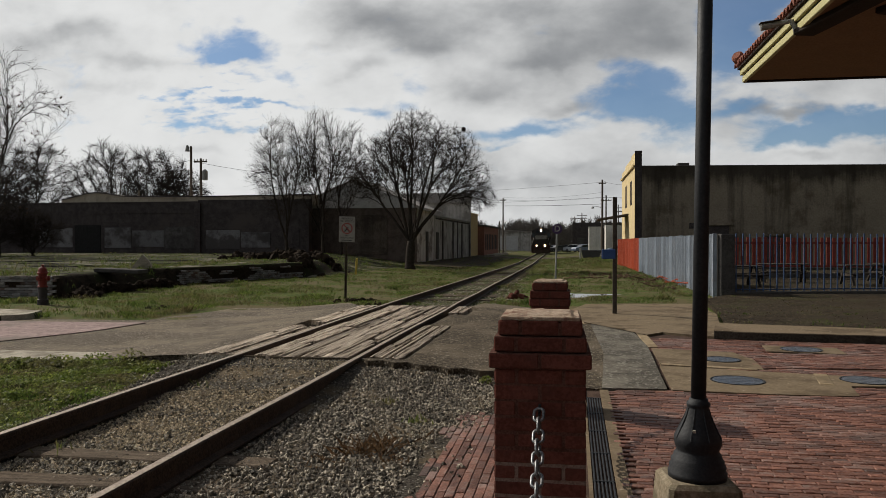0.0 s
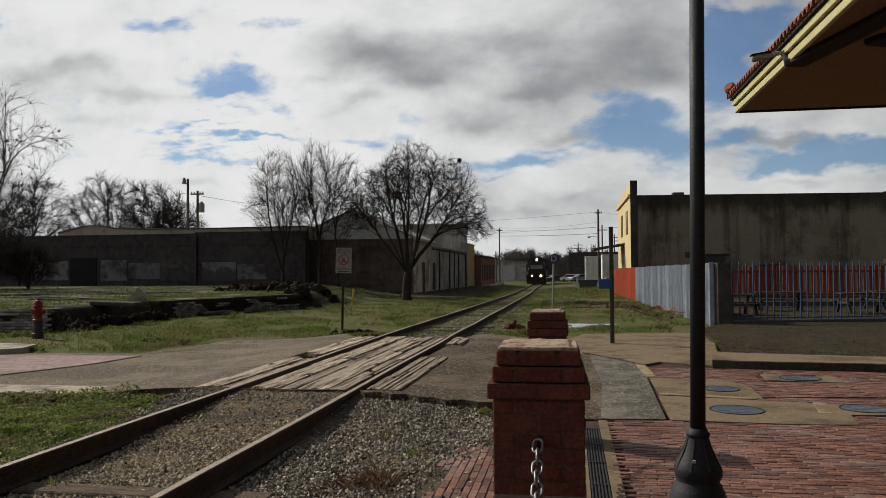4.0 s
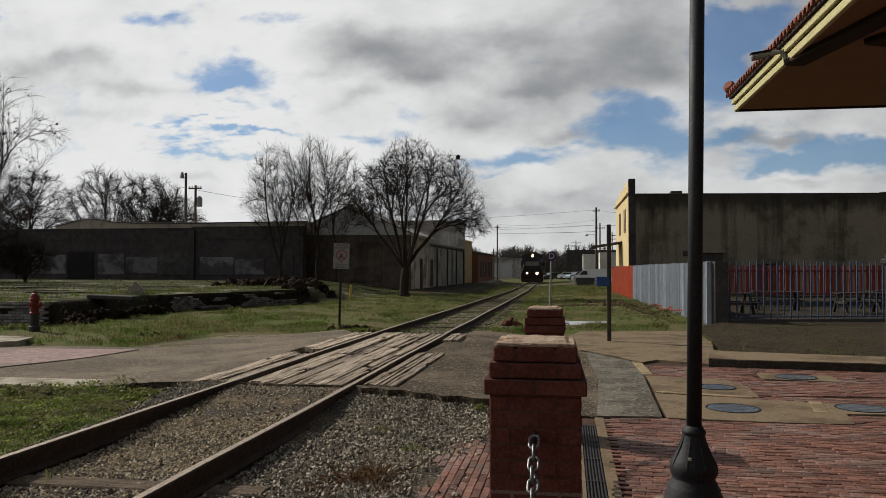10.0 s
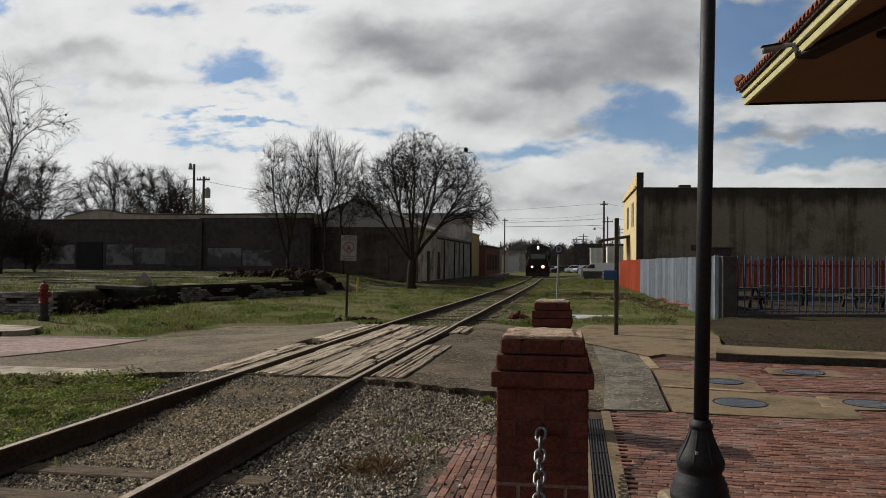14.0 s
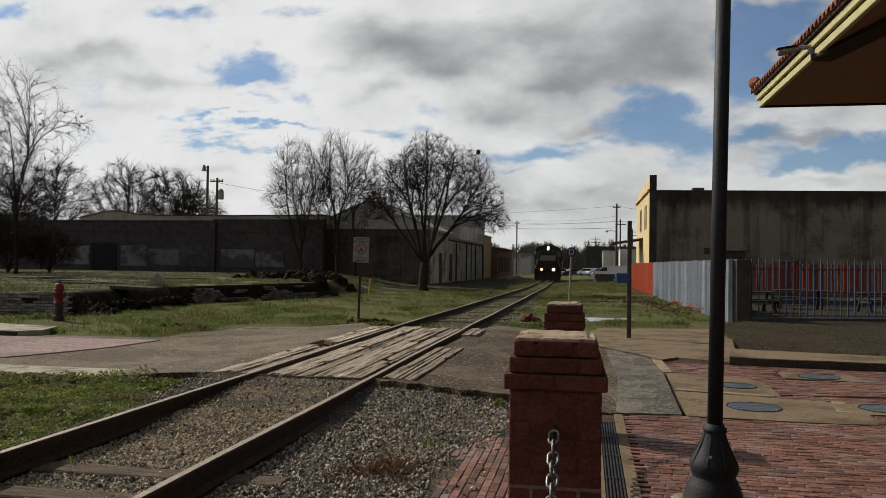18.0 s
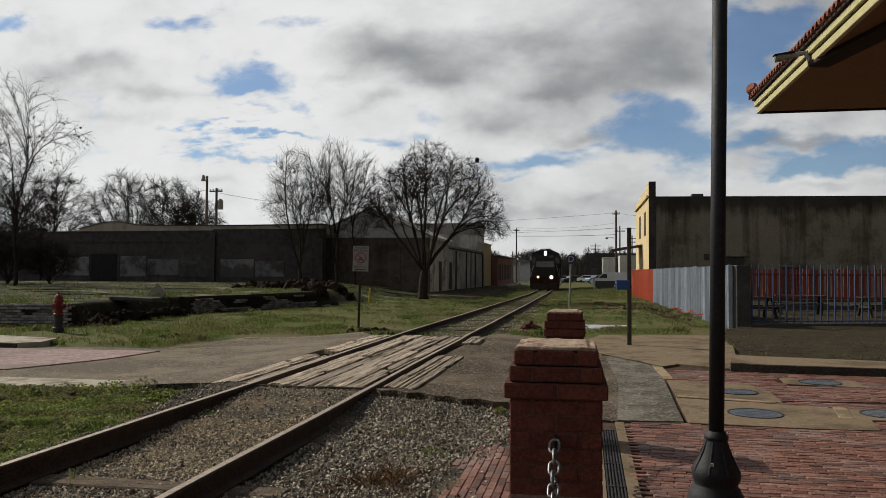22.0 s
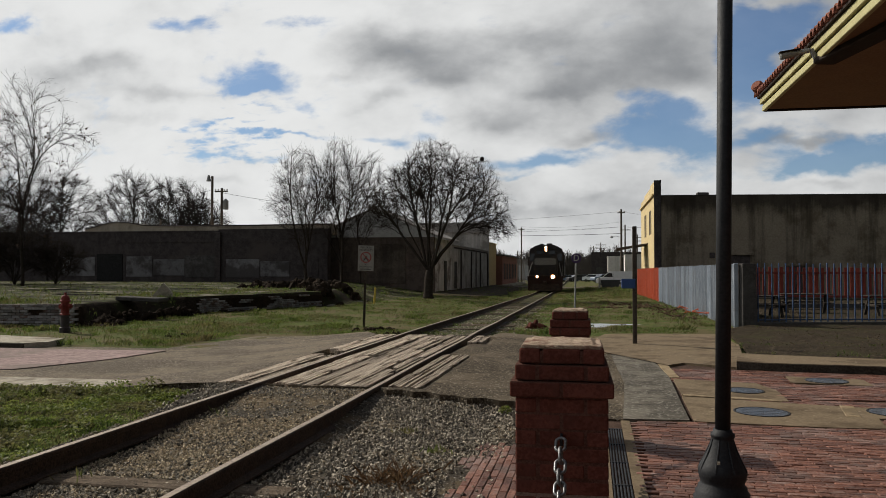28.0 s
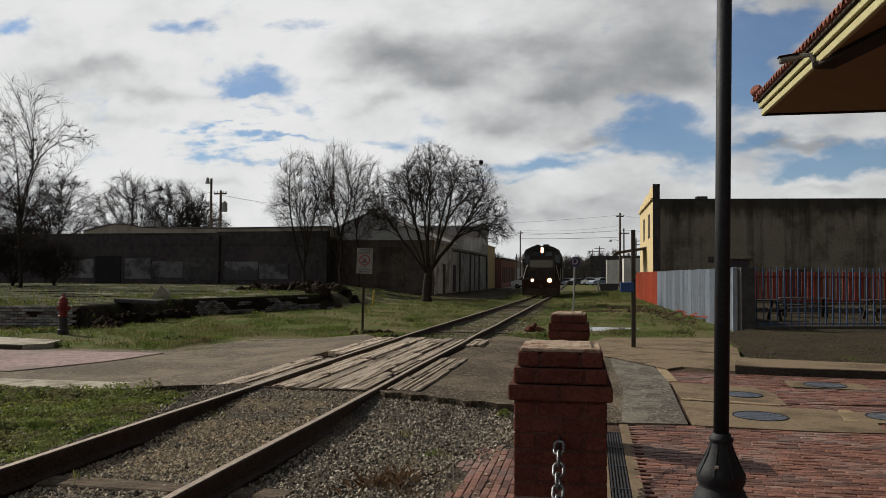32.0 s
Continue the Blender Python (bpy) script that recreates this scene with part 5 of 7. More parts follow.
def make_right_building():
    t = thing("store_building", pose(3.85, 50.2, -0.1, 0, 0, 6), "stained grey rendered building with a yellow street front", "building")
    part("side_wall", Shape().box(0.41, 0, -0.3, 26, 0.35, 6.42), STUCCO, t, "grey render with dark rain streaks")
    part("rear_wall", Shape().box(1.7, 11.5, -0.3, 26, 11.85, 6.5), STUCCO, t)
    part("end_wall", Shape().box(25.6, 0.36, -0.3, 25.95, 11.48, 6.5), STUCCO, t)
    part("roof", Shape().prism([(0.46, 0.36), (25.58, 0.36), (25.58, 11.48), (1.60, 11.48)], 6.2, 6.35), PALEROOF, t)
    front = Shape().prism([(0, -0.3), (12.2, -0.3), (12.2, 7.0), (8.6, 7.0), (8.5, 7.2), (3.0, 7.2), (2.9, 7.35), (0, 7.35)], 0, 0.4, "x")
    front.v = [(x + 0.100 * y, y, z) for x, y, z in front.v]
    part("front_wall", front, YELLOW, t, "sunlit yellow front with a stepped parapet")
    part("end_pier", Shape().box(-0.02, -0.045, -0.3, 0.42, -0.005, 7.42), OLDBRICK, t, "dark brick slab over the end of the front wall")
    part("cornice", Shape().slab((0.54, 6.2, 6.5), (0.12, 12.0, 0.16), 0.02, pose(0, 0, 0, 0, 0, -5.7)), YELLOW, t)
    # dark slabs on the wall stand for the shade inside the recesses
    for y0 in (2.6, 3.6, 7.0, 8.0):
        part("slit_window", Shape().slab((0.100 * y0 - 0.005, y0, 4.9), (0.05, 0.40, 1.6), 0.01, pose(0, 0, 0, 0, 0, -5.7)), OLDBRICK, t, "tall window, its dark recess a flat slab")
    part("canopy", Shape().slab((-0.3, 7.5, 3.4), (2.2, 4.0, 0.12), 0.02, pose(0, 0, 0, 0, -9, -5.7)), OLDBRICK, t, "sloping brown canopy")
    part("lintel", Shape().slab((5.0, -0.10, 2.75), (2.1, 0.25, 0.18), 0.02), STUCCO, t)
    # the doorway's inner shade is a dark slab on the wall
    part("doorway", Shape().slab((5.0, -0.02, 1.3), (1.7, 0.1, 2.7), 0.02), OLDBRICK, t, "doorway, its dark recess a flat slab")
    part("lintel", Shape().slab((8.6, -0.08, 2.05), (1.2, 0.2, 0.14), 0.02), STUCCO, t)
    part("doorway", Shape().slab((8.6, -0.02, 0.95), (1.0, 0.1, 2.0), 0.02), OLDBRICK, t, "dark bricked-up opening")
    for x, y, w, h in ((3.1, 0.2, 0.7, 0.22), (19.6, 0.2, 0.9, 0.35), (16, 0.2, 0.3, 0.12)):
        part("roof_vent", Shape().slab((x, y + 0.3, 6.44 + h / 2), (w, 0.5, h), 0.03), DARKC, t)
    # small opening, its inner shade given as a dark slab
    part("wall_vent", Shape().slab((3.55, -0.02, 2.65), (0.32, 0.08, 0.36), 0.02), OLDBRICK, t, "small opening shown as a flat dark slab")
    part("coping", Shape().slab((13.2, 0.17, 6.45), (25.5, 0.40, 0.05), 0.015), DARKC, t)


def make_left_buildings():
    t = thing("old_warehouse", pose(-41, 58, 0.55), "long low soot-stained brick warehouse with faded wall panels", "building")
    part("front_wall", Shape().box(-25, 0, -0.8, 11.0, 0.4, 4.15).box(11.0, 0, -0.8, 20.5, 0.4, 4.35), OLDBRICK, t)
    part("side_wall", Shape().box(-25, 0.41, -0.8, -24.6, 14, 4.15), OLDBRICK, t)
    # roof slope catching the sun, given as a pale front face
    part("rear_block", Shape().prism([(-1.9, 3.9), (-1.9, 4.50), (-1.0, 4.68), (0.2, 4.98), (1.2, 5.10), (2.2, 5.04), (3.6, 4.80), (5.5, 4.72), (8, 4.74), (11, 4.68), (20.5, 4.74), (20.5, 3.9)], 0.9, 13.6, "y"), LITROOF, t, "low humped roof slope, sunlight painted in its pale tan")
    part("roof_edge", Shape().tube([(-1.95, 0.86, 4.52), (-1.0, 0.86, 4.70), (0.2, 0.86, 5.0), (1.2, 0.86, 5.12), (2.2, 0.86, 5.06), (3.6, 0.86, 4.82), (5.5, 0.86, 4.74), (11, 0.86, 4.70), (20.5, 0.86, 4.76)], 0.045, 6), OLDBRICK, t, "dark roof edge")
    part("roof", Shape().box(-24.8, 0.41, 3.7, -1.92, 14, 3.88), PALEROOF, t)
    part("coping", Shape().box(-25, -0.05, 4.152, 10.98, 0.45, 4.25), OLDBRICK, t)
    part("band", Shape().box(-25, -0.04, 3.3, 20.5, -0.005, 3.5), OLDBRICK, t)
    for k, (a, b, z0, z1, m) in enumerate(((-3.3, -0.2, 0.5, 2.1, WHITEWASH), (2.7, 5.1, 0.45, 2.15, WHITEWASH), (5.2, 8.0, 0.55, 1.9, WHITEWASH), (8.0, 11.0, 0.4, 2.2, FADED),
                                        (11.7, 14.6, 0.4, 1.9, WHITEWASH), (14.7, 17.2, 0.5, 1.75, WHITEWASH), (17.6, 19.6, 0.5, 1.9, OLDBRICK), (-9, -6, 0.5, 2.0, OLDBRICK))):
        part("wall_panel", Shape().slab(((a + b) / 2, -0.02, (z0 + z1) / 2), (b - a, 0.06, z1 - z0), 0.02), m, t, "bricked-in opening with flaking paint")
    # near-black slab stands for the unlit inside of the doorway
    part("door_opening", Shape().slab((1.15, -0.01, 1.1), (2.4, 0.08, 2.5), 0.02), TYRE, t, "open doorway shown as a flat dark slab")
    for x in (-12, -5, 11.0, 20.2):
        part("pilaster", Shape().slab((x, -0.08, 1.7), (0.5, 0.2, 4.8), 0.02), OLDBRICK, t)
    # gabled shed
    t = thing("gabled_shed", pose(-17.4, 60.0, -0.3), "brick shed with a grey gable and tin roof", "building")
    part("front_wall", Shape().box(-5.0, 0, -0.6, 5.0, 0.35, 4.55), SHEDBRICK, t)
    part("gable", Shape().prism([(-5.2, 4.55), (5.2, 4.55), (0, 6.85)], -0.05, 0.3, "y"), SIDING, t, "grey sheet gable")
    part("side_wall", Shape().box(4.65, 0.36, -0.6, 5.0, 8.0, 4.5), LIMEWASH, t, "patchy limewashed side wall")
    part("side_wall", Shape().box(-5.0, 0.36, -0.6, -4.65, 8.0, 4.5), OLDBRICK, t)
    for s in (-1, 1):
        part("roof_slope", Shape().prism([(s * 5.6, 4.42), (0, 6.88), (0, 7.0), (s * 5.6, 4.54)], -0.12, 8.2, "y"), ROOFTIN, t)
    part("doorway", Shape().slab((1.35, -0.01, 2.4), (2.6, 0.08, 3.2), 0.02), BOARDED, t, "faded tan boarded opening")
    part("side_door", Shape().slab((5.02, 4.6, 1.2), (0.08, 1.0, 3.0), 0.02), DARKC, t, "narrow dark doorway")
    # long low hall beyond it, and a taller tin-roofed one behind
    t = thing("white_hall", pose(-12.5, 68.35, -0.4), "long low pale rendered hall with dark posts", "building")
    part("side_wall", Shape().box(-0.4, 0, -0.5, 0, 24.2, 4.22), HALLWALL, t)
    part("front_wall", Shape().box(-10, 0, -0.5, -0.41, 0.4, 4.2), HALLWALL, t)
    part("roof", Shape().box(-10.2, -0.1, 4.222, 0.12, 24.3, 4.36), ROOFTIN, t)
    part("beam", Shape().box(0.002, 1.0, 4.0, 0.07, 24.1, 4.14), OLDBRICK, t, "dark brown beam under the eaves")
    for y in (4.7, 11.1, 17.6, 23.6):
        part("post", Shape().slab((0.06, y, 1.85), (0.12, 0.16, 4.2), 0.02), OLDBRICK, t, "dark brown post")
    part("door", Shape().slab((0.02, 1.9, 1.55), (0.08, 1.1, 2.5), 0.02), DARKC, t)
    part("downpipe", Shape().lathe([(0.05, 0), (0.05, 4.0)], 8, pose(0.07, 14.3, 0)), OLDBRICK, t)
    t = thing("tin_roofed_hall", pose(-12.55, 89.9, -0.4), "taller grey hall with a ribbed tin roof", "building")
    part("front_wall", Shape().box(-13, 2.7, -0.5, 0, 3.0, 6.6), HALLWALL, t)
    part("end_wall", Shape().prism([(2.72, -0.5), (3.0, -0.5), (3.0, 7.7), (2.72, 6.6)], 0.004, 0.2, "x"), HALLWALL, t)
    part("roof_slope", Shape().prism([(2.5, 6.55), (3.05, 7.75), (3.05, 7.87), (2.5, 6.68)], -13.2, 0.3, "x"), ROOFTIN, t)
    for k in range(22):
        x = -13.1 + k * 0.635
        part("roof_rib", Shape().prism([(2.47, 6.67), (3.03, 7.88), (3.03, 7.96), (2.47, 6.75)], x, x + 0.10, "x"), ROOFTIN, t)
    t = thing("tan_building", pose(-12.7, 93.0, -0.5), "plain tan flat-roofed building by the track", "building")
    part("wall", Shape().box(-8, 0, -0.5, 0, 9.5, 5.5), TAN, t)
    part("coping", Shape().box(-8.1, -0.1, 5.502, 0.1, 9.6, 5.65), TAN, t)
    part("downpipe", Shape().lathe([(0.06, 0), (0.06, 5.4)], 8, pose(0.08, 1.0, 0)), OLDBRICK, t)
    t = thing("brick_depot", pose(-12.2, 103.0, -0.55), "low dull red brick building with tall windows", "building")
    part("wall", Shape().box(-8, 0, -0.5, 0.3, 20, 4.1), REDWALL, t)
    part("roof", Shape().box(-8.3, -0.2, 4.102, 0.7, 20.4, 4.3), PALEROOF, t)
    for k in range(8):
        w = part("window", Shape().slab((0.31, 2 + k * 2.2, 2.0), (0.06, 1.0, 2.2), 0.02), DARKC, t)
    part("plinth", Shape().box(0.31, -0.2, -0.4, 1.8, 20.2, 0.25), PALE, t, "pale loading kerb")
    t = thing("white_trellis", pose(-10.9, 124.0, -0.6), "white lattice screen at the end of the building", "screen")
    for k in range(5):
        part("slat", Shape().slab((0, k * 0.35, 1.7), (0.08, 0.12, 3.6), 0.01), SIGNW, t)
    part("cap", Shape().slab((0, 0.7, 3.55), (0.1, 1.8, 0.15), 0.01), SIGNW, t)


make_right_building()
make_left_buildings()


# ---- the far end of the street ----
def wheel(t, x, y, r=0.34, w=0.24, name="wheel"):
    e = part(name, Shape().lathe([(r * 0.62, -w / 2), (r * 0.96, -w / 2), (r, -w / 2 + 0.03), (r, w / 2 - 0.03), (r * 0.96, w / 2), (r * 0.62, w / 2)], 20, pose(x, y, r, 90)), TYRE, t)
    part("rim", Shape().lathe([(0.05, -w / 2 - 0.01), (r * 0.6, -w / 2 + 0.015), (r * 0.6, w / 2 - 0.015), (0.05, w / 2 + 0.01)], 16, pose(x, y, r, 90)), STEEL, e)


def make_van():
    t = thing("cargo_van", pose(14, 100, -0.5), "white cargo van driving across the street", "van")
    side = [(-2.62, 0.45), (-2.68, 0.8), (-2.55, 1.05), (-1.75, 1.25), (-1.0, 1.98), (-0.7, 2.08), (2.85, 2.12), (2.95, 2.0), (2.98, 0.5), (2.9, 0.38), (-2.5, 0.38)]
    part("body", Shape().prism(side, -0.95, 0.95, "y"), VANW, t)
    part("side_window", Shape().prism([(-1.62, 1.28), (-0.98, 1.86), (-0.45, 1.86), (-0.4, 1.28)], -0.965, 0.965, "y"), GLASS, t, "dark cab window")
    part("windscreen", Shape().prism([(-1.80, 1.27), (-1.03, 1.99), (-0.98, 1.96), (-1.72, 1.25)], -0.85, 0.85, "y"), GLASS, t)
    part("bumper", Shape().slab((-2.64, 0, 0.5), (0.2, 1.8, 0.25), 0.04), CARDARK, t)
    for s in (-0.96, 0.96):
        part("sill", Shape().box(-1.4, s - 0.02, 0.33, 1.5, s + 0.02, 0.5), CARDARK, t)
        part("door_line", Shape().box(-0.3, s - 0.006, 0.5, -0.28, s + 0.006, 1.95), STEEL, t)
    for x in (-1.75, 1.75):
        for y in (-0.84, 0.84):
            wheel(t, x, y)
    return t


def make_car(x, y, z, rz, paint, label):
    t = thing("parked_car", pose(x, y, z, 0, 0, rz), label, "car", "parked cars")
    side = [(-2.2, 0.3), (-2.25, 0.65), (-2.1, 0.85), (-1.1, 0.95), (-0.55, 1.42), (0.9, 1.45), (1.6, 0.98), (2.15, 0.92), (2.25, 0.6), (2.2, 0.3)]
    part("body", Shape().prism(side, -0.86, 0.86, "y"), paint, t)
    part("glazing", Shape().prism([(-1.0, 0.97), (-0.52, 1.36), (0.86, 1.38), (1.42, 0.98)], -0.875, 0.875, "y"), GLASS, t)
    part("windscreen", Shape().prism([(-1.12, 0.97), (-0.58, 1.41), (-0.52, 1.39), (-1.05, 0.95)], -0.78, 0.78, "y"), GLASS, t)
    for xx in (-1.4, 1.4):
        for yy in (-0.76, 0.76):
            wheel(t, xx, yy, 0.31, 0.2)
    return t


def make_far_end():
    setting("cross_street", sheet([(-60, 97), (60, 96), (60, 104), (-60, 105)], lambda x, y: land(x, y) + 0.03, 3.0, 0.1), ASPHALT, "grey cross street at the far end", "road")
    t = thing("storage_tank_shed", pose(3.15, 112, -0.5), "tall white box shed with ribbed sides", "shed")
    part("wall", Shape().slab((0, 0, 1.95), (2.0, 2.4, 4.1), 0.05), GREYWALL, t)
    for k in range(4):
        part("rib", Shape().slab((-1.02, -0.9 + k * 0.6, 1.9), (0.06, 0.08, 3.9), 0.01), GREYWALL, t)
        part("rib", Shape().slab((-0.75 + k * 0.5, -1.22, 1.9), (0.08, 0.06, 3.9), 0.01), GREYWALL, t)
    part("roof", Shape().slab((0, 0, 4.05), (2.2, 2.6, 0.12), 0.02), GREYWALL, t)
    t = thing("grey_shed", pose(6.2, 116, -0.6), "plain grey block shed", "shed")
    part("wall", Shape().slab((0, 0, 2.2), (3.2, 4, 4.8), 0.05), GREYWALL, t)
    part("roof", Shape().slab((0, 0, 4.65), (3.5, 4.3, 0.15), 0.02), DARKC, t)
    t = thing("skip", pose(1.95, 88, land(1.95, 88)), "low dark steel skip in the grass", "skip")
    part("tub", Shape().prism([(-0.9, 0.0), (0.9, 0.0), (1.1, 0.85), (-1.1, 0.85)], -0.7, 0.7, "y"), CARDARK, t)
    part("rim", Shape().slab((0, 0, 0.87), (2.3, 1.5, 0.06), 0.01), CARDARK, t)
    t = thing("marker_post", pose(0.75, 86, land(0.75, 86)), "short white wooden marker post", "post")
    part("post", Shape().slab((0, 0, 0.55), (0.22, 0.22, 1.3), 0.02), SIGNW, t)
    t = thing("dark_brick_block", pose(5, 165, -0.9), "dark brown brick block far along the street", "building")
    part("wall", Shape().box(-5.2, 0, -0.5, 14, 12, 6.4), OLDBRICK, t)
    for k in range(5):
        part("window", Shape().slab((-3.6 + k * 3.4, -0.02, 2.2), (1.4, 0.1, 2.0), 0.02), DARKC, t)
    t = thing("grey_warehouse", pose(-18, 175, -0.9), "wide pale grey warehouse far behind the train", "building")
    part("wall", Shape().box(-9, 0, -0.5, 9.5, 14, 4.6), HALLWALL, t)
    part("roof", Shape().prism([(-9.3, 4.6), (9.8, 4.6), (0.2, 5.2)], -0.3, 14.3, "y"), ROOFTIN, t)
    part("door", Shape().slab((3.5, -0.03, 1.8), (4.0, 0.1, 3.6), 0.02), SIDING, t)
    for (x, y, rz, p, lab) in ((6.8, 106, 185, CARBLUE, "pale blue grey car parked by the shed"), (-3.2, 168, 20, CARDARK, "dark car parked far along the street"), (0.4, 150, 160, VANW, "white car parked beside the street"),
                               (1.9, 148, 30, CARBLUE, "blue grey car parked beside the street"), (-1.8, 172, 0, CARDARK, "dark car parked far along the street"), (2.6, 156, 90, CARDARK, "dark car parked by the dark block"),
                               (-5.0, 172, 170, CARBLUE, "blue grey car parked at the street end")):
        make_car(x, y, land(x, y) + 0.02, rz, p, lab)


make_far_end()
VAN = make_van()
for ob in VAN.children_recursive:
    ob.data.transform(Matrix.Translation((-0.225, 0, 0)) @ Matrix.Diagonal((0.915, 1, 0.87, 1)))


# ---- utility poles and wires ----
def make_pole(x, y, h, label, arms=(), lamp=0, can=0, r=0.14):
    z = land(x, y)
    t = thing("utility_pole", pose(x, y, z), label, "utility pole", "utility poles")
    part("pole", Shape().lathe([(r, -0.3), (r * 0.7, h)], 10), POLE, t)
    for az, half in arms:
        part("crossarm", Shape().slab((0, -0.1, az), (half * 2, 0.1, 0.12), 0.01), POLE, t)
        for k in (-0.9, -0.45, 0.45, 0.9):
            part("insulator", Shape().lathe([(0.05, 0), (0.06, 0.1), (0.03, 0.16)], 8, pose(k * half, -0.1, az + 0.06)), GREYWALL, t)
    if lamp:
        s = -1 if lamp < 0 else 1
        part("lamp_arm", Shape().tube([(0, 0, h - 3.9), (s * 0.6, 0, h - 3.7), (s * 1.2, 0, h - 3.72)], 0.03, 6), STEEL, t)
        part("lamp_head", Shape().lathe([(0.06, 0.15), (0.2, 0.0), (0.24, -0.12), (0.1, -0.14)], 12, pose(s * 1.3, 0, h - 3.82)), STEEL, t)
    if can:
        part("transformer", Shape().lathe([(0.2, 0), (0.24, 0.05), (0.24, 0.75), (0.2, 0.8), (0.06, 0.95)], 12, pose(0.38, 0, h - 1.9)), STEEL, t)
    return t


make_pole(-32.7, 62.0, 9.2, "bare wooden pole with a hooded lamp", (), 0)
t = thing("yard_lamp", pose(-33.0, 61.9, land(-33.0, 61.9) + 8.75), "small hooded yard lamp on a pole", "lamp")
part("hood", Shape().lathe([(0.03, 0.55), (0.1, 0.5), (0.16, 0.2), (0.22, 0.0)], 12), STEEL, t)
part("bracket", Shape().tube([(0, 0, 0.3), (0.3, 0.1, 0.3)], 0.03, 6), STEEL, t)
make_pole(-32.1, 62.6, 8.2, "short wooden pole with a transformer", ((7.9, 0.6),), 0, 1)
make_pole(-33.4, 63.5, 5.4, "short bare wooden pole", ())
make_pole(-18.6, 64.0, 6.9, "wooden pole with crossarms behind the shed", ((6.6, 0.9),), 0, 0)
make_pole(-42.5, 70.0, 6.0, "bare wooden pole behind the warehouse", ())
make_pole(-11.6, 128.0, 9.3, "tall wooden utility pole beside the track", ((8.9, 0.5),), 0)
make_pole(-12.6, 132.0, 5.5, "short wooden pole beside the track", ())
make_pole(3.9, 108.0, 10.4, "tall wooden utility pole with a street lamp arm", ((9.9, 0.5),), -1, 0, 0.17)
make_pole(4.9, 120.0, 9.0, "wooden utility pole by the sheds", ((8.2, 0.8),))
make_pole(2.0, 190.0, 9.0, "far wooden utility pole with crossarms", ((8.4, 1.2), (7.6, 1.2)))
make_pole(0.3, 200.0, 8.5, "far wooden utility pole", ((8.0, 1.2),))
make_pole(8.4, 150.0, 9.0, "far wooden utility pole", ((8.4, 1.0), (7.7, 1.0)))


def cable(a, b, sag, r=0.02):
    a, b = Vector(a), Vector(b)
    pts = [a.lerp(b, k / 16) - Vector((0, 0, sag * 4 * (k / 16) * (1 - k / 16))) for k in range(17)]
    t = thing("overhead_cable", Matrix.Translation(a), "thin black overhead cable between poles", "cable", "overhead cables")
    part("strand", Shape().tube([p - a for p in pts], r, 5), WIRE, t)


for (za, zb, s, r) in ((7.46, 6.70, 0.1, 0.03), (8.9, 8.3, 0.4, 0.012), (8.5, 7.6, 0.3, 0.012)):
    cable((-11.6, 128, za), (3.9, 108, zb), s, r)
for (za, zb, s, r) in ((8.4, 9.7, 0.9, 0.016), (7.0, 7.6, 0.9, 0.016)):
    cable((-60, 150, za + 3), (3.9, 108, zb), s, r)
cable((3.9, 108, 9.9), (6.5, 62, 6.4), 0.5, 0.014)
cable((3.9, 108, 7.6), (30, 100, 8.0), 0.5, 0.02)
cable((-32.1, 62.6, 8.4), (-18.6, 64, 6.9), 0.3, 0.014)
cable((-48, 64, 6.8), (-32.7, 62.0, 8.6), 0.3, 0.014)


# ---- trees ----
DOME = ((0.3, 7.9, 1.9, 2.0), (-1.9, 6.3, 1.9, 1.9), (-2.8, 5.5, 1.2, 1.3), (2.4, 7.1, 1.9, 1.8), (3.3, 5.5, 1.8, 1.6), (4.2, 4.3, 1.3, 0.8),
        (0.4, 5.7, 2.0, 1.6), (-1.0, 7.3, 1.5, 1.4))


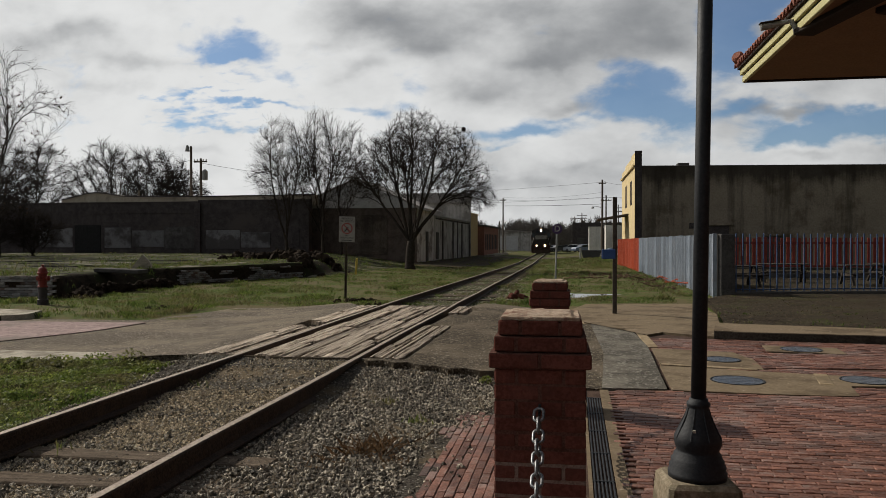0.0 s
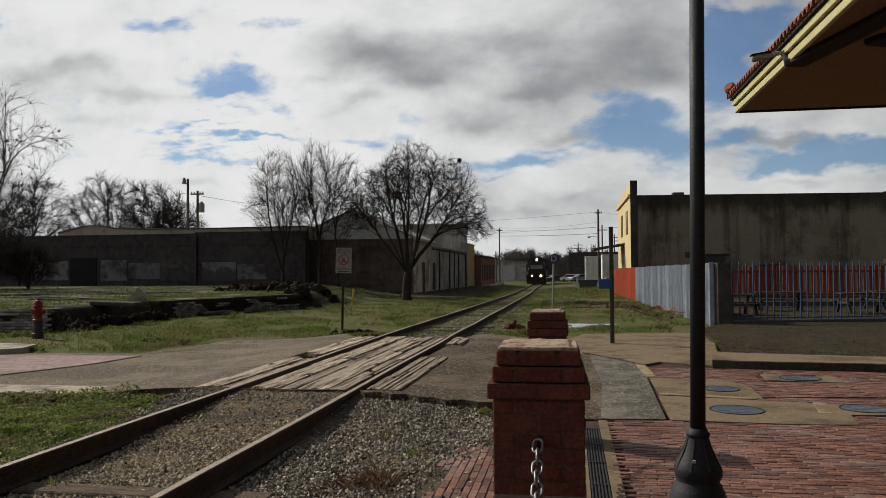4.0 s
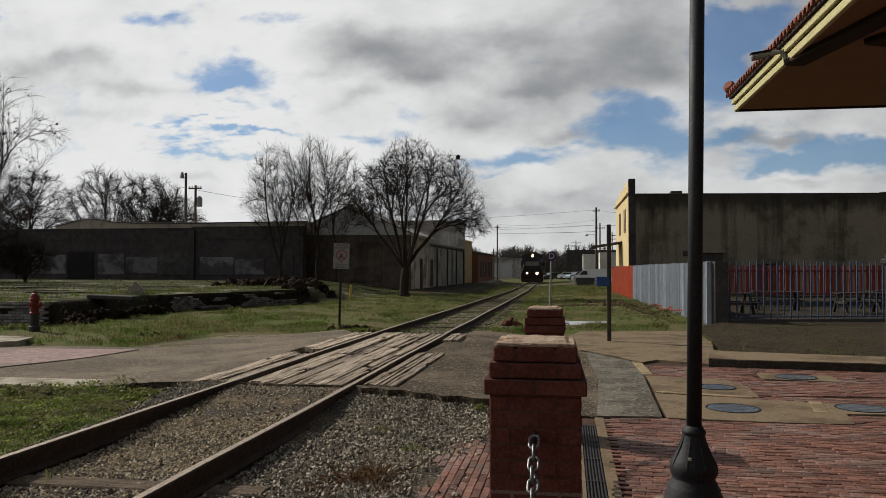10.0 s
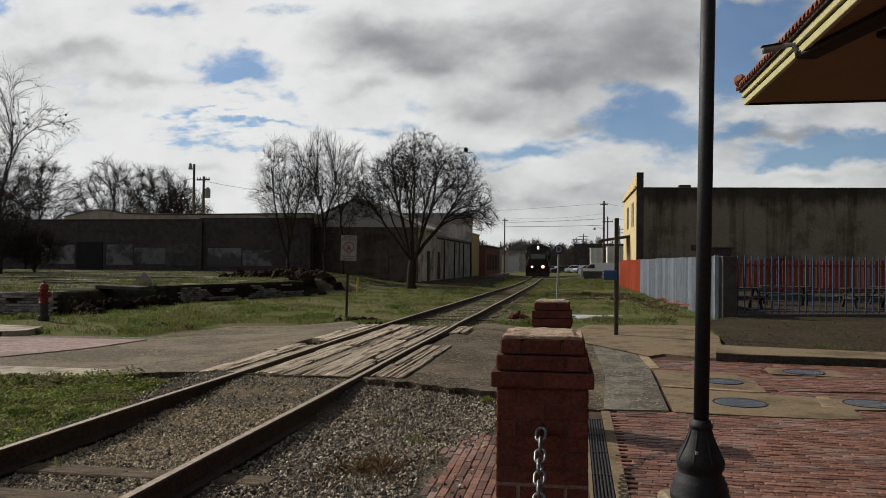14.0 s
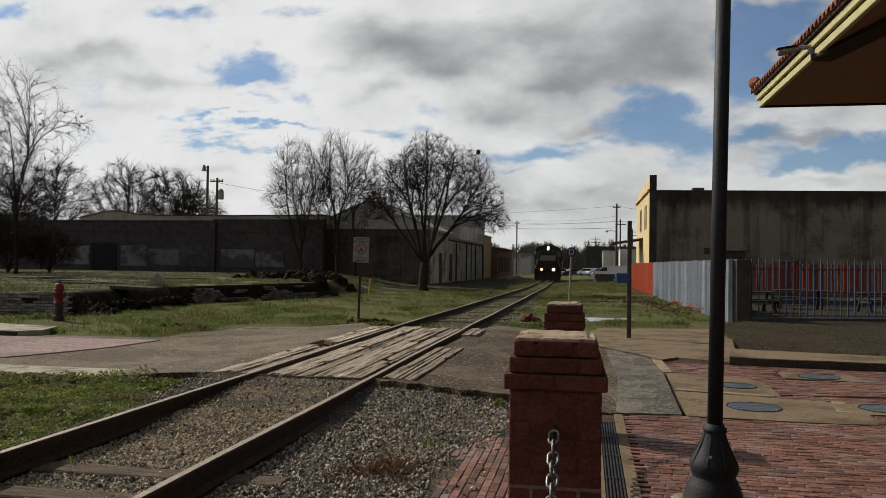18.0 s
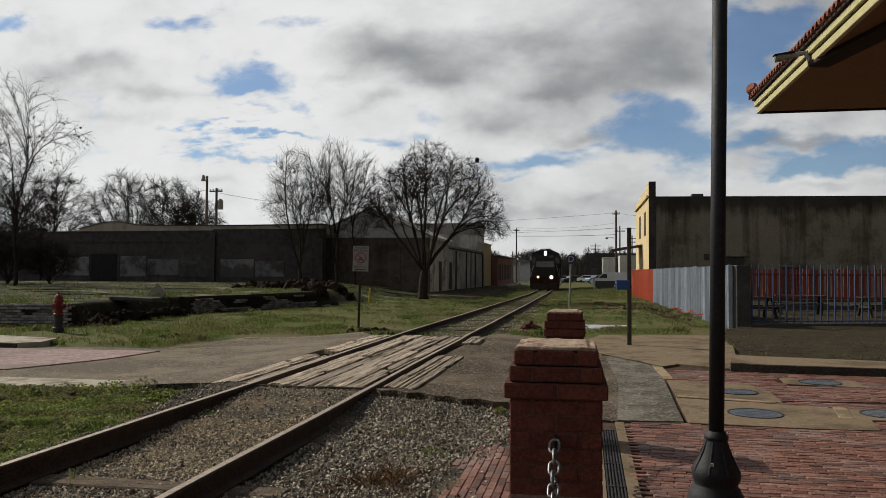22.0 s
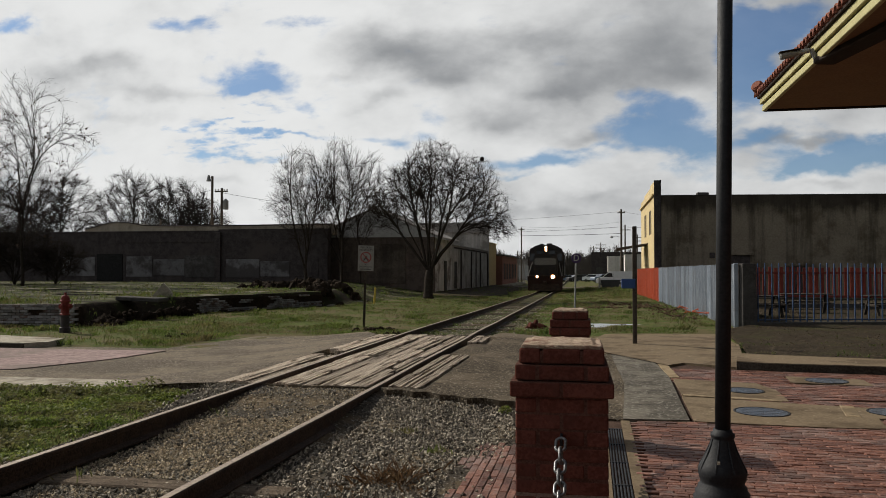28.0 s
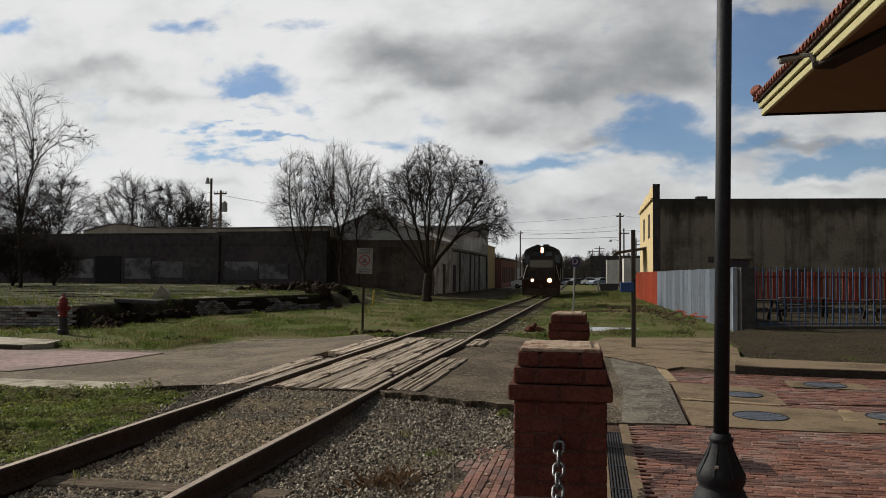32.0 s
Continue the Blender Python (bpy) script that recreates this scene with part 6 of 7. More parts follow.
def crown_points(kind, n, height, width, rng):
    """Points that the branches reach for, inside the crown's outline."""
    out = []
    while len(out) < n:
        p = Vector((rng.uniform(-1, 1), rng.uniform(-1, 1), rng.uniform(0, 1)))
        rr = math.hypot(p.x, p.y)
        if kind == "dome":
            # overlapping lobes: an upright middle, a dense low shoulder on one side, a wide drooping one on the other
            dx, cz, rx, rz = rng.choices(DOME, [d[2] * d[3] for d in DOME])[0]
            u = Vector((rng.gauss(0, 1), rng.gauss(0, 1), rng.gauss(0, 1))).normalized() * rng.random() ** 0.4
            q = Vector((dx + u.x * rx, u.y * rx * 1.15, cz + u.z * rz))
            ok = noise.noise(q * 0.9) > -0.45
        elif kind == "round":
            z = p.z * 2 - 1
            lim = math.sqrt(max(0, 1 - z * z))
            lump = noise.noise(Vector((p.x * 2.6, p.y * 2.6, z * 2.6))) + 0.5 * noise.noise(Vector((p.x * 6, p.y * 6, z * 6)))
            ok = rr < lim * (0.86 + 0.3 * lump) and (z > -0.5 or rr > 0.45) and lump > -0.42
            q = Vector((p.x * width / 2, p.y * width / 2, height * (0.59 + z * 0.41)))
        elif kind == "vase":
            lim = 0.14 + 0.86 * (p.z / 0.5) if p.z < 0.5 else 1.0 - 0.62 * (p.z - 0.5) / 0.5
            ok = rr < lim * (0.88 + 0.35 * noise.noise(Vector((p.x * 4, p.y * 4, p.z * 3))))
            q = Vector((p.x * width / 2, p.y * width / 2, height * (0.2 + 0.8 * p.z)))
        else:
            lim = math.sqrt(max(0, 1 - (p.z * 1.9 - 0.9) ** 2)) if p.z > 0.47 else 0.6 + 0.85 * p.z
            ok = rr < lim * (0.7 + 0.55 * noise.noise(Vector((p.x * 3, p.y * 3, p.z * 4))))
            q = Vector((p.x * width / 2, p.y * width / 2, height * (0.2 + 0.8 * p.z)))
        if ok:
            out.append(q)
    return np.array([tuple(q) for q in out])


def tree(x, y, label, seed, kind, height, width, n, step, r_tip, trunk, rise=0.0, twig=0.4, twigs=3, leaves=0, group="bare trees", off=0.0, stems=0):
    rng = random.Random(seed)
    noise.seed_set(seed)
    pts = crown_points(kind, n, height, width, rng)
    pts[:, 0] += off * np.clip(pts[:, 2] / height, 0, 1)
    nodes, parent = [np.array((0.0, 0.0, 0.0))], [-1]
    z = 0.0
    while z < trunk:
        z += step
        nodes.append(np.array((0.05 * math.sin(z * 1.3 + seed), 0.05 * math.cos(z * 1.1 + seed), z)))
        parent.append(len(nodes) - 2)
    first = len(nodes) - 1
    # the main limbs that part from the trunk
    for s in range(stems):
        a = 6.283 * (s + rng.uniform(-0.25, 0.25)) / stems + seed
        lean = rng.uniform(0.10, 0.26) if kind == "vase" else (rng.uniform(0.15, 0.45), rng.uniform(0.7, 1.3))[s % 2]
        d = np.array((math.cos(a) * lean, math.sin(a) * lean, 1.0))
        k, far = first - (s % 3 if kind != "vase" else s % 2), 0.0
        while far < height * (0.42 if kind == "vase" else 0.30):
            d = d / np.linalg.norm(d) + np.array((rng.gauss(0, 0.06), rng.gauss(0, 0.06), 0.03))
            d = d / np.linalg.norm(d)
            nodes.append(nodes[k] + d * step)
            parent.append(k)
            k = len(nodes) - 1
            far += step
    base, at, way = len(nodes), np.zeros((60000, 3), np.float32), np.zeros((60000, 3), np.float32)
    for k in range(base):
        at[k] = nodes[k]
        d = nodes[k] - nodes[parent[k]] if k else np.array((0, 0, 1.0))
        way[k] = d / max(1e-6, np.linalg.norm(d))
    up = np.array((0.0, 0.0, 1.0))
    order = list(range(len(pts)))
    rng.shuffle(order)
    fan = 1.9 if kind == "vase" else 1.5
    tiers = ((max(6, len(pts) // 150), step, 2.6, 0.55), (len(pts) // 12, step, 2.0, 0.45), (len(pts) // 2, step * 1.3, fan, 0.35), (len(pts), step * 1.6, fan, 0.25))
    done, low = 0, max(1, first - 2)
    for count, seg, along, bend in tiers:
        have = len(nodes)
        for i in order[done:count]:
            p = pts[i]
            v = p - at[low:have]
            dist = np.linalg.norm(v, axis=1) + 1e-6
            turn = np.einsum("ij,ij->i", v, way[low:have]) / dist
            cost = dist * (1 + along * np.clip(1 - turn, 0, 2)) + (v[:, 2] < 0) * 0.3 * np.abs(v[:, 2])
            k = int(np.argmin(cost))
            gap = dist[k]
            k += low
            a, c = at[k].copy(), at[k] + (way[k] * (1 - rise) + up * rise) * gap * bend
            n_seg = max(2, int(gap / seg))
            last = k
            for q in range(1, n_seg + 1):
                u = q / n_seg
                w = a * (1 - u) ** 2 + c * 2 * u * (1 - u) + p * u * u
                if q < n_seg:
                    w = w + np.array((rng.gauss(0, 0.02), rng.gauss(0, 0.02), rng.gauss(0, 0.02)))
                m = len(nodes)
                if m >= 59999:
                    break
                d = w - at[last]
                nodes.append(w)
                parent.append(last)
                at[m], way[m] = w, d / max(1e-6, np.linalg.norm(d))
                last = m
        done = count
    noise.seed_set(1)
    kids = [0] * len(nodes)
    area = [0.0] * len(nodes)
    for k in range(len(nodes) - 1, 0, -1):
        if kids[k] == 0:
            area[k] = r_tip ** 2.35
        kids[parent[k]] += 1
        area[parent[k]] += area[k]
    rad = [max(r_tip, a ** (1 / 2.35) * (1 + 0.5 * min(1.0, max(0.0, a ** (1 / 2.35) * 8 - 0.8)))) for a in area]
    if kind == "dome":
        rad = [max(r, 0.27 - 0.02 * q[2]) if k <= first else r for k, (r, q) in enumerate(zip(rad, nodes))]
    wood, fine = Shape(), Shape()
    main = {}
    for k in range(1, len(nodes)):
        if parent[k] not in main or area[k] > area[main[parent[k]]]:
            main[parent[k]] = k
    for k in range(len(nodes)):
        if k and main[parent[k]] == k:
            continue
        run = [parent[k], k] if k else [0]
        while run[-1] in main:
            run.append(main[run[-1]])
        if len(run) < 2:
            continue
        rr = [rad[i] for i in run]
        if k:
            rr[0] = rr[1] * 1.1
        else:
            rr[0] *= 1.25
            rr[1] *= 1.12
        cut = next((i for i, r in enumerate(rr) if r < 0.03), len(rr) - 1)
        P = [Vector(nodes[i]) for i in run]
        if cut > 0:
            wood.tube(P[:cut + 1], rr[:cut + 1], 9 if rr[0] > 0.1 else 5)
        if cut < len(rr) - 1:
            fine.tube(P[cut:], rr[cut:], 3)
        for a in range(len(run) - 1):
            if rr[a + 1] > r_tip * 2.8:
                continue
            d = (P[a + 1] - P[a]).normalized()
            for j in range(twigs):
                w = Vector((rng.gauss(0, 1), rng.gauss(0, 1), rng.gauss(1.2 if kind == "vase" else 0.15, 0.8)))
                w = (d * 1.5 + w.normalized() * 0.75).normalized() * twig * rng.uniform(0.5, 1.3)
                s = P[a].lerp(P[a + 1], rng.random())
                fine.tube([s, s + w * 0.5 + Vector((rng.gauss(0, 0.03), rng.gauss(0, 0.03), 0.02)), s + w], [r_tip * 0.8, r_tip * 0.65, r_tip * 0.35], 3)
    t = thing("bare_tree", pose(x, y, land(x, y) - 0.05), label, "tree", group)
    part("trunk", wood, BARK, t, smooth=True)
    part("crown", fine, TWIG, t, "bare fine twigs")
    if leaves:
        lf = Shape()
        for k in range(leaves):
            q = Vector(rng.choice(fine.v))
            s = rng.uniform(0.05, 0.12) * (1.0 if height > 2 else 0.5)
            m = Matrix.Translation(q) @ Euler((rng.uniform(0, 6), rng.uniform(0, 6), 0)).to_matrix().to_4x4()
            lf.add([m @ Vector(v) for v in ((-s, 0, 0), (0, -s * 0.6, 0.02), (s, 0, 0), (0, s * 0.6, 0.02))], [(0, 1, 2, 3)])
        part("leaves", lf, LEAF if height > 2 else CLOVER, t, "a few dry leaves" if height > 2 else "small green leaves")
    return [Vector((x, y, land(x, y) - 0.05)) + Vector(q) for q in nodes]


limbs = tree(-9.85, 46.0, "broad bare tree with a round crown of fine twigs", 11, "dome", 10.2, 9.9, 5400, 0.19, 0.0058, 1.7, 0.05, 0.42, 2, 0, "bare trees", 0.0, 11)
spot = min(limbs, key=lambda q: (q - Vector((-6.35, 46.3, 8.6))).length)
nest = thing("bird_nest", pose(*spot), "dark ball of twigs wedged in the crown", "nest")
ns = Shape()
for k in range(60):
    v = Vector((rnd.gauss(0, 1), rnd.gauss(0, 1), rnd.gauss(0, 1))).normalized() * 0.13
    w = Vector((rnd.gauss(0, 1), rnd.gauss(0, 1), rnd.gauss(0, 1))).normalized() * 0.13
    ns.tube([v, (v + w) * 0.6, w], 0.02, 4)
part("twigs", ns, TWIG, nest)
tree(-20.9, 54.0, "upright bare tree with fanning branches", 21, "vase", 9.9, 6.2, 1150, 0.2, 0.0062, 1.2, 0.5, 0.75, 2, 0, "bare trees", -0.4, 5)
tree(-18.3, 54.5, "upright bare tree with fanning branches", 33, "vase", 10.5, 5.4, 1050, 0.2, 0.0062, 1.4, 0.5, 0.75, 2, 0, "bare trees", -0.2, 5)
tree(-17.2, 55.5, "slim bare tree beside the shed", 45, "vase", 10.0, 3.0, 420, 0.22, 0.0062, 1.6, 0.5, 0.6, 3, 0, "bare trees", 0.9, 2)
tree(-33.3, 40.0, "tall sparse bare tree with a few dry leaves", 57, "tall", 13.0, 9.0, 800, 0.28, 0.0062, 2.2, 0.3, 0.5, 2, 260)
tree(-38.5, 43.0, "tall sparse bare tree with a few dry leaves", 58, "tall", 11.5, 9.0, 700, 0.28, 0.0062, 2.2, 0.3, 0.5, 2, 160)
for k, (x, y, h, w) in enumerate(((-70, 84, 12, 11), (-63, 82, 13, 11), (-56, 86, 13.5, 11), (-50, 86, 12.4, 10), (-46, 84, 9.8, 8))):
    tree(x, y, "bushy bare tree behind the warehouse", 70 + k, "round", h, w, 800, 0.36, 0.0105, 1.6, 0.1, 0.9, 5, 0, "trees behind the warehouse")

# low bare brush against the warehouse
for k, (x, y, h, w) in enumerate(((-37.6, 44.5, 4.2, 6.4), (-40.5, 45.5, 5.0, 6.5), (-35.6, 46.0, 3.0, 4.6), (-42.0, 44.0, 4.0, 6.0))):
    tree(x, y, "dark tangle of bare brush in front of the warehouse", 90 + k, "tall", h, w, 520, 0.2, 0.0075, 0.1, 0.0, 0.5, 4, 0, "bare shrubs", 0.0, 14)

# out of view, added only to cast a shadow on the grass
tree(-6.98, 7.02, "unseen shrub added to shade the near grass", 97, "round", 1.05, 0.9, 260, 0.06, 0.004, 0.1, 0.1, 0.12, 3, 900, "", 0.0, 4)


def far_woods():
    rng = random.Random(5)
    s = Shape()
    for k in range(520):
        a = rng.uniform(-0.36, 0.30)
        d = rng.uniform(230, 330)
        x, y = d * math.sin(a), d * math.cos(a)
        h = rng.uniform(8, 12.5) * (1.0 + 0.25 * noise.noise(Vector((a * 25, 0, 0))))
        b = Vector((x, y, land(x, y)))
        s.tube([b, b + Vector((0, 0, h * 0.7))], [0.2, 0.08], 4)
        for j in range(120):
            f = rng.random()
            q = b + Vector((rng.gauss(0, 0.5), 0, h * (0.1 + 0.6 * f)))
            e = q + Vector((rng.gauss(0, 1.3) * (1.25 - f), rng.gauss(0, 1.0), h * rng.uniform(0.10, 0.26) * (1.1 - 0.5 * f)))
            m = q.lerp(e, 0.5) + Vector((rng.gauss(0, 0.3), 0, 0.25))
            s.tube([q, m, e], [0.055, 0.04, 0.015], 3)
    me = bpy.data.meshes.new("far_woods")
    me.from_pydata([tuple(p) for p in s.v], [], s.f)
    me.materials.append(FARTWIG)
    tagged(new("far_woods", me), "distant bare winter woods on the skyline", "trees", "", "stuff")


far_woods()


# ---- the station roof and the wall behind the camera ----
def make_station():
    X0, Y1, Z = 1.96, 9.45, 3.43
    t = thing("station_roof", pose(X0, Y1, Z), "wide bracketed station eaves with clay tiles", "roof")
    part("soffit", Shape().box(0.03, -26, 0.02, 7, -0.03, 0.07), SOFFIT, t, "brown boarded soffit")
    part("fascia", Shape().slab((0.0, -13, 0.035), (0.04, 26, 0.07), 0.005), FASCIA, t, "pale yellow fascia board")
    part("fascia", Shape().slab((-0.025, -13, 0.118), (0.04, 26.03, 0.066), 0.005), FASCIA, t, "pale yellow fascia board")
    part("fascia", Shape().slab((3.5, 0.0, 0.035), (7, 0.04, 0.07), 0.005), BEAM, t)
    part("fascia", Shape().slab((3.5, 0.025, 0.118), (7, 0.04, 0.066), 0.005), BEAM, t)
    # added dark board that blocks the sky light between the two fascia boards
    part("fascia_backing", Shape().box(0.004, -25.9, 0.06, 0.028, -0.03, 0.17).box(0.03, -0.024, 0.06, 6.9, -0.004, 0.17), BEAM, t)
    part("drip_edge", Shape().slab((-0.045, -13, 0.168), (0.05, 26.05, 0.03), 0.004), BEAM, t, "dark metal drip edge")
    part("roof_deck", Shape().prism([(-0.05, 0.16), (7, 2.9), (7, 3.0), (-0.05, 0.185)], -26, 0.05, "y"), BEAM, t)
    tile = Shape()
    n = 8
    for k, (r, xx) in enumerate(((0.052, -0.10), (0.046, 0.30))):
        tile.v += [(xx, r * math.cos(math.pi * i / n), r * math.sin(math.pi * i / n) + (xx + 0.1) * 0.39) for i in range(n + 1)]
    tile.v += [(x, y * 0.82, z - 0.016) for x, y, z in tile.v[:]]
    m = n + 1
    for i in range(n):
        tile.f += [(i, i + 1, m + i + 1, m + i), (2 * m + i, 3 * m + i, 3 * m + i + 1, 2 * m + i + 1), (i, 2 * m + i, 2 * m + i + 1, i + 1)]
    me = tile.mesh("roof_tile", TILE, True)
    y = 0.0
    row = 0
    while y > -9.5:
        for k in range(2):
            piece("roof_tile", me, t, pose(k * 0.34, y, 0.185 + k * 0.13 + rnd.uniform(-0.004, 0.004), 0, 0, rnd.uniform(-1.5, 1.5)))
        y -= 0.112
    part("ridge_end", Shape().lathe([(0.055, -0.05), (0.075, -0.04), (0.07, 0.12), (0.05, 0.14)], 12, pose(-0.02, 0.0, 0.235, 60, 0, -45)), TILE, t, "rounded clay hip tile at the corner")
    # brackets on the soffit
    for (a, b, w) in (((0.05, -2.17), (0.62, -4.6), 0.20), ((0.46, -2.86), (2.9, -1.72), 0.20), ((0.14, -7.5), (0.60, -4.8), 0.24)):
        dx, dy = b[0] - a[0], b[1] - a[1]
        ln = math.hypot(dx, dy)
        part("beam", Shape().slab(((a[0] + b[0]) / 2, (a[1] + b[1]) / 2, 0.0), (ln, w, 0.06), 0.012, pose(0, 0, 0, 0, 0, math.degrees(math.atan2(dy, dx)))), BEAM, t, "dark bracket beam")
    part("flood_lamp", Shape().lathe([(0.014, 0.0), (0.02, 0.02), (0.024, 0.10), (0.038, 0.2), (0.04, 0.25), (0.03, 0.26)], 14, pose(-0.06, -2.2, 0.10, 0, -97, -6)), STEEL, t, "slim grey flood lamp on the fascia")
    part("lamp_hood", Shape().slab((-0.24, -2.2, 0.10), (0.18, 0.07, 0.012), 0.004, pose(0, 0, 0, 0, -8, 0)), BEAM, t, "dark lamp hood")
    part("lamp_bracket", Shape().tube([(-0.02, -2.2, -0.02), (-0.035, -2.2, 0.06), (-0.06, -2.2, 0.11)], [0.012, 0.022, 0.026], 8), STEEL, t)
    # unseen wall assumed under the eaves, added to block sky light from behind
    wall = thing("station_wall", pose(4.6, -8, 0), "unseen brick station wall that blocks sky light", "building")
    part("wall", Shape().box(0, -10, -0.2, 0.35, 13.0, 3.48), REDWALL, wall)
    part("wall", Shape().box(0.36, 12.65, -0.2, 8, 13.0, 3.48), REDWALL, wall)
    # iron column at the edge of the square
    t = thing("iron_column", pose(2.37, 6.05, 0), "black iron column with a ball-topped post beside it", "column")
    part("column", Shape().slab((0.09, 0, 1.72), (0.11, 0.10, 3.44), 0.012), IRON, t)
    part("post", Shape().slab((-0.03, -0.02, 0.84), (0.10, 0.10, 1.70), 0.01), IRON, t)
    part("collar", Shape().slab((-0.03, -0.02, 1.63), (0.145, 0.125, 0.045), 0.01), IRON, t)
    part("ball", Shape().lathe([(0.02, 1.68), (0.02, 1.70), (0.034, 1.715), (0.045, 1.745), (0.044, 1.765), (0.03, 1.795), (0.01, 1.805)], 16, pose(-0.03, -0.02, 0)), IRON, t, smooth=True)


make_station()


# ---- locomotive ----
def clip_stripe(c, w, wide, z0, z1):
    """The slanting stripe c <= x + z - z0 <= c + w inside 0 <= x <= wide, z0 <= z <= z1."""
    q = [(c, z0), (c + w, z0), (c + w - (z1 - z0), z1), (c - (z1 - z0), z1)]
    for edge, sign in ((0.0, 1), (wide, -1)):
        out = []
        for i in range(len(q)):
            a, b = q[i - 1], q[i]
            ina, inb = (a[0] - edge) * sign >= 0, (b[0] - edge) * sign >= 0
            if ina != inb:
                f = (edge - a[0]) / (b[0] - a[0])
                out.append((edge, a[1] + f * (b[1] - a[1])))
            if inb:
                out.append(b)
        q = out
        if not q:
            return []
    return q


def make_loco():
    """Front at y = 0 facing -y, rails at z = 0."""
    t = thing("locomotive", pose(rail_x(135), 135, rail_z(135)), "black road locomotive with white nose chevrons and lit headlamps", "locomotive")
    part("underframe", Shape().slab((0, 9.2, 1.35), (3.0, 17.6, 0.32), 0.03), UNDER, t)
    part("pilot", Shape().prism([(-1.45, 0.12), (1.45, 0.12), (1.5, 1.45), (-1.5, 1.45)], 0.15, 0.45, "y"), PILOT, t, "grimy pilot plate")
    part("coupler", Shape().slab((0, -0.05, 0.85), (0.3, 0.7, 0.3), 0.04), UNDER, t)
    for s in (-1, 1):
        part("step_well", Shape().slab((s * 1.25, 0.75, 0.8), (0.4, 0.7, 0.9), 0.03), UNDER, t)
        part("handrail", Shape().tube([(s * 1.40, 0.2, 0.6), (s * 1.42, 0.2, 1.5), (s * 1.18, 0.9, 2.6), (s * 1.16, 2.5, 2.75)], 0.022, 6), LOCOW, t, "pale slanting handrail")
        part("handrail", Shape().tube([(s * 0.35, 0.16, 1.45), (s * 0.35, 0.16, 2.35), (s * 1.15, 0.2, 2.35), (s * 1.25, 0.2, 1.45)], 0.016, 6), UNDER, t)
        part("side_mirror", Shape().slab((s * 1.50, 2.5, 3.55), (0.16, 0.08, 0.42), 0.02), LOCOW if s < 0 else LOCO, t)
        for k in range(3):
            part("step", Shape().slab((s * 1.3, 0.35, 0.35 + k * 0.35), (0.34, 0.3, 0.04), 0.008), UNDER, t)
        part("grab_iron", Shape().tube([(s * 0.9, 0.53, 2.0), (s * 0.9, 0.47, 2.0), (s * 0.9, 0.47, 2.45), (s * 0.9, 0.53, 2.45)], 0.014, 5), UNDER, t)
        part("cab_side_window", Shape().slab((s * 1.605, 3.8, 3.1), (0.04, 1.3, 0.8), 0.01), GLASS, t, "dark cab window")
        part("handrail", Shape().tube([(s * 1.48, 1.6, 1.5), (s * 1.48, 1.6, 2.45), (s * 1.48, 17.5, 2.45)], 0.022, 6), LOCOW, t, "pale handrail")
        for k in range(8):
            part("stanchion", Shape().tube([(s * 1.48, 3.4 + k * 1.9, 1.5), (s * 1.48, 3.4 + k * 1.9, 2.45)], 0.018, 5), LOCOW, t)
    part("nose", Shape().prism([(-1.12, 1.5), (1.12, 1.5), (1.12, 3.2), (0.93, 3.4), (-0.93, 3.4), (-1.12, 3.2)], 0.55, 2.6, "y"), LOCO, t)
    for k in range(7):
        for s in (-1, 1):
            q = clip_stripe(0.04 + 0.27 * k - 0.05, 0.135, 1.0, 2.54, 3.20)
            if len(q) > 2:
                part("chevron", Shape().prism([(s * x, z) for x, z in q], 0.530, 0.546, "y"), LOCOW, t, "white chevron stripe")
    cab = [(-1.58, 1.5), (1.58, 1.5), (1.6, 3.5), (1.36, 4.15), (0.85, 4.45), (-0.85, 4.45), (-1.36, 4.15), (-1.6, 3.5)]
    part("cab", Shape().prism(cab, 2.6, 5.0, "y"), LOCO, t)
    part("cab_roof", Shape().slab((0, 3.8, 4.46), (1.5, 2.5, 0.12), 0.04), LOCO, t)
    for x, w, h, z in ((-0.5, 0.62, 0.36, 3.78), (0.5, 0.62, 0.36, 3.78), (-1.2, 0.42, 0.7, 3.3), (1.2, 0.42, 0.7, 3.3)):
        part("cab_window", Shape().slab((x, 2.585, z), (w, 0.05, h), 0.01), GLASS, t, "dark cab window")
    part("number_board", Shape().slab((-0.62, 2.55, 4.2), (0.55, 0.1, 0.22), 0.02), LOCO, t)
    part("number_board", Shape().slab((0.62, 2.55, 4.2), (0.55, 0.1, 0.22), 0.02), LOCO, t)
    hood = [(-1.1, 1.5), (1.1, 1.5), (1.1, 4.0), (0.7, 4.3), (-0.7, 4.3), (-1.1, 4.0)]
    part("long_hood", Shape().prism(hood, 5.02, 17.2, "y"), LOCO, t)
    for k, y in enumerate((7.0, 10.5, 13.0, 15.0)):
        part("roof_fan", Shape().lathe([(0.55, 4.3), (0.55, 4.5), (0.4, 4.55)], 16, pose(0, y, 0)), LOCO, t)
    part("anticlimber", Shape().slab((0, 0.3, 1.5), (2.7, 0.5, 0.10), 0.02), UNDER, t)
    part("snow_plow", Shape().prism([(-1.35, 0.1), (1.35, 0.1), (1.15, 0.75), (-1.15, 0.75)], -0.05, 0.12, "y"), UNDER, t, "grimy snow plow")
    part("brake_hose", Shape().tube([(0.5, 0.1, 0.8), (0.52, -0.08, 0.6), (0.5, -0.06, 0.35)], 0.03, 6), UNDER, t)
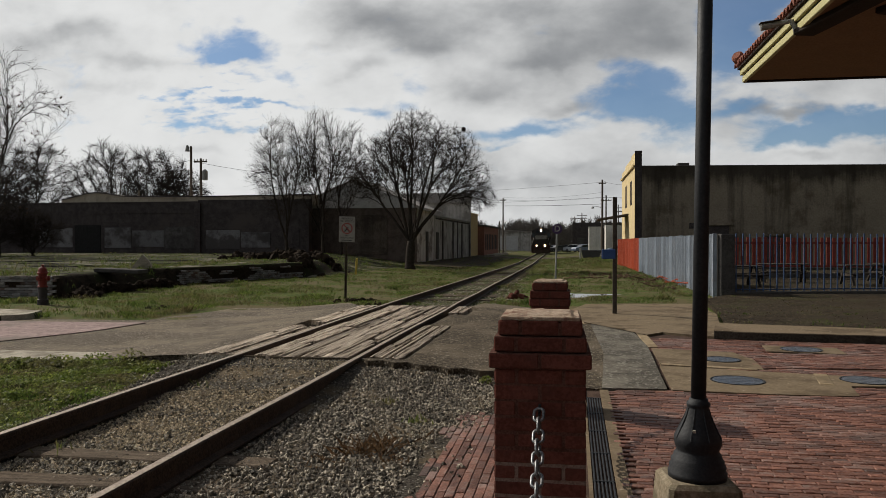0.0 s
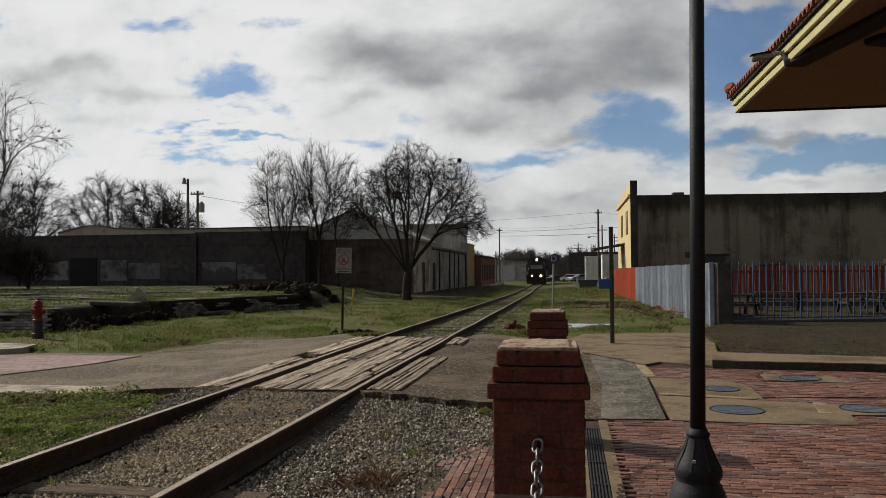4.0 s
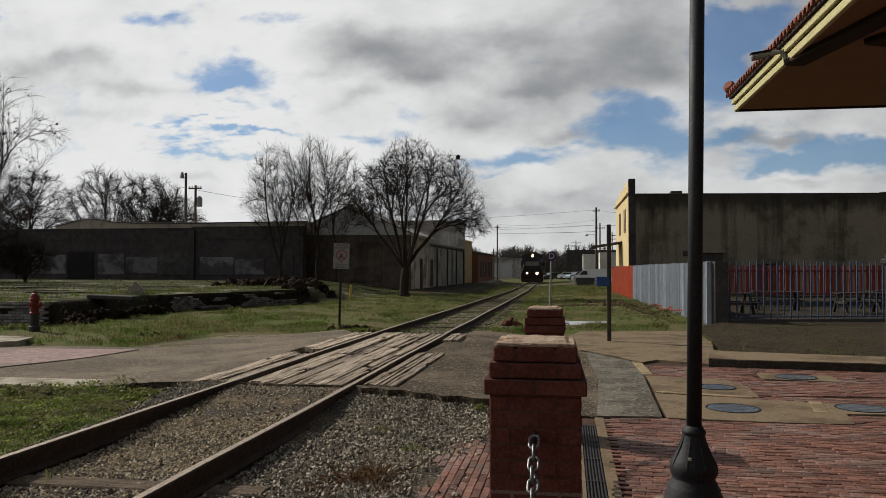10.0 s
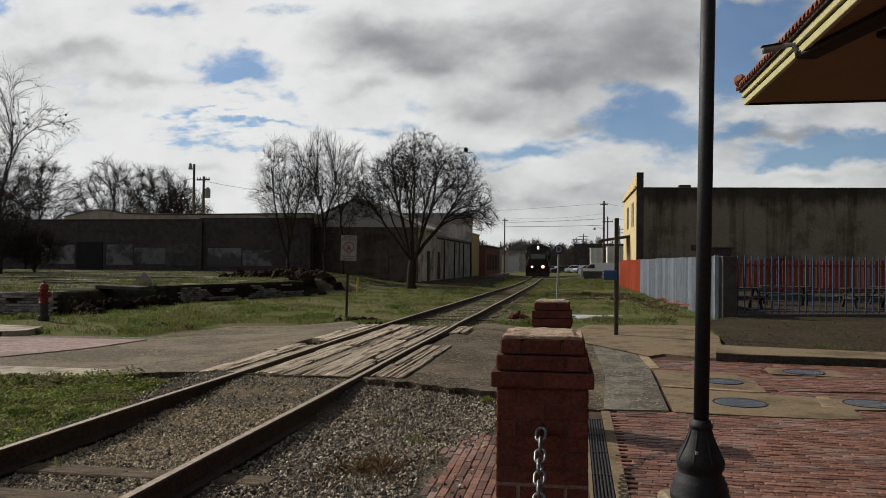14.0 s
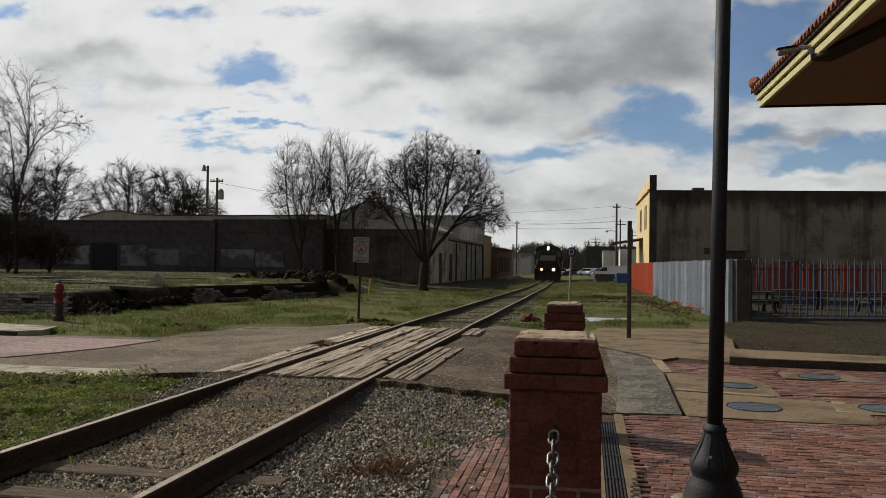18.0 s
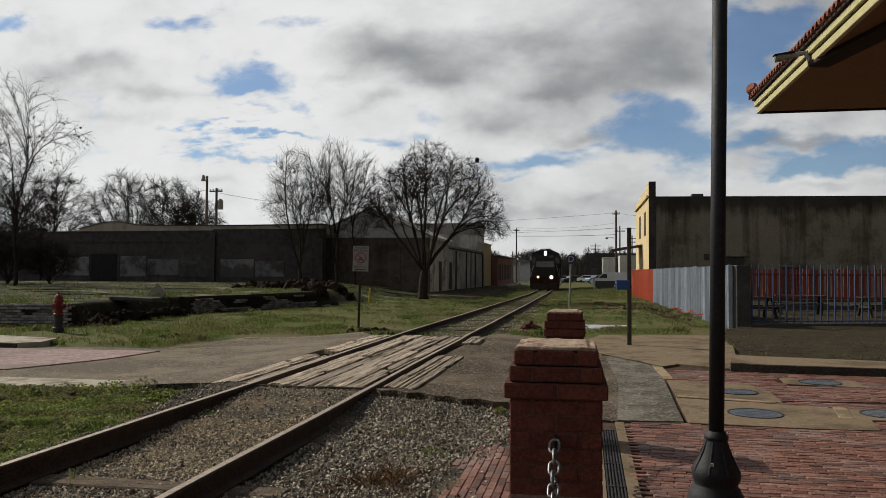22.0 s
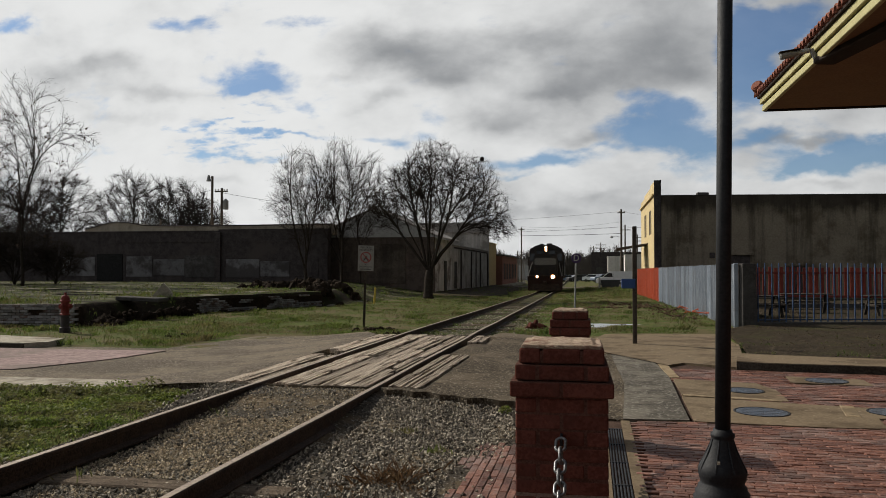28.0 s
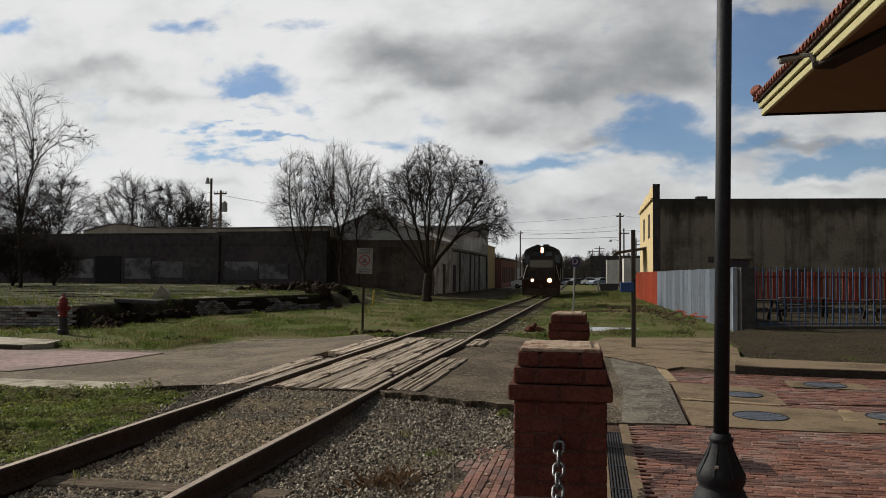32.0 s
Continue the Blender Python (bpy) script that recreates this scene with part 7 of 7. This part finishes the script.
    part("uncoupling_lever", Shape().tube([(-1.3, 0.08, 1.0), (-0.2, 0.02, 1.02), (0.2, 0.02, 1.02), (1.3, 0.08, 1.0)], 0.018, 5), UNDER, t)
    part("nose_door", Shape().slab((-0.55, 0.54, 2.1), (0.7, 0.03, 0.8), 0.02), LOCO, t)
    part("roof_antenna", Shape().slab((-0.4, 3.4, 4.58), (0.35, 0.5, 0.14), 0.03), LOCO, t)
    part("exhaust", Shape().slab((0, 9.0, 4.38), (0.5, 0.8, 0.25), 0.04), LOCO, t)
    part("air_horn", Shape().slab((0.3, 3.2, 4.6), (0.5, 0.3, 0.14), 0.03), LOCO, t)
    part("fuel_tank", Shape().slab((0, 9, 0.75), (2.6, 4.6, 0.85), 0.12), UNDER, t)
    for y0 in (2.6, 14.6):
        for k in range(2):
            for s in (-1, 1):
                w = part("wheel", Shape().lathe([(0.50, -0.06), (0.54, -0.05), (0.50, 0.02), (0.5, 0.07), (0.2, 0.07), (0.15, 0.1)], 24, pose(s * 0.75, y0 + (k - 0.5) * 2.5, 0.5, 0, 90 * s, 0)), UNDER, t)
        part("bogie_frame", Shape().slab((0, y0, 0.7), (2.2, 3.8, 0.35), 0.06), UNDER, t)
    head = part("headlamp", Shape().slab((0, 2.5, 4.12), (0.34, 0.2, 0.52), 0.05), LOCO, t)
    for z in (4.0, 4.24):
        part("lens", Shape().lathe([(0.115, 0), (0.105, 0.04), (0.02, 0.05)], 16, pose(0, 2.40, z, 90)), LIGHT, head, "lit headlamp lens")
        # added ring: the lamp's orange glare as a glowing surface
        part("lens_rim", Shape().lathe([(0.15, 0), (0.15, 0.02)], 16, pose(0, 2.41, z, 90)), HALO, head)
    for s in (-1, 1):
        d = part("ditch_lamp", Shape().slab((s * 0.74, 0.04, 1.42), (0.3, 0.2, 0.3), 0.04), LOCO, t)
        r = 0.16 if s > 0 else 0.11
        part("lens", Shape().lathe([(r, 0), (r * 0.9, 0.03), (0.02, 0.045)], 18, pose(s * 0.74, -0.07, 1.42, 90)), LIGHT, d, "lit ditch lamp lens")
        part("lens_rim", Shape().lathe([(r * 1.35, 0), (r * 1.35, 0.02)], 18, pose(s * 0.74, -0.058, 1.42, 90)), HALO, d)
    return t


LOCOMOTIVE = make_loco()
for ob in LOCOMOTIVE.children:
    if ob.name.split(".")[0] not in ("wheel", "bogie_frame", "chevron", "nose", "headlamp", "ditch_lamp"):
        ob.data.transform(Matrix.Diagonal((1.11, 1, 1, 1)))

# ---- smaller things on the ground ----
WHITEBRICK = mat("white painted old brick", (0.16, 0.155, 0.15), (0.27, 0.265, 0.26), 6, 0.9, 0.3, 60, vary=0.35, c=(0.10, 0.06, 0.045), cover=0.56, big=3)
EARTH = mat("dark bare earth", (0.014, 0.010, 0.007), (0.036, 0.026, 0.018), 5, 0.95, 0.6, 40, island=0.3)
BROWN = mat("turned brown soil", (0.06, 0.038, 0.025), (0.115, 0.075, 0.05), 5, 0.95, 0.6, 40, island=0.35)
LITTER = mat("dead leaves", (0.05, 0.035, 0.022), (0.13, 0.095, 0.06), 8, 0.85, 0, 40, island=0.5)
NET = mat("orange safety netting", (0.36, 0.06, 0.02), (0.45, 0.09, 0.035), 8, 0.7, 0.1, 60)
LID = mat("wet iron cover", (0.05, 0.055, 0.065), (0.09, 0.10, 0.115), 9, 0.22, 0.3, 45, metal=0.5)
YELLOWP = mat("yellow marker", (0.45, 0.32, 0.05), (0.52, 0.38, 0.08), 5, 0.7, 0.1, 50)


def retaining_wall(a, b, top, base, label, broken):
    a, b = Vector((*a, base)), Vector((*b, base))
    run = (b - a).length
    turn = math.degrees(math.atan2(b.y - a.y, b.x - a.x))
    t = thing("retaining_wall", pose(a.x, a.y, base, 0, 0, turn), label, "wall", "retaining walls of the lot")
    part("core", Shape().box(0, 0.06, -0.2, run, 0.22, top - base - 0.08), EARTH, t)
    me = Shape().slab((0, 0, 0), (0.205, 0.10, 0.066), 0.008).mesh("brick", WHITEBRICK)
    rows = int((top - base) / 0.076)
    for k in range(rows):
        x = 0.1 + 0.107 * (k % 2)
        while x < run - 0.1:
            gone = noise.noise(Vector((x * 0.8, k * 0.35, run))) > 0.28 - broken * (k / rows)
            if not gone:
                piece("brick", me, t, pose(x, 0.045 + rnd.uniform(-0.008, 0.008), 0.038 + k * 0.076, rnd.uniform(-1, 1), 0, rnd.uniform(-1.5, 1.5)))
            x += 0.215


retaining_wall((-17.6, 18.28), (-14.0, 19.0), 0.62, 0.0, "old white-painted brick retaining wall of the lot", 0.02)
retaining_wall((-14.25, 26.0), (-11.95, 33.0), 0.56, -0.03, "crumbling white-painted brick wall below the lot", 0.55)


def heap(name, spots, label, category, material, sizes=(0.1, 0.4), sticks=0, seed=1):
    rng = random.Random(seed)
    s = Shape()
    for (x, y, rx, ry, h, n) in spots:
        for k in range(n):
            px, py = rng.gauss(0, 0.45), rng.gauss(0, 0.45)
            r = rng.uniform(*sizes)
            z = h * max(0, 1 - (px * px + py * py)) * rng.uniform(0.3, 1)
            wx, wy = x + px * rx, y + py * ry
            m = Matrix.Translation((wx, wy, land(wx, wy) + z * 0.7)) @ Euler((rng.uniform(0, 6), rng.uniform(0, 6), rng.uniform(0, 6))).to_matrix().to_4x4()
            v = []
            for i in range(5):
                th = math.pi * i / 4
                for j in range(7):
                    ph = 2 * math.pi * j / 7
                    q = Vector((math.sin(th) * math.cos(ph), math.sin(th) * math.sin(ph), math.cos(th) * 0.6)) * r
                    v.append(m @ (q * (1 + 0.5 * noise.noise(q * 5 + Vector((k, 0, 0))))))
            f = [(i * 7 + j, i * 7 + (j + 1) % 7, i * 7 + 7 + (j + 1) % 7, i * 7 + 7 + j) for i in range(4) for j in range(7)]
            s.add(v, f)
        for k in range(sticks):
            p = Vector((x + rng.gauss(0, 0.4) * rx, y + rng.gauss(0, 0.4) * ry, 0))
            p.z = land(p.x, p.y) + h * 0.4
            d = Vector((rng.gauss(0, 1), rng.gauss(0, 1), rng.uniform(0, 0.6))).normalized() * rng.uniform(0.3, 0.8)
            s.tube([p, p + d * 0.5, p + d], [0.03, 0.02, 0.01], 4)
    me = bpy.data.meshes.new(name)
    me.from_pydata([tuple(p) for p in s.v], [], s.f)
    me.materials.append(material)
    return tagged(new(name, me), label, category, "", "stuff")


heap("debris_heap", ((-15.2, 40, 1.6, 1.2, 0.6, 60), (-13.2, 39, 1.6, 1.0, 0.35, 40), (-17.5, 40, 2.0, 0.9, 0.3, 40), (-12.6, 34.5, 0.8, 0.8, 0.3, 30)), "heap of dark earth and broken branches", "debris", EARTH, (0.08, 0.35), 25, 2)
heap("soil_heap", ((0.6, 36, 1.8, 1.2, 0.06, 50), (2.4, 36, 1.4, 2.4, 0.08, 80), (1.4, 39, 2.2, 1.4, 0.06, 50), (3.0, 33, 0.9, 1.6, 0.08, 40), (3.0, 29, 0.7, 3.4, 0.03, 60)), "low heaps of turned brown soil", "soil", BROWN, (0.02, 0.085), 4, 3)
heap("earth_bank", ((-13.9, 21, 0.25, 2.0, 0.45, 220), (-13.95, 23.8, 0.25, 2.2, 0.45, 220), (-13.6, 19.7, 0.5, 0.5, 0.2, 90)), "shade-darkened collapsed earth bank", "soil", EARTH, (0.03, 0.11), 1, 4)
heap("clods", ((-5.6, 19.6, 1.0, 0.5, 0.1, 40), (-4.6, 18.2, 1.0, 0.5, 0.08, 40), (-9.2, 16.6, 0.7, 0.3, 0.08, 16)), "scattered dark clods of earth", "soil", EARTH, (0.02, 0.07), 0, 5)

t = thing("concrete_slab", pose(-14.15, 22.3, 0.64, 0, 2, 6), "flat grey concrete slab on the edge of the lot", "slab")
part("slab", Shape().slab((0, 0, 0), (1.45, 0.7, 0.12), 0.02), DARKC, t)
t = thing("broken_block", pose(-15.2, 25.2, 0.62, 0, 0, 25), "upright broken piece of pale concrete", "rubble")
part("block", Shape().prism([(-0.35, 0), (0.35, 0), (0.3, 0.2), (0.05, 0.48), (-0.1, 0.3)], -0.15, 0.15, "y"), PALE, t)
t = thing("gas_marker", pose(-10.65, 36.8, land(-10.65, 36.8), 4, 5, 0), "leaning yellow marker post in the grass", "marker post")
part("post", Shape().slab((0, 0, 0.38), (0.09, 0.09, 0.85), 0.01), YELLOWP, t)
t = thing("stone_chunk", pose(-1.55, 21.6, land(-1.55, 21.6), 0, 0, 20), "chunk of broken red masonry in the grass", "rubble")
for (cx, cy, cz, lx, ly, lz, rx, ry, rz) in ((-0.12, 0.0, 0.08, 0.26, 0.2, 0.16, 10, 14, 20), (0.12, -0.04, 0.07, 0.24, 0.22, 0.14, -8, 20, -30), (0.0, 0.05, 0.19, 0.22, 0.12, 0.10, 18, -22, 60), (0.27, 0.06, 0.04, 0.16, 0.1, 0.08, 0, 12, 10), (-0.3, -0.08, 0.04, 0.12, 0.1, 0.08, 5, -9, 40)):
    part("chunk", Shape().slab((cx, cy, cz), (lx, ly, lz), 0.03, pose(0, 0, 0, rx, ry, rz), 0.015), BRICK, t)


def puddles():
    rng = random.Random(9)
    for (x, y, r) in ((-19.5, 27, 0.9), (-22.5, 29.5, 1.1), (-17.5, 31, 0.8), (-26, 33, 1.3), (-20.5, 36, 1.2), (-28, 28, 1.0), (0.15, 22.6, 0.35), (0.75, 23.4, 0.60), (0.35, 24.3, 0.4), (1.25, 23.7, 0.25)):
        s = Shape()
        z = max(land(x + dx, y + dy) + bumps(x + dx, y + dy, 0.75) for dx in (-r, 0, r) for dy in (-r, 0, r)) - 0.006
        pts = [(x + r * (1 + 0.35 * noise.noise(Vector((math.cos(a) * 2, math.sin(a) * 2, x)))) * math.cos(a) * 1.5, y + r * (1 + 0.35 * noise.noise(Vector((math.cos(a) * 2, math.sin(a) * 2, y)))) * math.sin(a)) for a in [2 * math.pi * i / 24 for i in range(24)]]
        s.prism(pts, z - 0.05, z)
        setting("puddle", s, WATER, "shallow rain puddle on the ground", "water")


puddles()


def covers():
    for (x, y, r) in ((1.82, 9.05, 0.27), (3.25, 9.30, 0.25), (1.93, 10.62, 0.22), (3.25, 11.8, 0.26)):
        t = thing("manhole_cover", pose(x, y, 0.006), "round wet iron manhole cover in a ring", "manhole cover", "manhole covers")
        part("ring", Shape().lathe([(r + 0.022, 0), (r + 0.022, 0.014), (r + 0.008, 0.014), (r + 0.008, 0)], 32), IRON, t)
        part("lid", Shape().lathe([(r, 0), (r, 0.011), (r - 0.02, 0.013)], 32), LID, t, "ribbed iron lid, wet")
        for k in range(5):
            w = math.sqrt(max(0.01, (r * 0.9) ** 2 - ((k - 2) * r * 0.36) ** 2))
            part("tread", Shape().slab((0, (k - 2) * r * 0.36, 0.0125), (2 * w, 0.012, 0.004), 0.001), LID, t)


covers()


def drain():
    t = thing("drain_channel", pose(0.2, 5.0, 0), "slotted iron drain channel in a concrete surround", "drain")
    part("surround", Shape().box(-0.10, -4.5, -0.05, -0.075, 3.3, 0.004).box(0.075, -4.5, -0.05, 0.165, 3.3, 0.004), CONCRETE, t, "concrete edge")
    me = Shape().slab((0, 0, 0), (0.012, 0.66, 0.02), 0.002).mesh("grate_bar", IRON)
    part("trough", Shape().box(-0.074, -4.5, -0.08, 0.074, 3.3, -0.03), JOINT, t)
    for j in range(10):
        for k in range(6):
            piece("grate_bar", me, t, pose(-0.06 + k * 0.024, -3.6 + j * 0.68, -0.008))
        part("grate_end", Shape().slab((0, -3.6 + j * 0.68 + 0.34, -0.006), (0.145, 0.02, 0.02), 0.002), IRON, t)


drain()


def litter():
    rng = random.Random(15)
    s = Shape()
    for k in range(4200):
        x, y = rng.uniform(3.0, 10), 13.4 + 9.2 * rng.random()
        if y < 14.3 - (x - 2.9) * 0.16 or y > 22.4 + (x - 4.2) * 0.3:
            continue
        z = land(x, y) + 0.04 + bumps(x, y, 1.2) + 0.05 * min(1, max(0, y - 14) / 3)
        r = rng.uniform(0.008, 0.02)
        m = Matrix.Translation((x, y, z + r * 0.3)) @ Euler((rng.gauss(0, 0.6), rng.gauss(0, 0.6), rng.uniform(0, 6))).to_matrix().to_4x4()
        s.add([m @ Vector(v) for v in ((-r, 0, 0), (0, -r * 0.5, r * 0.2), (r, 0, 0), (0, r * 0.5, r * 0.15))], [(0, 1, 2, 3)])
    me = bpy.data.meshes.new("leaf_litter")
    me.from_pydata([tuple(p) for p in s.v], [], s.f)
    me.materials.append(LITTER)
    tagged(new("leaf_litter", me), "dead brown leaves scattered on the soil", "leaves", "", "stuff")


litter()


def netting():
    rng = random.Random(12)
    t = thing("orange_netting", pose(3.8, 30, -0.05), "crumpled orange safety netting along the fence foot", "netting")
    for k in range(11):
        y = rng.uniform(-4.5, 5)
        a = Vector((rng.gauss(-0.1, 0.12) - 0.02 * y, y, rng.uniform(0.02, 0.12)))
        s = Shape()
        pts = [a + Vector((rng.gauss(0, 0.15), j * 0.12, abs(rng.gauss(0.05, 0.05)))) for j in range(5)]
        s.tube(pts, 0.018, 4)
        part("strand", s, NET, t)


netting()


def dry_weeds():
    rng = random.Random(6)
    s = Shape()
    for (x, y, r, n, h) in ((-1.5, 5.6, 0.11, 170, 0.13), (-1.75, 5.2, 0.12, 70, 0.07), (-1.3, 5.3, 0.08, 50, 0.07)):
        for k in range(n):
            bx, by = x + rng.gauss(0, r), y + rng.gauss(0, r)
            d = Vector((rng.gauss(0, 0.7), rng.gauss(0, 0.7), 1)).normalized() * h * rng.uniform(0.4, 1.2)
            p = Vector((bx, by, 0.0))
            w = Vector((0.003, 0.002, 0))
            s.add([p - w, p + w, p + d * 0.6 + w * 0.7, p + d + Vector((d.x, d.y, -0.01)) * 0.4], [(0, 1, 2, 3)])
    me = bpy.data.meshes.new("dry_weeds")
    me.from_pydata([tuple(p) for p in s.v], [], s.f)
    me.materials.append(DRY)
    tagged(new("dry_weeds", me), "tufts of dry reddish weeds in the ballast", "weeds", "", "stuff")
    s = Shape()
    for (x, y, z, n, h) in ((-1.75, 7.2, 0.02, 40, 0.08), (-3.75, 5.1, 0.03, 9, 0.13), (-2.36, 3.9, 0.03, 6, 0.10), (-3.78, 7.4, 0.05, 16, 0.14), (-1.35, 6.5, 0.02, 30, 0.07)):
        for k in range(n):
            p = Vector((x + rng.gauss(0, 0.06 if n < 100 else 0.12), y + rng.gauss(0, 0.05), z - 0.02))
            d = Vector((rng.gauss(0, 0.5), rng.gauss(0, 0.5), 1)).normalized() * h * rng.uniform(0.5, 1.2)
            w = Vector((rng.gauss(0, 1), rng.gauss(0, 1), 0)).normalized() * 0.006
            s.add([p - w, p + w, p + d * 0.6 + w, p + d, p + d * 0.6 - w], [(0, 1, 2, 3, 4)])
    me = bpy.data.meshes.new("weeds")
    me.from_pydata([tuple(p) for p in s.v], [], s.f)
    me.materials.append(BLADE)
    tagged(new("weeds", me), "green weeds between the ballast stones", "weeds", "", "stuff")


dry_weeds()


# ---- grass and litter ----
def make_grass():
    s = Shape()
    rng = random.Random(3)

    def tuft(x, y, z, h, n):
        for k in range(n):
            a, l = rng.uniform(0, 6.28), h * rng.uniform(0.5, 1.1)
            w = 0.004 + h * 0.035
            dx, dy = math.cos(a), math.sin(a)
            bx, by = x + rng.gauss(0, 0.05), y + rng.gauss(0, 0.05)
            tip = (bx + dx * l * 0.6, by + dy * l * 0.6, z + l * 0.8)
            s.add([(bx - dy * w, by + dx * w, z - 0.01), (bx + dy * w, by - dx * w, z - 0.01), (bx + dx * l * 0.25 + dy * w * 0.6, by + dy * l * 0.25 - dx * w * 0.6, z + l * 0.55), tip], [(0, 1, 2, 3)])
    weed = Shape()

    def clump(x, y, z, r, h, n):
        """A low cushion of rounded leaves with a few stalks."""
        for k in range(n):
            a, d = rng.uniform(0, 6.28), r * rng.random() ** 0.6
            c = Vector((x + d * math.cos(a), y + d * math.sin(a), z + h * (1 - 0.6 * (d / r) ** 2) * rng.uniform(0.35, 1.05)))
            l = rng.uniform(0.010, 0.021)
            m = Matrix.Translation(c) @ Euler((rng.gauss(0, 0.55), rng.gauss(0, 0.55), a)).to_matrix().to_4x4()
            weed.add([m @ Vector(p) for p in ((-l, 0, 0), (-l * 0.3, -l * 0.7, 0.003), (l * 0.7, -l * 0.5, 0.002), (l, 0, -0.003), (l * 0.7, l * 0.5, 0.002), (-l * 0.3, l * 0.7, 0.003))], [(0, 1, 2, 3, 4, 5)])
    for k in range(2900):
        y = rng.uniform(4.3, 8.95)
        x = -4.35 - 3.8 * rng.random() ** 1.1
        edge = -5.05 + 0.6 * noise.noise(Vector((x, y, 0)))
        if x > edge and rng.random() < 0.85 or noise.noise(Vector((x * 1.6, y * 1.6, 5))) < -0.05 and rng.random() < 0.75:
            continue
        lush = max(0.0, noise.noise(Vector((x * 1.8, y * 1.8, 7))))
        clump(x, y, land(x, y) - 0.005, rng.uniform(0.05, 0.10), 0.025 + 0.11 * lush, 26)
    for k in range(3000):
        y = rng.uniform(4.3, 8.95)
        x = -4.45 - 3.6 * rng.random()
        lush = max(0.0, noise.noise(Vector((x * 2.2, y * 2.2, 7))))
        tuft(x, y, land(x, y) - 0.005, rng.uniform(0.02, 0.05) + 0.07 * lush, 4)
    for k in range(420):
        x = -4.9 - 3.6 * rng.random()
        clump(x, 8.82 + rng.gauss(0, 0.07) + 0.02 * (x + 6), land(x, 8.8), rng.uniform(0.05, 0.09), rng.uniform(0.04, 0.09), 26)
    for (x, y, r, h, n) in ((-6.05, 9.0, 0.2, 0.16, 160), (-5.55, 8.95, 0.22, 0.2, 240), (-5.2, 8.8, 0.15, 0.08, 90), (-6.6, 8.9, 0.25, 0.12, 160), (-0.95, 8.42, 0.07, 0.10, 90), (-0.55, 8.2, 0.10, 0.05, 60)):
        clump(x, y, land(x, y), r, h, n)
    me = bpy.data.meshes.new("clover")
    me.from_pydata([tuple(p) for p in weed.v], [], weed.f)
    me.materials.append(CLOVER)
    tagged(new("clover", me), "lush green clover and low weeds by the track", "weeds", "", "stuff")
    for k in range(56000):
        y = 13.8 + 78 * rng.random() ** 2.0
        x = rng.uniform(-18, 4)
        if noise.noise(Vector((x * 0.35, y * 0.35, 2))) < -0.15 and rng.random() < 0.8:
            continue
        if abs(x - rail_x(y)) < 1.0 and rng.random() < 0.55 or abs(abs(x - rail_x(y)) - 0.753) < 0.12:
            continue
        if (y < 17.4 and -8.4 < x < 0.2) or (-0.2 < x and y < 20) or (x > 2.6 and y < 23) or (x < -8.3 and y < 14.2) or (x < -11.3 and y < 15.1):
            continue
        if ((x - 0.7) / 1.3) ** 2 + (y - 23.4) ** 2 < 1.0:
            continue
        if x < -7.2 and y > 54 and rng.random() < 0.9:
            continue
        if x < lot_edge(y) and y > lot_front(x) and rng.random() < 0.5:
            continue
        lush = max(0.0, noise.noise(Vector((x * 0.9, y * 0.9, 7))))
        tuft(x, y, land(x, y) + 0.02 * (y < 20), (rng.uniform(0.03, 0.08) + 0.24 * lush) * (1 + max(0, y - 40) / 60), 4)
    for k in range(5000):
        x = rng.uniform(-46, -12)
        y = 18 + 38 * rng.random() ** 1.4
        if x > lot_edge(y) or y < lot_front(x) + 0.1 or noise.noise(Vector((x * 0.3, y * 0.55, 9))) < 0.02 and rng.random() < 0.85:
            continue
        tuft(x, y, land(x, y), rng.uniform(0.06, 0.2), 3)
    for k in range(3600):
        x, y = rng.uniform(2.9, 12), rng.uniform(13.6, 22.4)
        if y > 14.4 - (x - 2.9) * 0.16 and noise.noise(Vector((x * 0.8, y * 0.8, 3))) > 0.25:
            tuft(x, y, land(x, y) + 0.06, rng.uniform(0.03, 0.08), 3)
    me = bpy.data.meshes.new("grass")
    me.from_pydata([tuple(p) for p in s.v], [], s.f)
    me.materials.append(BLADE)
    tagged(new("grass", me), "short green winter grass and weeds", "grass", "", "stuff")


make_grass()
make_paving()


def motions():
    rows = []
    for t, y in ((0, 135.2), (2, 131.3), (4, 127.5), (6, 123.7), (8, 119.8), (10, 115.6), (12, 111.2), (14, 106.6), (16, 101.7), (18, 96.7), (20, 91.6),
                 (22, 86.6), (24, 81.7), (26, 77.1), (28, 73.0), (30, 69.6), (32, 67.2)):
        rows.append((t, pose(rail_x(y), y, rail_z(y), 0, 0, 1.15)))
    walk(LOCOMOTIVE, rows)
    z = land(3, 100) + 0.03
    rows = [(t, pose(x + 2.65, 100, z)) for t, x in ((0, 24), (2.5, 15), (3.5, 9.2), (4.5, 2.8), (5.3, 0.5), (6, 0.43), (28.7, 0.43), (29, 0.29), (29.5, -0.5), (30, -1.65), (30.5, -3.16), (31, -5.41), (31.5, -7.7), (32, -10.2))]
    walk(VAN, rows)


motions()
